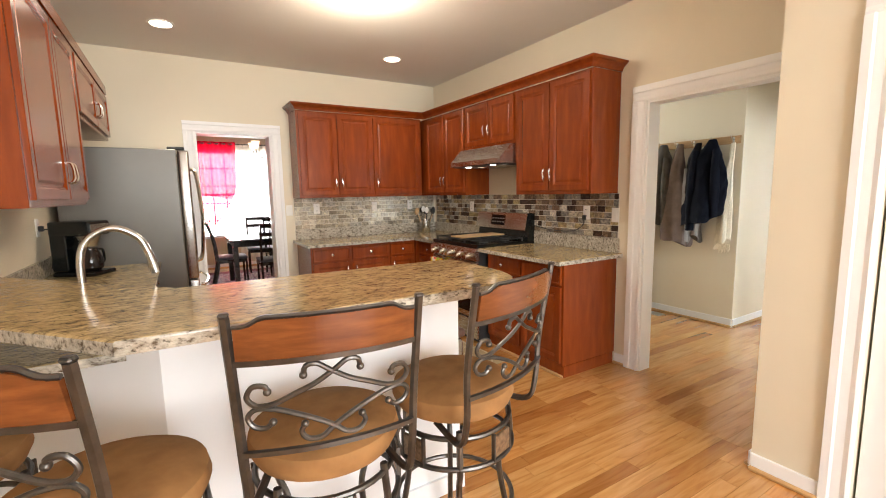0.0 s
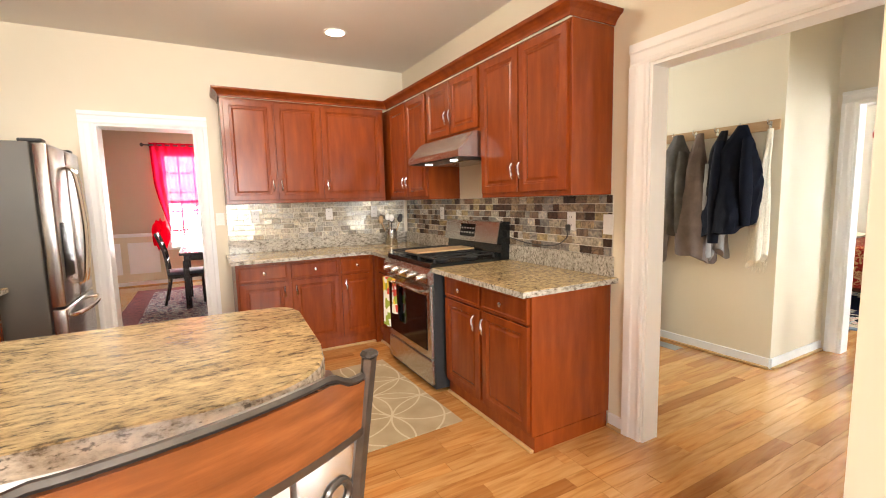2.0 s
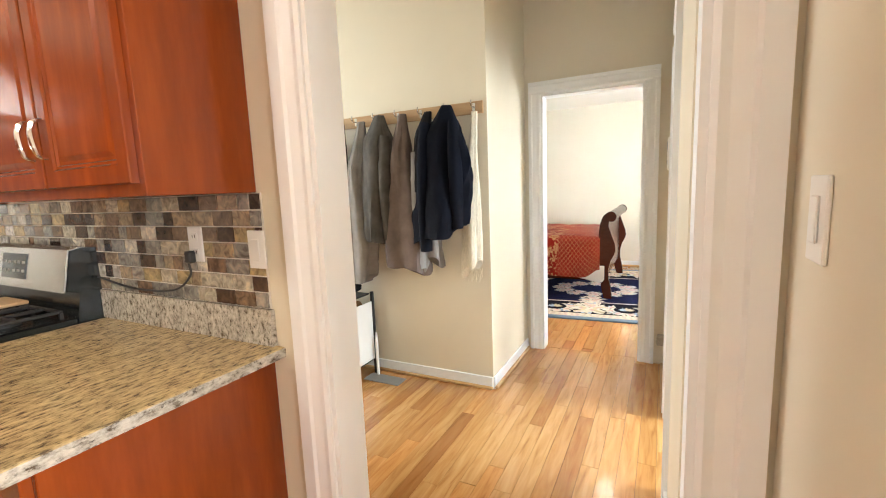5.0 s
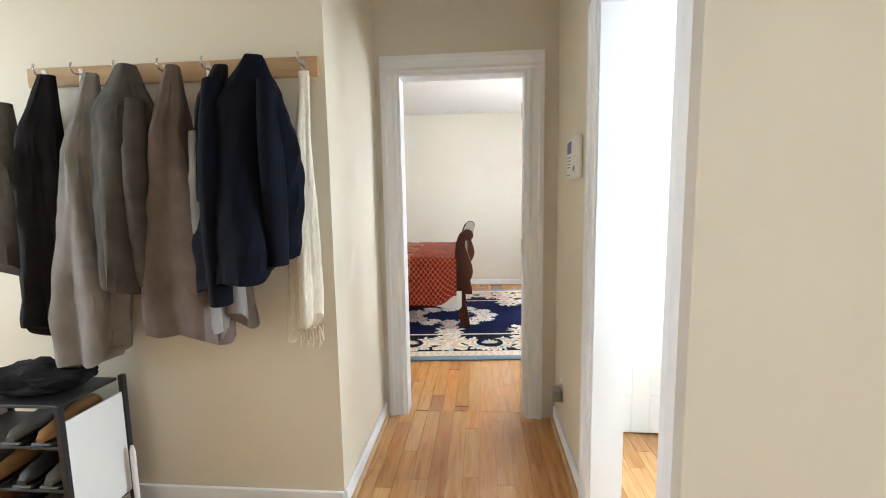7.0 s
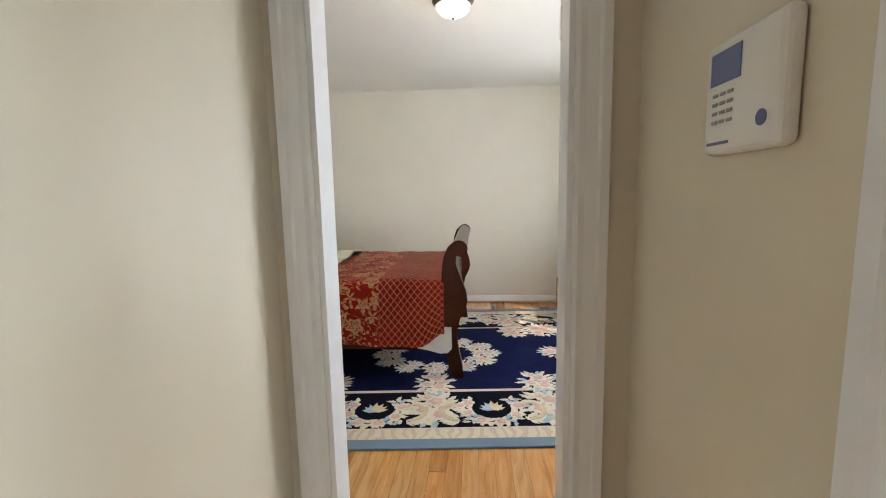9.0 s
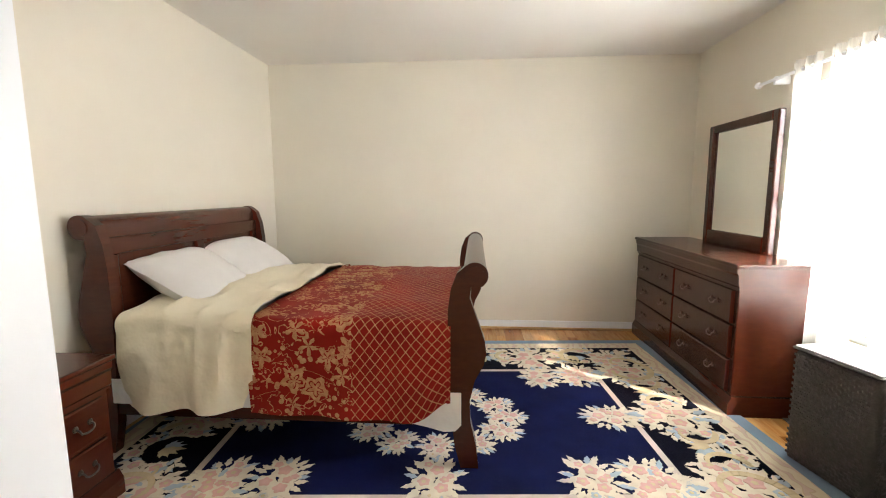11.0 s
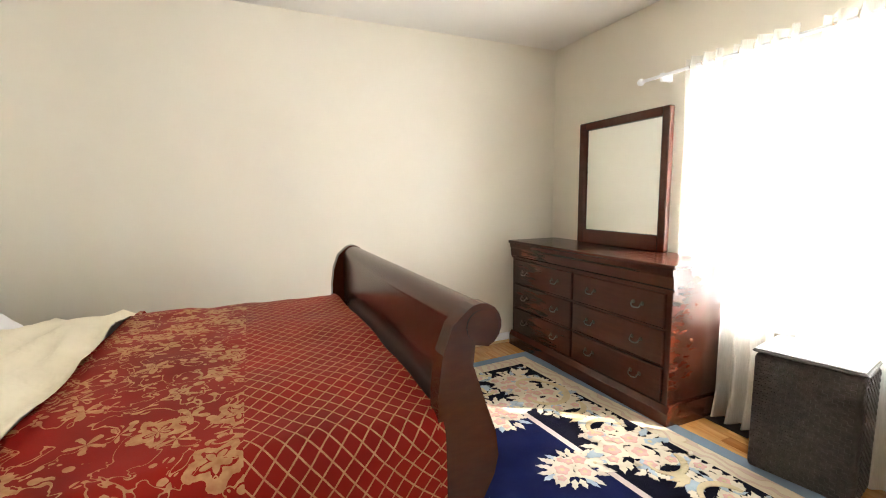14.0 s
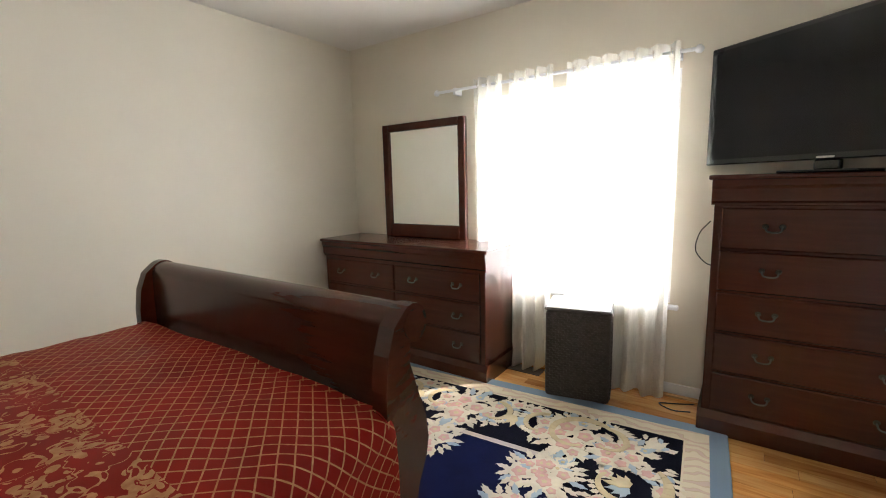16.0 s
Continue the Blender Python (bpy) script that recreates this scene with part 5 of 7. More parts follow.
# curtains and rod
rod = thing("curtain_rod", 8.5, 0.02, 2.065, 0, "white curtain rod with brackets over the window", "curtain rod")
part("rod", tb([(-0.90, 0, 0), (0.86, 0, 0)], 0.011), "trim", rod, "", True)
for x in (-0.90, 0.86):
    part("finial", lathe(bmesh.new(), [(0.012, -0.022), (0.022, -0.012), (0.024, 0.0), (0.016, 0.014), (0.008, 0.02)], x, 0, 14), "trim", rod, "", True)
for x in (-0.80, 0.70):
    part("bracket", bx(x - 0.012, BS - 0.02 + 0.001, -0.03, x + 0.012, 0.0, 0.02, 0.003), "trim", rod)


def curtain(nm, x0, x1, y, ztop, zbot, label, mat, waves=9, amp=0.036, swag=None, seed=0, cat="curtain"):
    r = thing(nm, x0, y, 0, 0, label, cat)
    bm = bmesh.new()
    nx, nz = waves * 10, 26
    rows = []
    for k in range(nz + 1):
        f = k / nz
        z = ztop + (zbot - ztop) * f
        row = []
        for i in range(nx + 1):
            g = i / nx
            w = amp * math.sin(waves * 2 * PI * g + 0.5 * min(1, f * 6) * math.sin(f * 3 + g * 9 + seed)) * (0.85 + 0.4 * noise.noise(Vector((g * 6, f * 2, seed))))
            x = (x1 - x0) * (g + 0.02 * noise.noise(Vector((g * 5, f * 3, seed + 4))))
            if swag:
                x = (x1 - x0) * swag(f, g)
            flare = 0.035 * max(0, (f - 0.93) / 0.07)
            row.append(bm.verts.new((x, w + flare * math.sin(g * 23 + seed) + 0.04 * f * noise.noise(Vector((g * 2.5, f, seed))), z)))
        rows.append(row)
    for a, c in zip(rows, rows[1:]):
        for i in range(nx):
            bm.faces.new((a[i], a[i + 1], c[i + 1], c[i]))
    part("panel", bm, mat, r, "", True)
    n2 = waves
    for i in range(n2):
        g = (i + 0.5) / n2
        bm = tb([(0.0, 0.020 * math.cos(2 * PI * j / 12), 0.020 * math.sin(2 * PI * j / 12)) for j in range(12)], 0.003, seg=6, closed=True)
        bmesh.ops.translate(bm, verts=bm.verts, vec=((x1 - x0) * g, 0, ztop - 0.045))
        part("grommet", bm, "chrome", r, "", True)
    return r


curtain("sheer_curtain", 8.80, 9.03, 0.02, 2.12, 0.012, "ivory sheer grommet curtain, drawn, reaching the floor", "sheer", 3, seed=1)
curtain("sheer_curtain", 8.425, 8.745, 0.02, 2.12, 0.012, "ivory sheer grommet curtain, drawn, reaching the floor", "sheer", 4, seed=7)
curtain("sheer_curtain", 7.69, 8.335, 0.02, 2.12, 0.012, "ivory sheer grommet curtain, drawn, behind the hamper", "sheer", 7, seed=5)
part("window_sill", bx(7.64, BS + 0.0005, 0.565, 9.13, BS + 0.035, 0.595, 0.006), "trim", kind="structure")

# bedroom rug


def rug_mat():
    m, n, l, b = nodes_of("carved_wool_rug")
    tc, sp = n.new("ShaderNodeTexCoord"), n.new("ShaderNodeSeparateXYZ")
    l.new(tc.outputs["Object"], sp.inputs[0])
    ax, ay = mathn(n, l, "ABSOLUTE", sp.outputs[0]), mathn(n, l, "ABSOLUTE", sp.outputs[1])
    d = mathn(n, l, "MINIMUM", mathn(n, l, "SUBTRACT", RHX, ax), mathn(n, l, "SUBTRACT", RHY, ay))

    def less(a, v):
        return mathn(n, l, "LESS_THAN", a, v)

    def band(a, lo, hi):
        return mathn(n, l, "MULTIPLY", mathn(n, l, "GREATER_THAN", a, lo), less(a, hi))
    cmb = n.new("ShaderNodeCombineXYZ")
    l.new(ax, cmb.inputs[0])
    l.new(ay, cmb.inputs[1])
    navy = ramp(n, l, noise_node(n, l, 5, 3).outputs[0], [(0.3, (0.0025, 0.004, 0.026)), (0.7, (0.004, 0.007, 0.045))])
    col = mixc(n, l, less(d, 0.655), navy.outputs[0], (0.0022, 0.0024, 0.009))
    col = mixc(n, l, band(d, 0.655, 0.690), col, (0.50, 0.42, 0.36))
    fl = band(d, 0.655, 0.695)
    gv = n.new("ShaderNodeTexWave")
    gv.wave_type = "RINGS"
    gv.inputs["Scale"].default_value, gv.inputs["Distortion"].default_value = 5.0, 12.0
    l.new(cmb.outputs[0], gv.inputs["Vector"])
    guard = ramp(n, l, gv.outputs["Fac"], [(0.0, (0.60, 0.52, 0.38)), (0.66, (0.56, 0.47, 0.34)), (0.72, (0.49, 0.39, 0.28)), (0.84, (0.54, 0.41, 0.34))], "CONSTANT")
    col = mixc(n, l, band(d, 0.085, 0.190), col, guard.outputs[0])
    col = mixc(n, l, band(d, 0.190, 0.200), col, (0.60, 0.52, 0.38))
    col = mixc(n, l, less(d, 0.085), col, (0.17, 0.23, 0.30))
    l.new(col, b.inputs["Base Color"])
    b.inputs["Roughness"].default_value = 0.95
    b.inputs["Specular IOR Level"].default_value = 0.1
    fine = noise_node(n, l, 420, 2)
    q = bump(n, l, fl, 0.5, 0.004, b)
    bump(n, l, fine.outputs[0], 0.5, 0.002, b, q)
    return m


RHX, RHY = 1.365, 1.83
M["rug"] = rug_mat()
rg_ = thing("area_rug", 8.575, 2.165, 0.0005, 4.0, "navy carved wool rug, cream flowers, blue-grey border, under the bed", "rug")
part("field", bx(-RHX, -RHY, 0, RHX, RHY, 0.013, 0.004), "rug", rg_)


def relief(nm, polys, mat, z0, z1, label):
    """Flat-topped carved shapes joined into one pile."""
    vs_, fs_ = [], []
    for q, pts in enumerate(polys):
        k, m2 = len(vs_), len(pts)
        z1 += 0.00003 if q % 40 else -0.00117
        cx = sum(p[0] for p in pts) / m2
        cy = sum(p[1] for p in pts) / m2
        vs_ += [(x, y, z0) for x, y in pts] + [(cx + (x - cx) * 0.93, cy + (y - cy) * 0.93, z1) for x, y in pts] + [(cx, cy, z1)]
        for i in range(m2):
            j = (i + 1) % m2
            fs_ += [(k + i, k + j, k + m2 + j, k + m2 + i), (k + m2 + i, k + m2 + j, k + 2 * m2)]
    me = bpy.data.meshes.new(nm)
    me.from_pydata(vs_, [], fs_)
    me.materials.append(M[mat])
    ob = new(nm, me)
    ob.parent = rg_
    return tagged(ob, label=label, kind="stuff")


def leaf_shape(x, y, a, L, W, ser=3):
    pts = []
    n2 = 6
    for s in (1, -1):
        for i in range(n2 + 1):
            if s == -1 and i in (0, n2):
                continue
            t = i / n2 if s == 1 else 1 - i / n2
            w = W * math.sin(PI * t ** 0.8) * (1.0 if i % 2 == 0 or i in (0, n2) else 0.62)
            px, py = L * t, s * w
            pts.append((x + px * math.cos(a) - py * math.sin(a), y + px * math.sin(a) + py * math.cos(a)))
    return pts


def rose_shape(x, y, r, a0, petals=5):
    return [(x + r * (1 + 0.16 * math.cos(petals * t + a0)) * math.cos(t), y + r * (1 + 0.16 * math.cos(petals * t + a0)) * math.sin(t)) for t in [2 * PI * i / 20 for i in range(20)]]


CREAMS, PINKS, BLUES, GOLDS = [], [], [], []
rnd_rug = random.Random(12)


def bouquet(x, y, a, s=1.0):
    for i in range(22):
        t = a + 2 * PI * i / 22 + rnd_rug.uniform(-0.12, 0.12)
        rx, ry = 0.10 * s, 0.07 * s
        px, py = rx * math.cos(t - a), ry * math.sin(t - a)
        X, Y = x + px * math.cos(a) - py * math.sin(a), y + px * math.sin(a) + py * math.cos(a)
        (BLUES if i % 5 == 1 else CREAMS).append(leaf_shape(X, Y, t + rnd_rug.uniform(-0.35, 0.35), rnd_rug.uniform(0.055, 0.085) * s, 0.017 * s))
    for dx, dy, r in ((-0.062, 0.01, 0.048), (0.05, 0.028, 0.045), (0.012, -0.045, 0.042), (0.0, 0.04, 0.032), (0.095, -0.02, 0.033), (-0.10, -0.03, 0.03), (-0.02, 0.065, 0.026)):
        X, Y = x + s * (dx * math.cos(a) - dy * math.sin(a)), y + s * (dx * math.sin(a) + dy * math.cos(a))
        CREAMS.append(rose_shape(X, Y, r * s * 1.12, rnd_rug.random() * 6))
        (PINKS if dx < 0.09 else BLUES).append(rose_shape(X, Y, r * s * 0.62, rnd_rug.random() * 6))
        GOLDS.append(rose_shape(X, Y, r * s * 0.24, 0))


def scroll_band(x, y, a, R, span, flip=1, w=0.05, out=GOLDS, leaves=True):
    """A broad tapering scroll with a serrated outer edge, curling in to a rose."""
    n2 = 20
    ring = []
    for i in range(n2 + 1):
        f = i / n2
        t = a + flip * radians(span) * f
        r = R * (1 - 0.62 * f ** 1.6)
        ring.append((x + r * math.cos(t), y + r * math.sin(t), t, w * (1 - 0.6 * f) * min(1, 0.35 + 4 * f)))
    for p, q in zip(ring, ring[1:]):
        out.append([(p[0] + p[3] / 2 * math.cos(p[2]), p[1] + p[3] / 2 * math.sin(p[2])), (q[0] + q[3] / 2 * math.cos(q[2]), q[1] + q[3] / 2 * math.sin(q[2])),
                    (q[0] - q[3] / 2 * math.cos(q[2]), q[1] - q[3] / 2 * math.sin(q[2])), (p[0] - p[3] / 2 * math.cos(p[2]), p[1] - p[3] / 2 * math.sin(p[2]))])
    if leaves:
        for i, p in enumerate(ring[:-4]):
            X, Y = p[0] + p[3] * 0.4 * math.cos(p[2]), p[1] + p[3] * 0.4 * math.sin(p[2])
            (BLUES if i % 6 == 5 else CREAMS).append(leaf_shape(X, Y, p[2] + flip * 0.75, 0.075 - 0.0022 * i, 0.017))
    e = ring[-1]
    CREAMS.append(rose_shape(e[0], e[1], 0.038, 0))
    PINKS.append(rose_shape(e[0], e[1], 0.024, 1))
    GOLDS.append(rose_shape(e[0], e[1], 0.009, 0))


def wreath(x, y, a, R):
    """An open ring of leaves and roses round a gold leaf."""
    for i in range(19):
        t = a + radians(-130 + 260 * i / 18)
        X, Y = x + R * math.cos(t), y + R * math.sin(t)
        for sd in (0.55, -0.65, 2.4):
            (BLUES if (i + int(sd * 3)) % 6 == 0 else CREAMS).append(leaf_shape(X, Y, t + sd, rnd_rug.uniform(0.055, 0.085), 0.018))
        if i % 3 == 1:
            CREAMS.append(rose_shape(X, Y, 0.042, i))
            PINKS.append(rose_shape(X, Y, 0.027, i + 2))
            GOLDS.append(rose_shape(X, Y, 0.010, 0))
    for k in range(7):
        t = a + PI + radians(-70 + 140 * k / 6)
        (BLUES if k > 3 else GOLDS).append(leaf_shape(x + 0.03 * math.cos(a), y + 0.03 * math.sin(a), t, 0.125 - 0.012 * abs(k - 3), 0.020))


def border_run(length, place):
    """Bouquets, wreaths and scrolls along a side, mirrored about its middle."""
    half = length / 2 - 0.72
    count = max(1, round(half / 0.40))
    for k in range(count + 1):
        y = half * k / count
        for sgn in ((1,) if k == 0 else (1, -1)):
            X, Y, a = place(sgn * y, 0.0)
            if k % 2 == 0:
                bouquet(X, Y, a, 1.5)
                scroll_band(*place(sgn * y + 0.16, 0.02), 0.13, 190, 1, 0.042)
                scroll_band(*place(sgn * y - 0.16, 0.02), 0.13, 190, -1, 0.042)
                X, Y, a = place(sgn * y, -0.36)
                bouquet(X, Y, a, 1.15)
            else:
                X, Y, a = place(sgn * y, 0.01)
                wreath(X, Y, a + (0 if X * math.cos(a) + Y * math.sin(a) > 0 else PI), 0.165)
    for i in range(int(length / 0.085)):
        u = -length / 2 + 0.3 + 0.085 * i
        if abs(u) > length / 2 - 0.3:
            continue
        X, Y, a = place(u + rnd_rug.uniform(-0.03, 0.03), 0.185 + rnd_rug.uniform(-0.02, 0.02))
        (CREAMS if i % 3 else BLUES).append(leaf_shape(X, Y, rnd_rug.uniform(0, 6.28), 0.06, 0.016))


for sx in (-1, 1):
    border_run(2 * RHY, lambda u, v, sx=sx: (sx * (RHX - 0.43 + v), u, 0.0 if sx > 0 else PI))
    border_run(2 * RHX, lambda u, v, sx=sx: (u, sx * (RHY - 0.43 + v), sx * PI / 2))
    for sy in (-1, 1):
        cx, cy = sx * (RHX - 0.46), sy * (RHY - 0.46)
        diag = math.atan2(sy, sx)
        bouquet(cx, cy, diag, 1.2)
        scroll_band(cx - sx * 0.22, cy + sy * 0.03, diag, 0.20, 235, sx * sy, 0.055)
        scroll_band(cx + sx * 0.03, cy - sy * 0.22, diag, 0.20, 235, -sx * sy, 0.055)
        for da in (-0.5, 0, 0.5):
            CREAMS.append(leaf_shape(cx + sx * 0.10, cy + sy * 0.10, diag + da, 0.14, 0.030))
        bouquet(sx * (RHX - 0.80), sy * (RHY - 0.80), diag, 1.15)
for i in range(12):
    t = 2 * PI * i / 12
    bouquet(0.30 * math.cos(t), 0.42 * math.sin(t), t, 0.8)
M["wool_cream"] = simple("cream_wool", (0.60, 0.53, 0.41), 0.95, vary=0.10, scale=14, bscale=400, bstr=0.5, bdist=0.002)
M["wool_pink"] = simple("pink_wool", (0.58, 0.34, 0.30), 0.95, vary=0.14, scale=14, bscale=400, bstr=0.5, bdist=0.002)
M["wool_blue"] = simple("blue_wool", (0.33, 0.40, 0.47), 0.95, vary=0.12, scale=14, bscale=400, bstr=0.5, bdist=0.002)
M["wool_gold"] = simple("gold_wool", (0.54, 0.44, 0.27), 0.95, vary=0.12, scale=14, bscale=400, bstr=0.5, bdist=0.002)
relief("leaf_relief", CREAMS, "wool_cream", 0.0125, 0.0150, "carved cream leaves and petals")
relief("blue_leaf_relief", BLUES, "wool_blue", 0.0125, 0.0153, "carved blue leaves")
relief("flower_relief", PINKS, "wool_pink", 0.0140, 0.0168, "carved pink flowers")
relief("stem_relief", GOLDS, "wool_gold", 0.0140, 0.0174, "carved gold stems")

# ceiling light of the bedroom
cl = thing("ceiling_light", 8.0, 1.95, BC, 0, "small bronze and frosted glass dome ceiling light, lit", "ceiling light")
part("rim", lathe(bmesh.new(), [(0.02, -0.0005), (0.130, -0.0005), (0.133, -0.016), (0.120, -0.028), (0.115, -0.040)], seg=36), "iron", cl, "bronze rim", True)
part("shade", lathe(bmesh.new(), [(0.113, -0.036), (0.105, -0.062), (0.08, -0.088), (0.04, -0.104), (0.005, -0.108)], seg=36), "lampglass_b", cl, "frosted glass bowl", True)
part("finial", lathe(bmesh.new(), [(0.006, -0.1085), (0.010, -0.115), (0.004, -0.123)], seg=12), "iron", cl, "", True)
ft = thing("floor_register", 8.62, 0.05, 0, 0, "brown metal floor register under the curtain", "vent")
part("grille", bx(-0.15, -0.06, 0.0005, 0.15, 0.06, 0.006, 0.002), "vent", ft)

# ---------- hall ----------
rl = thing("coat_rail", CW - 0.001, NB + 0.02, 1.86, -90, "pale wooden coat rail with metal hooks on the wall", "coat rail")
part("board", bx(-1.22, -0.018, -0.038, 0.0, 0, 0.038, 0.003), "board", rl)
HOOKS = [0.06, 0.25, 0.44, 0.62, 0.80, 0.98, 1.14]
for h_ in HOOKS:
    part("hook", tb(smooth_path([(-h_, -0.018, 0.005), (-h_, -0.05, 0.0), (-h_, -0.065, 0.02), (-h_, -0.06, 0.04)], 4), 0.004), "steel", rl, "", True)
    part("hook_plate", bx(-h_ - 0.010, -0.021, -0.025, -h_ + 0.010, -0.0185, 0.028, 0.001), "steel", rl)


def garment(nm, y, top, bottom, widths, mat, label, depth=0.10, folds=5, seed=0, sleeve=None, sleeve_mat=None, x=None):
    """A hanging garment: rings of folded cloth by height, wider below the shoulder."""
    r = thing(nm, (CW - 0.02 if x is None else x), y, 0, -90, label, "coat")
    bm = bmesh.new()
    nz, ns = 30, 56
    rings = []
    for k in range(nz + 1):
        f = k / nz
        z = top + (bottom - top) * f
        q = f * (len(widths) - 1)
        i = min(int(q), len(widths) - 2)
        w = widths[i] + (widths[i + 1] - widths[i]) * (q - i)
        d = depth * (0.35 + 0.65 * min(1, f * 4)) * (0.8 + 0.35 * f)
        ring = []
        for j in range(ns):
            a = 2 * PI * j / ns
            fold = 1 + (0.07 + 0.15 * f) * math.sin(folds * a + seed + 1.4 * math.sin(3 * f + seed)) + 0.22 * noise.noise(Vector((math.cos(a) * 1.6, math.sin(a) * 1.6, z * 2.6 + seed * 3))) + 0.11 * noise.noise(Vector((math.cos(a) * 6, math.sin(a) * 6, z * 11 + seed)))
            sway = 0.02 * math.sin(2.6 * f + seed)
            px, py = w / 2 * math.cos(a) * fold + sway, d * math.sin(a) * fold
            ring.append(bm.verts.new((px, min(-0.004, py - d * 1.05 - 0.03), z + (0.045 * math.sin(a + seed) + 0.02 * math.sin(3 * a + seed)) * f * f)))
        rings.append(ring)
    for a, c in zip(rings, rings[1:]):
        for j in range(ns):
            bm.faces.new((a[j], a[(j + 1) % ns], c[(j + 1) % ns], c[j]))
    bm.faces.new(rings[0])
    bm.faces.new(rings[-1])
    part("body", bm, mat, r, "", True)
    for s_ in sleeve or ():
        x0, z0, x1, z1, wd = s_[:5]
        yy = s_[5] if len(s_) > 5 else -depth * 1.9
        P = smooth_path([(x0, yy * 0.7, z0), ((x0 + x1) / 2 + 0.015, yy, (z0 + z1) / 2 + 0.05), (x1, yy * 0.95, z1)], 9)
        k = len(P)
        bm = tube(bmesh.new(), P, [wd * (0.8 + 0.25 * math.sin(PI * i / (k - 1)) + 0.10 * noise.noise(Vector((i * 0.9, seed, 0)))) for i in range(k)], 16, flat=0.75)
        part("sleeve", bm, sleeve_mat or mat, r, "", True)
    return r


garment("scarf", 2.495, 1.83, 0.84, [0.04, 0.065, 0.09, 0.11, 0.13], "scarf", "long ivory knitted scarf with a fringe on the coat rail", 0.03, 4, 2)
fg = bmesh.new()
for i in range(16):
    xx = -0.05 + i * 0.0066
    tube(fg, [(xx, -0.05 - 0.01 * (i % 3), 0.845), (xx + 0.004 * (-1) ** i, -0.052, 0.80), (xx, -0.05, 0.755 + 0.012 * (i % 4))], 0.0035, 5)
sc = [o for o in bpy.data.objects if o.name == "scarf"][0]
part("fringe", fg, "scarf", sc, kind="stuff")
garment("navy_jacket", 2.66, 1.875, 1.08, [0.07, 0.24, 0.33, 0.35, 0.36, 0.34], "navycoat", "navy quilted jacket on the coat rail", 0.105, 4, 1, [(-0.085, 1.76, -0.085, 0.98, 0.058, -0.22), (0.10, 1.76, 0.13, 1.12, 0.052, -0.20)], x=CW - 0.05)
garment("black_vest", 2.795, 1.86, 1.32, [0.05, 0.11, 0.13, 0.13], "blackcoat", "black garment on the coat rail", 0.07, 4, 3)
garment("grey_coat", 2.80, 1.66, 0.90, [0.10, 0.13, 0.15, 0.15], "lightcoat", "pale grey long coat under the navy jacket", 0.05, 4, 4, [(0.0, 1.4, -0.02, 0.82, 0.042, -0.12)])
garment("taupe_jacket", 2.965, 1.865, 0.86, [0.05, 0.13, 0.17, 0.25, 0.32, 0.30], "taupecoat", "taupe fleece jacket on the coat rail", 0.085, 5, 5, [(0.10, 1.6, 0.13, 0.85, 0.05, -0.16)], "lightcoat")
garment("dark_grey_coat", 3.165, 1.875, 1.06, [0.06, 0.20, 0.24, 0.24, 0.20, 0.17], "greycoat", "dark grey wool coat on the coat rail", 0.095, 4, 6, [(0.08, 1.72, 0.10, 1.04, 0.05, -0.19)])
garment("light_grey_coat", 3.345, 1.85, 0.72, [0.05, 0.12, 0.15, 0.21, 0.27, 0.24], "lightcoat", "long light grey coat on the coat rail", 0.08, 5, 8)
garment("black_coat", 3.52, 1.85, 0.86, [0.06, 0.16, 0.18, 0.18, 0.16], "blackcoat", "black coat on the coat rail", 0.08, 4, 9)
garment("grey_hoodie", 3.70, 1.75, 1.10, [0.06, 0.20, 0.24, 0.24, 0.22], "greycoat", "grey hooded jacket on a hook", 0.09, 4, 10)

sr = thing("shoe_rack", 5.25, 3.60, 0, 0, "black metal and white shelf shoe rack with shoes", "shoe rack")
for x_ in (-0.14, 0.14):
    for y_ in (-0.27, 0.27):
        part("post", bx(x_ - 0.011, y_ - 0.011, 0.0, x_ + 0.011, y_ + 0.011, 0.63, 0.002), "blackmatt", sr)
for z_ in (0.10, 0.28, 0.45, 0.61):
    part("shelf", bx(-0.128, -0.258, z_, 0.128, 0.258, z_ + 0.012, 0.002), "blackmatt", sr)
for y_ in (-0.27, 0.27):
    part("side_panel", bx(-0.128, y_ - 0.004, 0.12, 0.128, y_ + 0.004, 0.56, 0.001), "plastic", sr)


def shoe(x, y, z, rz, mat, label, L=0.26):
    r = thing("shoe", x, y, z, rz, label, "shoe", "shoes on the rack")
    bm = bmesh.new()
    rings = []
    for k in range(11):
        f = k / 10
        xx = -L / 2 + L * f
        w = 0.036 + 0.012 * math.sin(PI * min(1, f * 1.1))
        h = 0.085 - 0.05 * max(0, (f - 0.35) / 0.65) ** 0.8
        if k in (0, 10):
            w, h = w * 0.5, h * 0.6
        rings.append([bm.verts.new((xx, w * math.cos(a), 0.014 + max(0, h * (0.5 + 0.5 * math.sin(a))))) for a in [2 * PI * j / 12 for j in range(12)]])
    for a, c in zip(rings, rings[1:]):
        for j in range(12):
            bm.faces.new((a[j], a[(j + 1) % 12], c[(j + 1) % 12], c[j]))
    bm.faces.new(rings[0])
    bm.faces.new(rings[-1])
    part("upper", bm, mat, r, "", True)
    part("sole", bx(-L / 2 - 0.003, -0.042, 0, L / 2 + 0.003, 0.042, 0.0145, 0.006), "blackmatt", r)


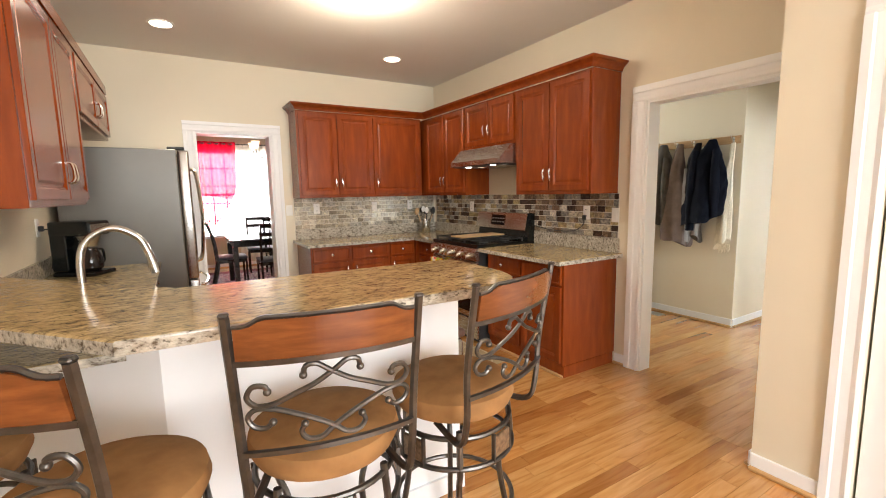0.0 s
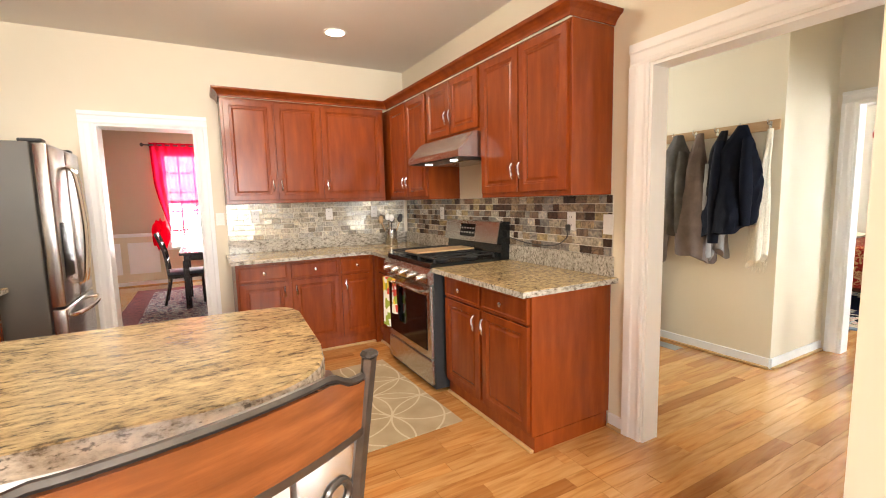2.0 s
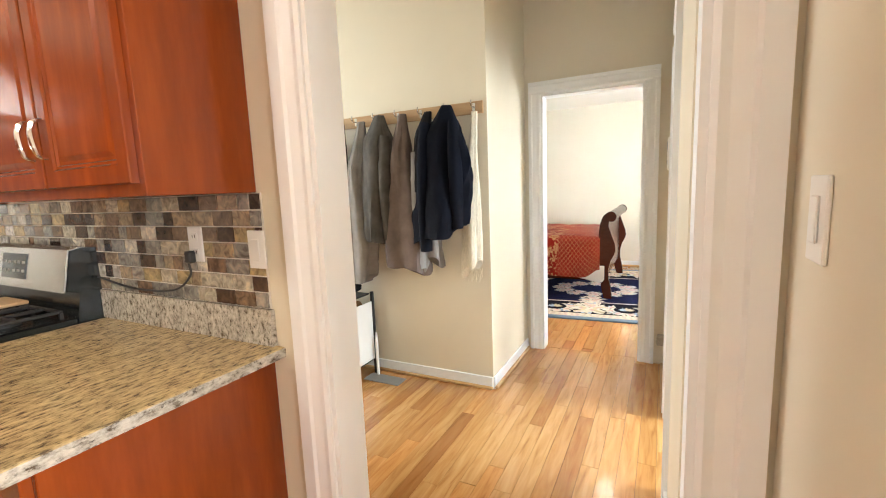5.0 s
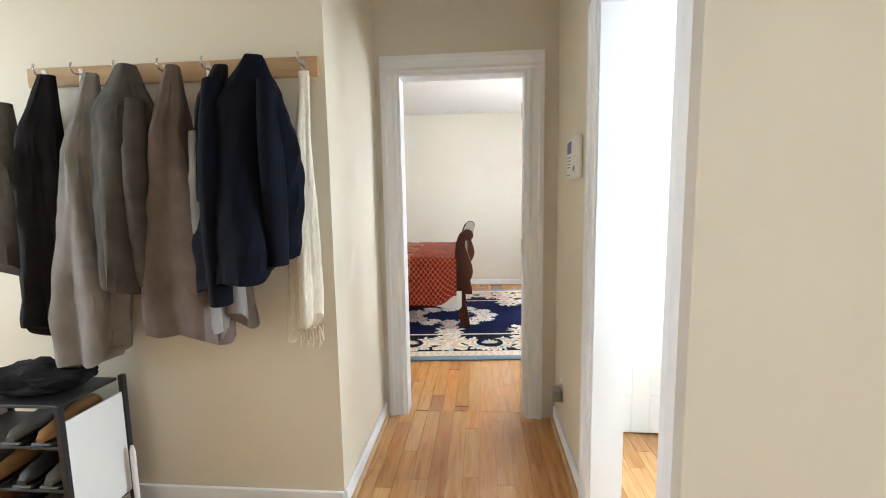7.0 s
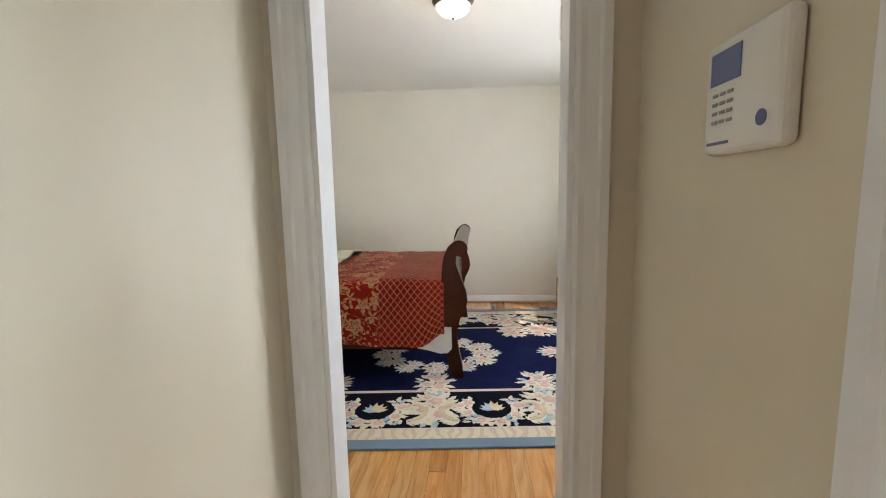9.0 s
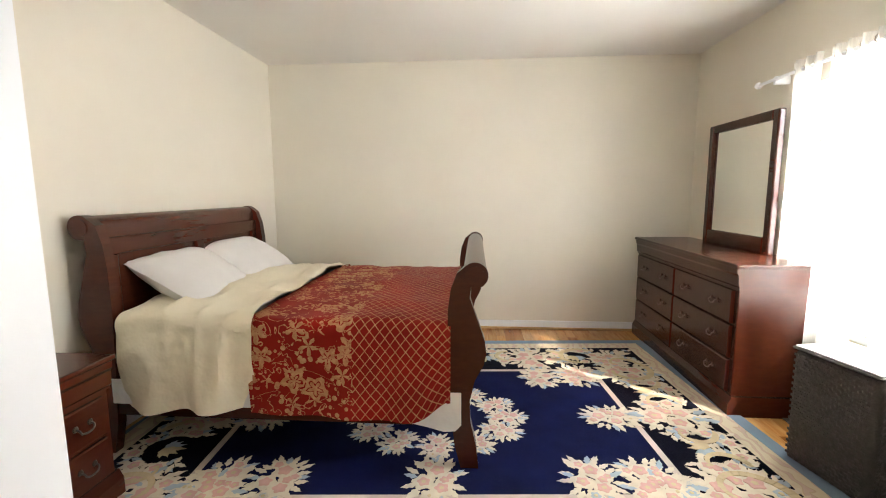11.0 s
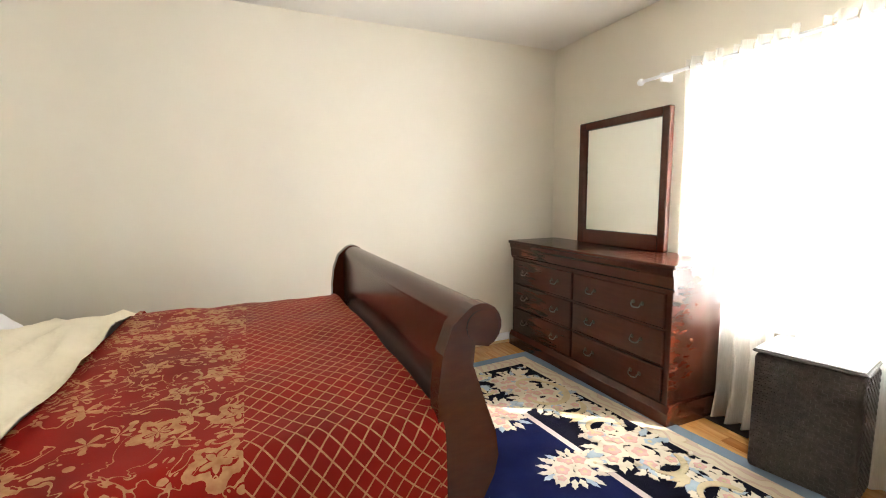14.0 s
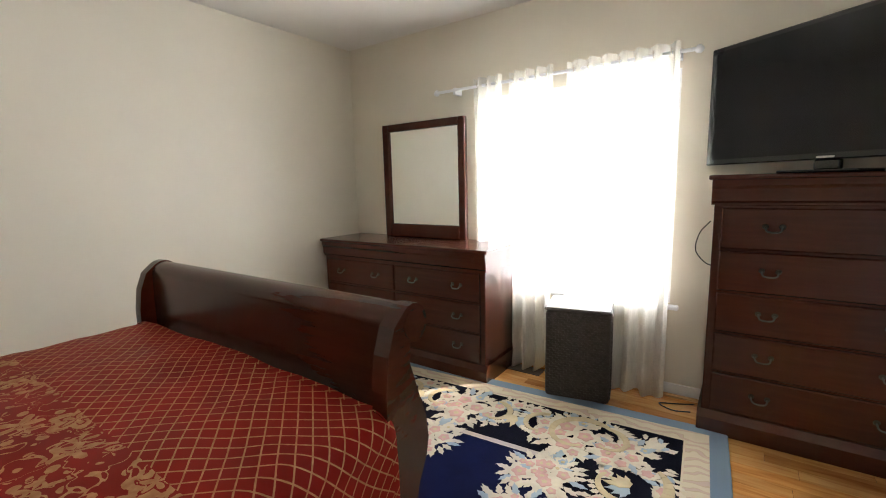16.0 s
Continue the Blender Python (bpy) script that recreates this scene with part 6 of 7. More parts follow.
for z_, ys in ((0.112, (-0.18, -0.07, 0.05, 0.17)), (0.292, (-0.18, -0.07, 0.06, 0.17)), (0.462, (-0.17, -0.05))):
    for i, y_ in enumerate(ys):
        shoe(5.25, 3.60 + y_, z_ + 0.0005, 180, ("blackmatt", "suede", "greycoat")[(i + int(z_ * 10)) % 3], ("black", "brown", "grey")[(i + int(z_ * 10)) % 3] + " low shoe on the rack")
bagm = thing("folded_bag", 5.25, 3.55, 0.6225, 0, "crumpled black cloth bag on top of the shoe rack", "bag")
bm = bmesh.new()
bmesh.ops.create_icosphere(bm, subdivisions=4, radius=1)
for v in bm.verts:
    q = noise.noise(v.co * 2.2) * 0.25 + noise.noise(v.co * 5) * 0.1
    v.co = Vector((v.co.x * 0.12, v.co.y * 0.20, max(0, 0.05 + v.co.z * 0.055))) * (1 + q)
    v.co.z = max(0, v.co.z)
part("cloth", bm, "blackcoat", bagm, "", True)
um = thing("white_umbrella", 5.36, 3.29, 0, 0, "slim white folded rod leaning by the shoe rack", "rod")
part("shaft", lathe(bmesh.new(), [(0.009, 0.0), (0.011, 0.02), (0.011, 0.30), (0.006, 0.33)], seg=12), "plastic", um, "", True)
v1 = thing("floor_register", 5.31, 3.20, 0, 90, "grey metal floor register by the coat wall", "vent")
part("grille", bx(-0.15, -0.06, 0.0005, 0.15, 0.06, 0.006, 0.002), "ventgrey", v1)

# thermostat panel and plates
th = thing("alarm_keypad", 5.80, HS, 1.515, flip_rz("n"), "white alarm keypad with blue display on the wall", "keypad")
part("case", bx(-0.105, -0.030, -0.095, 0.105, -0.0005, 0.095, 0.014, seg=4), "plastic", th)
part("display", bx(-0.082, -0.0315, 0.022, 0.005, -0.0303, 0.075, 0.001), "bluelcd", th, "blue display")
for i in range(4):
    for j in range(3):
        part("key", bx(-0.072 + j * 0.022, -0.0325, 0.002 - i * 0.015, -0.056 + j * 0.022, -0.0303, 0.008 - i * 0.015, 0.001), "ventgrey", th)
part("badge", lathe(bmesh.new(), [(0.012, 0), (0.012, 0.0015)], seg=16), "bluelcd", th)
o = [c for c in th.children if c.name.startswith("badge")][0]
o.matrix_local = Matrix.Translation((0.062, -0.0303, -0.050)) @ Matrix.Rotation(PI / 2, 4, "X")
part("stripe", bx(-0.085, -0.0312, -0.078, -0.02, -0.0303, -0.073), "bluelcd", th)
wall_plate(6.09, HS, 0.28, "n", "outlet")
wall_plate(3.59, 1.225, 1.302, "n", "switch", 0.075, 0.12)
nt = thing("night_light", 6.06, HS + 0.011, 0.27, flip_rz("n"), "small grey plug-in device in the low outlet", "device")
part("case", bx(-0.03, -0.05, -0.035, 0.03, 0.0, 0.035, 0.008), "ventgrey", nt)

# hanging tag on the jog wall
tg = thing("hanging_tag", 3.29, 1.246, 1.56, -130, "yellow tag hanging on a dark strap from a wall hook", "tag")
part("strap", bx(-0.005, -0.010, 0.034, 0.005, -0.006, 0.105, 0.001), simple("maroon_strap", (0.10, 0.02, 0.015), 0.6), tg, "dark maroon strap")
part("charm_plate", bx(-0.021, -0.009, -0.068, 0.021, -0.005, -0.0305, 0.002), "iron", tg)
part("card", bx(-0.022, -0.010, -0.03, 0.022, -0.004, 0.034, 0.002), simple("yellow_card", (0.80, 0.62, 0.03), 0.5), tg)
part("charm", lathe(bmesh.new(), [(0.003, -0.062), (0.009, -0.057), (0.010, -0.046), (0.006, -0.034), (0.002, -0.0305)], 0.005, -0.0195, 12), simple("red_charm", (0.45, 0.04, 0.03), 0.4), tg, "", True)
part("charm", lathe(bmesh.new(), [(0.002, -0.052), (0.006, -0.047), (0.005, -0.036), (0.002, -0.0305)], -0.0105, -0.016, 10), "plastic", tg, "", True)


def panel_door(nm, x, y, rz, w, h, label, swing_mat="trim", knob_side=1):
    r = tagged(new(nm), kind="structure")
    r.matrix_world = pose(x, y, 0.008, 0, 0, rz)
    bm = bmesh.new()
    box(bm, 0, 0.006, 0, w, 0.029, h)
    b_ = part("leaf", bm, swing_mat, r)
    rows = [(0.0, 0.22), (0.98, 0.12), (h - 0.12, 0.12)]
    xs = [(0, 0.11), (w / 2 - 0.05, 0.10), (w - 0.11, 0.11)]
    for side in (0, 1):
        ya, yb2 = (0.0, 0.0058) if side == 0 else (0.0292, 0.035)
        for xa, ww in xs:
            part("stile", bx(xa, ya, 0, xa + ww, yb2, h, 0.002), swing_mat, r)
        for za, hh in ((0, 0.22), (0.96, 0.14), (h - 0.46, 0.10), (h - 0.11, 0.11)):
            for xa, xb in ((0.1105, w / 2 - 0.0505), (w / 2 + 0.0505, w - 0.1105)):
                part("rail", bx(xa, ya, za, xb, yb2, za + hh, 0.002), swing_mat, r)
    for s in (-1, 1):
        bm = lathe(bmesh.new(), [(0.026, 0), (0.026, 0.006), (0.010, 0.012), (0.010, 0.035), (0.026, 0.045), (0.028, 0.058), (0.016, 0.068)], seg=18)
        for v in bm.verts:
            v.co = Vector((w - 0.06 + v.co.x if knob_side > 0 else 0.06 + v.co.x, (-v.co.z if s < 0 else 0.035 + v.co.z), 0.95 + v.co.y))
        part("door_knob", bm, "chrome", r, "", True)
    return r


panel_door("door_bath", 6.150, 1.225, -90, 0.60, 2.02, "")
casing("casing_bath_closet", "y", 6.19, 0.61, 1.24, 2.035, -1, 0.08)
tr = thing("towel_ring", 6.18, 0.30, 1.50, -90, "chrome towel ring on the bathroom wall", "towel ring")
part("ring", tb([(0.07 * math.cos(2 * PI * i / 24), -0.035, -0.07 + 0.07 * math.sin(2 * PI * i / 24)) for i in range(24)], 0.005, closed=True), "iron", tr, "", True)
part("boss", bx(-0.015, -0.04, -0.015, 0.015, 0.0, 0.015, 0.004), "iron", tr)
panel_door("door_closet", 3.185, 0.84, -90, 0.83, 2.03, "", knob_side=1)
panel_door("door_bedroom", BI + 0.03, 1.52, -90, 0.72, 2.03, "")
for z_ in (0.25, 1.05, 1.85):
    hg = part("door_hinge", tb([(0, 0, -0.045), (0, 0, 0.045)], 0.007), "chrome", kind="structure")
    hg.location = (BI - 0.008, 1.560, z_)
    hg = part("door_hinge", tb([(0, 0, -0.045), (0, 0, 0.045)], 0.007), "chrome", kind="structure")
    hg.location = (3.146, 0.862, z_)

# bathroom
bv = thing("bath_vanity", 6.185, 0.40, 0, -90, "pale wooden bathroom vanity with white top", "vanity")
part("body", bx(0, -0.42, 0.0, 0.9, 0, 0.80, 0.004), wood("pale_maple", (0.60, 0.44, 0.24), (0.70, 0.54, 0.32), (0.76, 0.61, 0.39), 0.4, (5, 5, 0.8)), bv)
part("top", bx(-0.01, -0.46, 0.8005, 0.91, 0, 0.835, 0.006), "plastic", bv)
part("door", nested(bmesh.new(), 0.03, 0.44, 0.08, 0.76, -0.44, DOOR, 0.0195), "board", bv)
part("door", nested(bmesh.new(), 0.46, 0.87, 0.08, 0.76, -0.44, DOOR, 0.0195), "board", bv)

# ---------- kitchen, small things ----------
for cx, cy, nm in ((0.79, 4.495, "can"), (2.775, 4.495, "can")):
    r = thing("recessed_light", cx, cy, KC, 0, "round white recessed ceiling light, lit", "recessed light", "recessed kitchen lights")
    part("trim_ring", lathe(bmesh.new(), [(0.075, -0.0005), (0.095, -0.0005), (0.093, -0.006), (0.076, -0.007)], seg=32), "plastic", r, "", True)
    part("lens", lathe(bmesh.new(), [(0.0755, -0.0075), (0.070, -0.0095), (0.01, -0.0100)], seg=32), "canlit", r, "lit lens", True)
r = thing("ceiling_light", 1.97, 3.20, KC, 0, "round frosted glass flush ceiling light, lit", "ceiling light")
part("rim", lathe(bmesh.new(), [(0.02, -0.0005), (0.17, -0.0005), (0.17, -0.02), (0.15, -0.03)], seg=36), "chrome", r, "", True)
part("shade", lathe(bmesh.new(), [(0.150, -0.0302), (0.148, -0.06), (0.12, -0.09), (0.06, -0.105), (0.005, -0.108)], seg=36), "lampglass", r, "lit frosted bowl", True)

# faucet and sink
fa = thing("kitchen_faucet", 0.45, 2.42, CT, 0, "brushed steel gooseneck pull-down kitchen faucet", "faucet")
part("base", lathe(bmesh.new(), [(0.030, 0), (0.030, 0.008), (0.022, 0.014), (0.019, 0.10)], seg=20), "steel", fa, "", True)
P = smooth_path([(0, 0, 0.09), (0, 0, 0.26), (0.03, 0, 0.345), (0.11, 0, 0.385), (0.19, 0, 0.345), (0.225, 0, 0.27)], 8)
part("spout", tube(bmesh.new(), P, 0.0135, 14), "steel", fa, "", True)
part("spray_head", tb([(0.222, 0, 0.275), (0.232, 0, 0.235), (0.240, 0, 0.195)], [0.0155, 0.018, 0.019], seg=14), "steel", fa, "", True)
part("lever", tb([(0.0, -0.018, 0.06), (0.02, -0.045, 0.07), (0.075, -0.055, 0.085)], [0.008, 0.007, 0.006]), "steel", fa, "", True)
sk = thing("sink", 0.85, 2.40, CT, 0, "stainless steel sink set in the counter", "sink")
part("rim", tb([(-0.28, -0.17, 0.002), (0.28, -0.17, 0.002), (0.28, 0.17, 0.002), (-0.28, 0.17, 0.002)], 0.006, closed=True), "steel", sk)
part("bowl", bx(-0.27, -0.16, 0.0005, 0.27, 0.16, 0.0035), "fridge_side", sk)

# coffee maker
cm = thing("coffee_maker", 0.22, 3.98, CT, 60, "black and steel drip coffee maker with glass jug", "coffee maker")
part("foot", bx(-0.10, -0.14, 0, 0.10, 0.13, 0.03, 0.01, seg=2), "black", cm)
part("column", bx(-0.095, 0.03, 0.0305, 0.095, 0.13, 0.30, 0.012, seg=2), "black", cm)
part("head", bx(-0.10, -0.13, 0.265, 0.10, 0.13, 0.36, 0.016, seg=2), "black", cm)
part("funnel", lathe(bmesh.new(), [(0.045, 0.19), (0.075, 0.264)], 0, -0.05, 24), "steel", cm, "", True)
jg = part("jug", lathe(bmesh.new(), [(0.05, 0.032), (0.068, 0.05), (0.070, 0.10), (0.055, 0.145), (0.046, 0.165), (0.046, 0.18)], 0, -0.05, 24), "clear", cm, "dark glass jug", True)
part("jug_handle", tb(smooth_path([(0.05, -0.05, 0.16), (0.11, -0.05, 0.155), (0.115, -0.05, 0.08), (0.07, -0.05, 0.06)], 5), 0.008), "black", jg, "", True)
part("band", bx(-0.08, -0.133, 0.29, 0.08, -0.1305, 0.34), "steel", cm)
wc = thing("appliance_cable", 0.0, 4.0, 0, 0, "black cable from the outlet to the coffee maker", "cable")
part("cable", tb(smooth_path([(0.02, 0.02, 1.22), (0.07, 0.02, 1.20), (0.08, 0.01, 1.08), (0.05, 0.03, 0.96), (0.09, 0.10, 0.92)], 6), 0.004), "blackmatt", wc, "", True)
part("plug", bx(0.009, 0.0, 1.205, 0.035, 0.035, 1.24, 0.004), "blackmatt", wc)
wall_plate(0.0, 4.02, 1.228, "e", "outlet")
wall_plate(KE - 0.0105, 2.79, 1.215, "w", "outlet")
wall_plate(KE - 0.0105, 2.505, 1.205, "w", "switch")
wall_plate(KE - 0.0105, 4.47, 1.24, "w", "outlet")
wall_plate(2.86, KN - 0.0105, 1.25, "s", "outlet")
wall_plate(2.15, KN - 0.0105, 1.25, "s", "outlet")
wall_plate(1.848, KN, 1.24, "s", "switch")
wall_plate(3.35, KN - 0.0105, 1.26, "s", "outlet")
wall_plate(1.40, 1.8995, 0.83, "s", "outlet")
rc = thing("range_cable", KE, 2.8, 0, -90, "black power cable from the outlet along the backsplash", "cable")
part("plug", bx(-0.015, -0.045, 1.155, 0.015, -0.021, 1.195, 0.005), "blackmatt", rc)
part("cable", tb(smooth_path([(0, -0.04, 1.155), (-0.01, -0.035, 1.11), (-0.12, -0.03, 1.055), (-0.36, -0.028, 1.045), (-0.60, -0.028, 1.075)], 8), 0.004), "blackmatt", rc, "", True)

# utensil crock
uc = thing("utensil_crock", 3.46, 5.12, CT, 0, "brushed steel crock full of kitchen utensils", "utensil holder")
part("crock", lathe(bmesh.new(), [(0.062, 0), (0.064, 0.004), (0.064, 0.165), (0.060, 0.168), (0.058, 0.15), (0.058, 0.02)], seg=28), "steel", uc, "", True)
rnd_ = random.Random(3)
for i in range(9):
    a = i * 0.7
    tx, ty = 0.055 * math.cos(a * 2.1), 0.055 * math.sin(a * 2.1)
    ex, ey, ez = tx * 1.9, ty * 1.9, 0.24 + 0.05 * rnd_.random()
    o = part("utensil", tb([(tx * 0.3, ty * 0.3, 0.03), (ex, ey, ez)], 0.005), ("blackmatt", "steel", "board")[i % 3], uc, "", True)
    bm = bmesh.new()
    bmesh.ops.create_icosphere(bm, subdivisions=2, radius=1)
    for v in bm.verts:
        v.co = Vector((ex + v.co.x * 0.028, ey + v.co.y * 0.010, ez + 0.02 + v.co.z * 0.038))
    part("utensil_head", bm, ("blackmatt", "blackmatt", "board", "plastic")[i % 4], o, "", True)

# kitchen mat
m_, n_, l_, b_ = nodes_of("beige_leaf_mat")
tc_ = n_.new("ShaderNodeTexCoord")
acc_ = None
for k_, (ox, oy) in enumerate(((0, 0), (0.29, 0.17), (-0.29, 0.17), (0.0, 0.34), (0.29, -0.17), (-0.29, -0.17), (0, -0.34), (0.29, 0.51), (-0.29, 0.51), (0.29, -0.51), (-0.29, -0.51))):
    sb = n_.new("ShaderNodeVectorMath")
    sb.operation = "SUBTRACT"
    sb.inputs[1].default_value = (ox, oy, 0.01)
    l_.new(tc_.outputs["Object"], sb.inputs[0])
    ln = n_.new("ShaderNodeVectorMath")
    ln.operation = "LENGTH"
    l_.new(sb.outputs[0], ln.inputs[0])
    t_ = mathn(n_, l_, "LESS_THAN", mathn(n_, l_, "ABSOLUTE", mathn(n_, l_, "SUBTRACT", ln.outputs["Value"], 0.335)), 0.006)
    acc_ = t_ if acc_ is None else mathn(n_, l_, "MAXIMUM", acc_, t_)
nz_ = noise_node(n_, l_, 5, 3)
base_ = ramp(n_, l_, nz_.outputs[0], [(0.3, (0.34, 0.26, 0.15)), (0.7, (0.44, 0.35, 0.22))])
l_.new(mixc(n_, l_, mathn(n_, l_, "MULTIPLY", acc_, 0.7), base_.outputs[0], (0.62, 0.54, 0.38)), b_.inputs["Base Color"])
b_.inputs["Roughness"].default_value = 0.9
bump(n_, l_, noise_node(n_, l_, 300, 2).outputs[0], 0.4, 0.002, b_)
M["mat"] = m_
km = thing("kitchen_mat", 2.65, 3.60, 0.0005, 2, "beige kitchen mat with pale leaf pattern in front of the range", "rug")
part("mat", bx(-0.35, -0.63, 0, 0.35, 0.63, 0.008, 0.003), "mat", km)
v2 = thing("floor_register", 2.98, 4.90, 0, 0, "dark bronze floor register by the cabinets", "vent")
part("frame", bx(-0.16, -0.055, 0.0005, 0.16, 0.055, 0.005, 0.002), "vent", v2)
for i in range(9):
    part("slat", bx(-0.145, -0.045 + i * 0.0105, 0.0052, 0.145, -0.040 + i * 0.0105, 0.008), "blackmatt", v2)

# trash can
tc2 = thing("trash_can", 2.02, 2.50, 0, 0, "brushed steel trash can with a dark brown lid, closed", "trash can")
part("body", bx(-0.135, -0.20, 0.01, 0.135, 0.20, 0.57, 0.04, seg=4), "steel", tc2, "", True)
part("lid", bx(-0.14, -0.205, 0.5705, 0.14, 0.205, 0.625, 0.024, seg=4), simple("brown_lid", (0.10, 0.055, 0.042), 0.3), tc2, "", True)
part("base_ring", bx(-0.13, -0.195, 0.0, 0.13, 0.195, 0.0095), "blackmatt", tc2)

# vase on the wall cabinets
vs = thing("vase", 0.16, 3.35, UT + 0.001, 0, "cream and black patterned pottery vase on top of the cabinets", "vase")
m_, n_, l_, b_ = nodes_of("patterned_glaze")
w_ = noise_node(n_, l_, 30, 3)
l_.new(ramp(n_, l_, w_.outputs[0], [(0.45, (0.55, 0.45, 0.30)), (0.5, (0.08, 0.05, 0.04)), (0.55, (0.62, 0.54, 0.38))], "CONSTANT").outputs[0], b_.inputs["Base Color"])
b_.inputs["Roughness"].default_value = 0.3
M["glaze"] = m_
part("body", lathe(bmesh.new(), [(0.06, 0), (0.10, 0.03), (0.125, 0.10), (0.11, 0.17), (0.07, 0.22), (0.075, 0.25), (0.068, 0.25), (0.06, 0.22)], seg=32), "glaze", vs, "", True)

# dark floor mat by the refrigerator
dm = thing("floor_mat", 1.62, 4.98, 0.0005, 0, "black ribbed mat on the floor by the doorway", "mat")
part("mat", bx(-0.25, -0.10, 0, 0.25, 0.22, 0.01, 0.003), "blackmatt", dm)

# backsplash mosaic


def tile_mat(name, stops):
    m, n, l, b = nodes_of(name)
    oi = n.new("ShaderNodeObjectInfo")
    r1 = ramp(n, l, oi.outputs["Random"], stops, "CONSTANT")
    tc = n.new("ShaderNodeTexCoord")
    ad = n.new("ShaderNodeVectorMath")
    ad.operation = "ADD"
    cb2 = n.new("ShaderNodeCombineXYZ")
    mu = mathn(n, l, "MULTIPLY", oi.outputs["Random"], 97.0)
    l.new(mu, cb2.inputs[0])
    l.new(mu, cb2.inputs[1])
    l.new(tc.outputs["Object"], ad.inputs[0])
    l.new(cb2.outputs[0], ad.inputs[1])
    nz = n.new("ShaderNodeTexNoise")
    nz.inputs["Scale"].default_value, nz.inputs["Distortion"].default_value, nz.inputs["Detail"].default_value = 26, 1.6, 3
    l.new(ad.outputs[0], nz.inputs["Vector"])
    k = ramp(n, l, nz.outputs[0], [(0.3, (0.45, 0.42, 0.40)), (0.55, (1, 1, 1)), (0.72, (1.5, 1.4, 1.2))])
    l.new(mixc(n, l, 1.0, r1.outputs[0], k.outputs[0], "MULTIPLY"), b.inputs["Base Color"])
    b.inputs["Roughness"].default_value, b.inputs["Metallic"].default_value = 0.14, 0.25
    bump(n, l, nz.outputs[0], 0.15, 0.003, b)
    return m


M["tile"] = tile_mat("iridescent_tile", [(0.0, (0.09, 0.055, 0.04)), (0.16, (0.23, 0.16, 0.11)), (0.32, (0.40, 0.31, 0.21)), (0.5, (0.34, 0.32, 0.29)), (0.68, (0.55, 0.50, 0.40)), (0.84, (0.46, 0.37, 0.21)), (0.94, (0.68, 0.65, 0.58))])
# The north wall's tiles draw from a paler range than the east wall's.
M["pearl"] = tile_mat("pale_tile", [(0.0, (0.30, 0.26, 0.20)), (0.12, (0.46, 0.42, 0.34)), (0.4, (0.58, 0.54, 0.44)), (0.7, (0.50, 0.49, 0.44)), (0.88, (0.70, 0.67, 0.58))])
M["grout"] = simple("pale_grout", (0.66, 0.62, 0.55), 0.85)
_tiles = {}


def tile(w, h, root, mw, mat):
    k = (round(w, 3), round(h, 3), mat)
    if k not in _tiles:
        bm = bx(-k[0] / 2, -0.007, -k[1] / 2, k[0] / 2, 0.0, k[1] / 2, 0.0012)
        me = bpy.data.meshes.new("tile")
        bm.to_mesh(me)
        bm.free()
        me.materials.append(M[mat])
        _tiles[k] = me
    o = new("tile", _tiles[k])
    o.parent = root
    o.matrix_local = mw


def mosaic(x, y, rz, L, z0, z1, seed, mat, label):
    root = thing("mosaic_backsplash", x, y, 0, rz, label, "backsplash")
    part("grout_bed", bx(0, -0.005, z0, L, -0.0005, z1), "grout", root)
    rnd = random.Random(seed)
    rows = int(round((z1 - z0) / 0.0505))
    rh = (z1 - z0) / rows
    for r in range(rows):
        a = 0.002 - (rnd.uniform(0.0, 0.05) if r % 2 else 0)
        while a < L - 0.01:
            w = rnd.choice((0.052, 0.078, 0.092, 0.092, 0.104))
            xa, xb = max(a, 0.002), min(a + w, L - 0.002)
            a += w
            if xb - xa < 0.012:
                continue
            g = 0.004
            tile(round((xb - xa - g) / 0.004) * 0.004, rh - g, root, Matrix.Translation(((xa + xb) / 2, -0.003, z0 + (r + 0.5) * rh)) @ Matrix.Rotation(rnd.uniform(-0.02, 0.02), 4, "X"), mat)


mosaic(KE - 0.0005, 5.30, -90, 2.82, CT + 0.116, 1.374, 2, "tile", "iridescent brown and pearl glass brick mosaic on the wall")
mosaic(1.90, KN - 0.0005, 0, 1.81, CT + 0.116, 1.374, 4, "pearl", "pale glass brick mosaic above the corner counter")

# ---------- dining room ----------
m_, n_, l_, b_ = nodes_of("persian_rug")
v_ = noise_node(n_, l_, 13, 5, 0.7)
l_.new(ramp(n_, l_, v_.outputs[0], [(0.30, (0.02, 0.03, 0.06)), (0.44, (0.16, 0.03, 0.035)), (0.49, (0.46, 0.42, 0.38)), (0.53, (0.04, 0.05, 0.09)), (0.58, (0.36, 0.30, 0.26)), (0.62, (0.10, 0.02, 0.025))], "CONSTANT").outputs[0], b_.inputs["Base Color"])
b_.inputs["Roughness"].default_value = 0.95
M["persian"] = m_
M["redborder"] = simple("dark_red_border", (0.13, 0.035, 0.035), 0.95, vary=0.7, scale=45)
pr = thing("dining_rug", 1.95, 7.9, 0.0005, 0, "patterned red and blue rug under the dining table", "rug")
part("field", bx(-1.0, -1.15, 0, 1.0, 1.15, 0.011, 0.003), "persian", pr)
for a_ in ((-1.25, -1.40, 1.25, -1.151), (-1.25, 1.151, 1.25, 1.40), (-1.25, -1.1505, -1.001, 1.1505), (1.001, -1.1505, 1.25, 1.1505)):
    part("border", bx(a_[0], a_[1], 0, a_[2], a_[3], 0.011, 0.003), "redborder", pr)
dt = thing("dining_table", 2.15, 7.85, 0.0115, 0, "black square-legged dining table", "table")
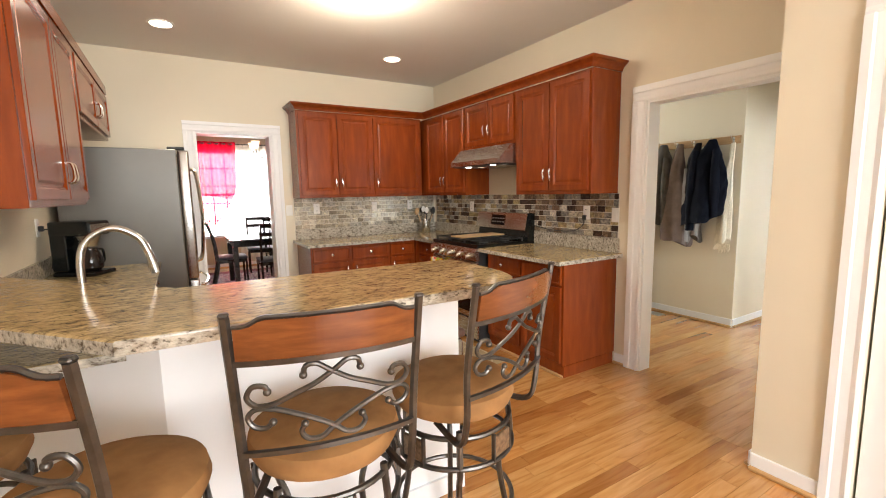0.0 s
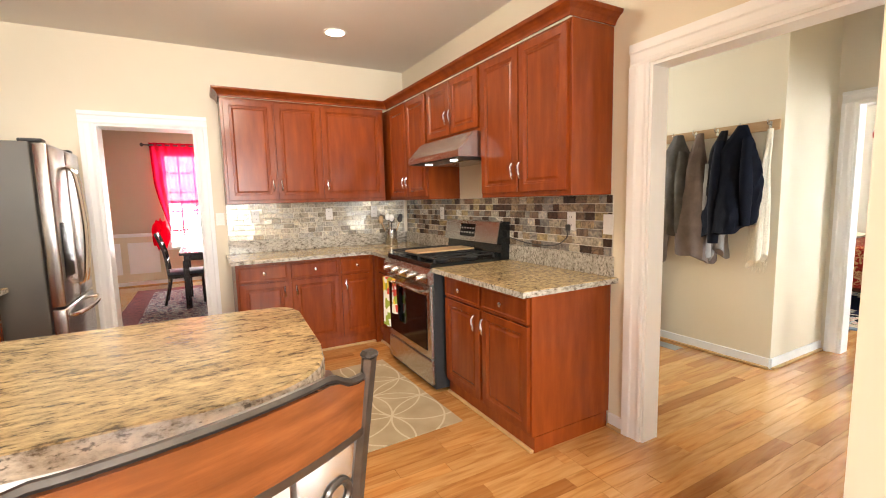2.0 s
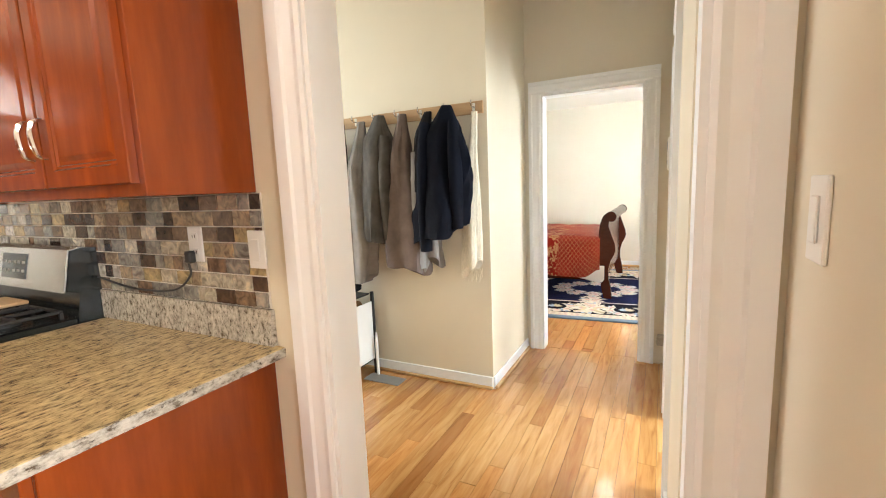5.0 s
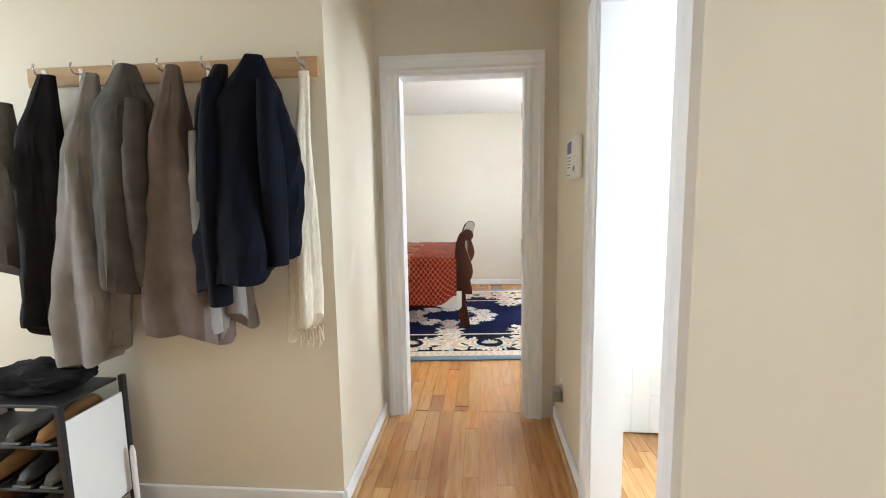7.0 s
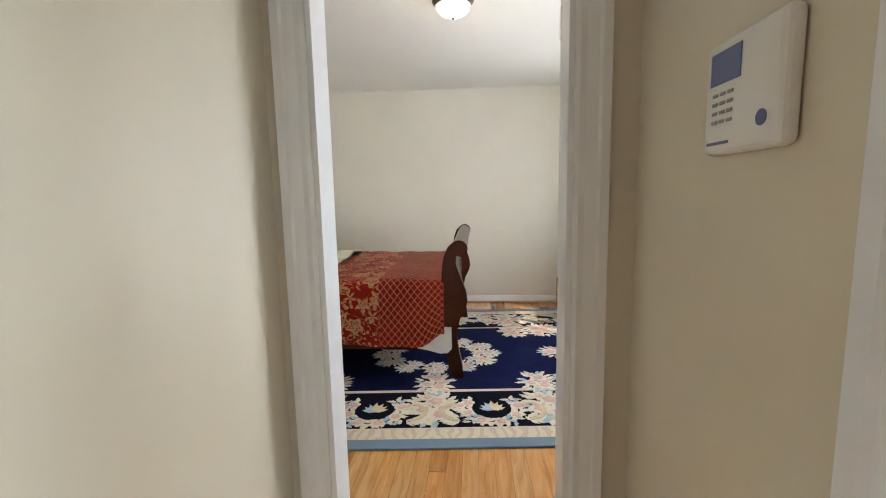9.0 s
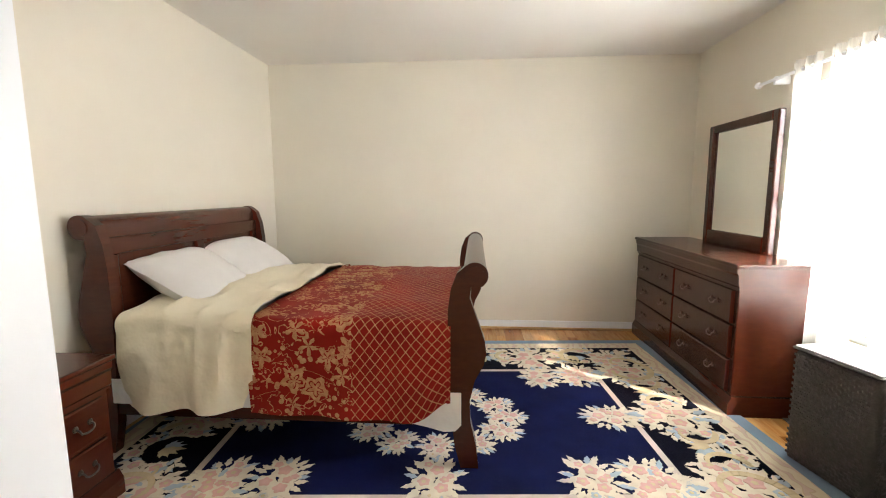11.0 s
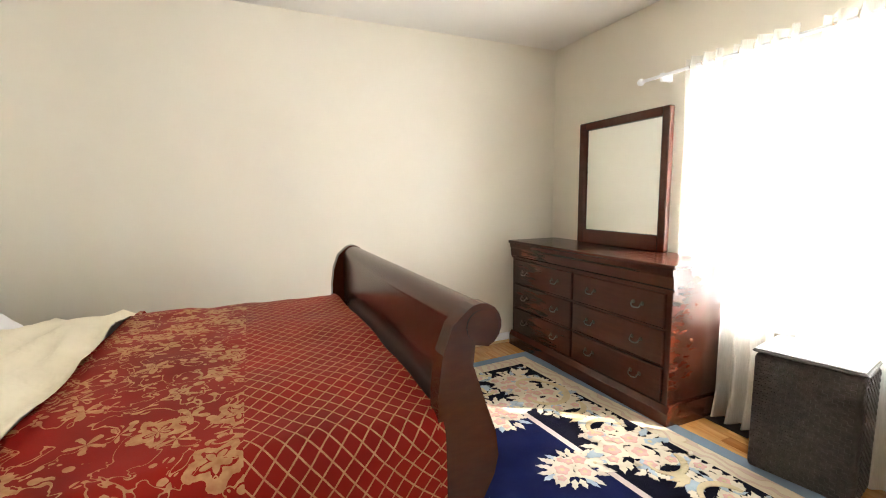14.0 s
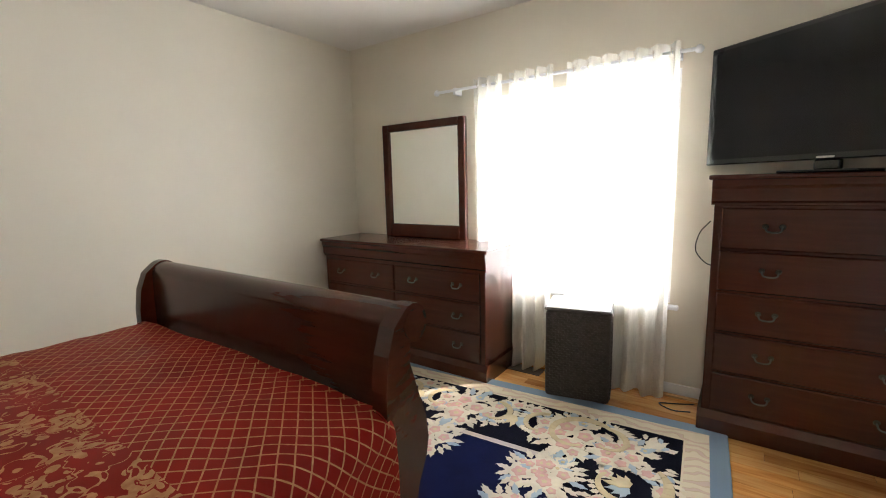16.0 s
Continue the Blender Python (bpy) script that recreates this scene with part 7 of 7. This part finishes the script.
part("tabletop", bx(-0.75, -0.50, 0.715, 0.75, 0.50, 0.75, 0.006), "darkwood", dt)
part("apron", bx(-0.70, -0.45, 0.64, 0.70, 0.45, 0.7145, 0.003), "darkwood", dt)
for sx in (-0.68, 0.68):
    for sy in (-0.43, 0.43):
        part("leg", bx(sx - 0.035, sy - 0.035, 0, sx + 0.035, sy + 0.035, 0.6395, 0.004), "darkwood", dt)


def dining_chair():
    r = thing("dining_chair", 0, 0, 0, 0, "black dining chair with a dark padded seat", "chair", "chairs round the dining table")
    part("seat", bx(-0.22, -0.22, 0.42, 0.22, 0.22, 0.46, 0.015, seg=3), "bluegrey", r, "dark seat pad", True)
    part("seat_frame", bx(-0.22, -0.21, 0.37, 0.22, 0.21, 0.4195, 0.004), "darkwood", r)
    for sx in (-0.2, 0.2):
        part("leg", tb(smooth_path([(sx, 0.20, 0.37), (sx, 0.20, 0.18), (sx, 0.205, 0)], 3), 0.017, seg=6), "darkwood", r)
        part("back_post", tb(smooth_path([(sx, -0.27, 0), (sx, -0.205, 0.30), (sx, -0.205, 0.45), (sx, -0.24, 0.75), (sx, -0.32, 1.0)], 4), 0.018, seg=6), "darkwood", r)
    for z, yy in ((0.97, -0.31), (0.84, -0.27), (0.60, -0.215)):
        part("back_rail", bx(-0.2, yy - 0.012, z - 0.03, 0.2, yy + 0.012, z + 0.03, 0.006), "darkwood", r)
    for sx in (-0.08, 0, 0.08):
        part("slat", tb([(sx, -0.217, 0.62), (sx, -0.268, 0.83)], 0.009, seg=6), "darkwood", r)
    return r


dc = dining_chair()
dc.matrix_world = pose(1.45, 7.95, 0.0115, 0, 0, -90)
copy_thing(dc, pose(1.98, 7.30, 0.0115, 0, 0, 0))
copy_thing(dc, pose(2.3, 8.5, 0.0115, 0, 0, 180))
copy_thing(dc, pose(2.05, 9.0, 0.0115, 0, 0, 175))
rod2 = thing("curtain_rod", 1.85, 9.80, 2.42, 0, "dark curtain rod over the dining window", "curtain rod")
part("rod", tb([(-0.95, 0, 0), (0.9, 0, 0)], 0.012), "iron", rod2, "", True)
for x in (-0.95, 0.9):
    part("finial", lathe(bmesh.new(), [(0.012, -0.03), (0.03, 0), (0.012, 0.03)], x, 0, 12), "iron", rod2, "", True)
for x in (-0.85, 0.8):
    part("bracket", bx(x - 0.01, -0.01, -0.02, x + 0.01, 0.0995, 0.01), "iron", rod2)


def swag_(f, g):
    """The panel's foot is gathered to its left side."""
    k = min(1, f / 0.82)
    right = 1.0 - 0.06 * k - 0.50 * max(0, (f - 0.5) / 0.5) ** 1.6
    left = 0.05 * k + 0.24 * max(0, (f - 0.4) / 0.6) ** 1.4
    return left * (1 - g) + g * right


curtain("red_curtain", 1.0, 1.84, 9.80, 2.46, 0.82, "sheer red curtain gathered to one side", "red_sheer", 7, 0.03, swag_, 3)
tk = thing("red_curtain_tail", 1.05, 9.80, 0, 0, "gathered tail of the red curtain", "curtain")
bm = bmesh.new()
bmesh.ops.create_icosphere(bm, subdivisions=4, radius=1)
for v in bm.verts:
    q = 1 + 0.15 * noise.noise(v.co * 3) + 0.08 * math.sin(v.co.x * 14)
    v.co = Vector((v.co.x * 0.13 * q, v.co.y * 0.07 * q, 0.88 + v.co.z * 0.26 * q))
part("bundle", bm, "red_sheer", tk, "", True)
curtain("white_curtain", 1.80, 2.72, 9.83, 2.44, 0.10, "white sheer curtain over the dining window", "sheer", 8, 0.02, None, 8)
ch = thing("chandelier", 2.1, 7.85, 0, 0, "small metal chandelier with frosted glass cups, lit", "chandelier")
part("stem", tb([(0, 0, KC - 0.001), (0, 0, 2.05)], 0.008), "iron", ch, "", True)
for i in range(5):
    a = i * 2 * PI / 5
    c, s = math.cos(a), math.sin(a)
    part("arm", tb(smooth_path([(0, 0, 2.08), (c * 0.1, s * 0.1, 2.02), (c * 0.22, s * 0.22, 2.06), (c * 0.25, s * 0.25, 2.14)], 4), 0.007), "iron", ch, "", True)
    part("cup", lathe(bmesh.new(), [(0.02, 2.14), (0.045, 2.17), (0.065, 2.26), (0.06, 2.26), (0.02, 2.16)], c * 0.25, s * 0.25, 16), "lampglass_b", ch, "", True)
part("chair_rail", bx(-0.97, 9.872, 0.86, 1.10, 9.8995, 0.92, 0.006), "trim", kind="structure")
for xa, xb in ((-0.10, 0.45), (0.55, 1.0)):
    o = part("wainscot_panel", bx(xa, 9.886, 0.22, xb, 9.8995, 0.76, 0.008), "trim", kind="structure")
part("wainscot", bx(-0.97, 9.893, 0.09, 1.10, 9.8985, 0.858), "wall", kind="structure")
part("pilaster", bx(-0.12, 9.2, 0, 0.08, 9.36, KC, 0.006), "trim", kind="structure")
part("pilaster_header", bx(-0.975, 9.22, 2.3, -0.1205, 9.34, KC - 0.0005), "trim", kind="structure")

# ---------- floor planks ----------


def plank_mesh(name, L, W):
    bm = bmesh.new()
    g = 0.0008
    box(bm, g, g, -0.012, L - g, W - g, 0.0, 0.0)
    me = bpy.data.meshes.new(name)
    bm.to_mesh(me)
    bm.free()
    me.materials.append(M["floor"])
    return me


def planks(regions, W=0.083):
    rnd = random.Random(5)
    floor_root = bpy.data.objects["floor"]
    near = []
    vs, fs = [], []
    for x0, y0, x1, y1, near_box in regions:
        rows = int(round((y1 - y0) / W))
        w = (y1 - y0) / rows
        for r in range(rows):
            x = x0 - rnd.uniform(0, 0.8)
            while x < x1:
                L = rnd.choice((0.45, 0.6, 0.8, 1.0, 1.3))
                a, b2 = max(x, x0), min(x + L, x1)
                x += L
                if b2 - a < 0.05:
                    continue
                y = y0 + r * w
                cx = (a + b2) / 2
                if near_box and near_box[0] < cx < near_box[2] and near_box[1] < y < near_box[3] and len(near) < 300:
                    near.append((a, b2, y, w))
                else:
                    k = len(vs)
                    g = 0.0008
                    for px in (a + g, b2 - g):
                        for py in (y + g, y + w - g):
                            for pz in (-0.012, 0.0):
                                vs.append((px, py, pz))
                    fs += [[k + i for i in q] for q in ((0, 1, 3, 2), (4, 6, 7, 5), (0, 4, 5, 1), (2, 3, 7, 6), (1, 5, 7, 3))]
    me = bpy.data.meshes.new("plank_field")
    me.from_pydata(vs, [], fs)
    me.materials.append(M["floor"])
    ob = new("plank_field", me)
    ob.parent = floor_root
    tagged(ob, kind="stuff")
    cache = {}
    for a, b2, y, w in near:
        L = round(b2 - a, 2)
        if L not in cache:
            cache[L] = plank_mesh("plank", L, w)
        o = new("plank", cache[L])
        o.parent = floor_root
        o.location = (a, y, 0)


planks([(-1.58, -3.2, 3.30, KN + 0.06, None), (3.30, 1.250, 6.37, 5.45, (3.3, 1.3, 6.4, 2.5)), (3.99, -1.3, 6.19, 1.250, None),
        (6.37, BS, BE, BN, (6.37, 1.2, 8.0, 2.6)), (-0.98, KN + 0.06, 3.4, 9.9, None)])
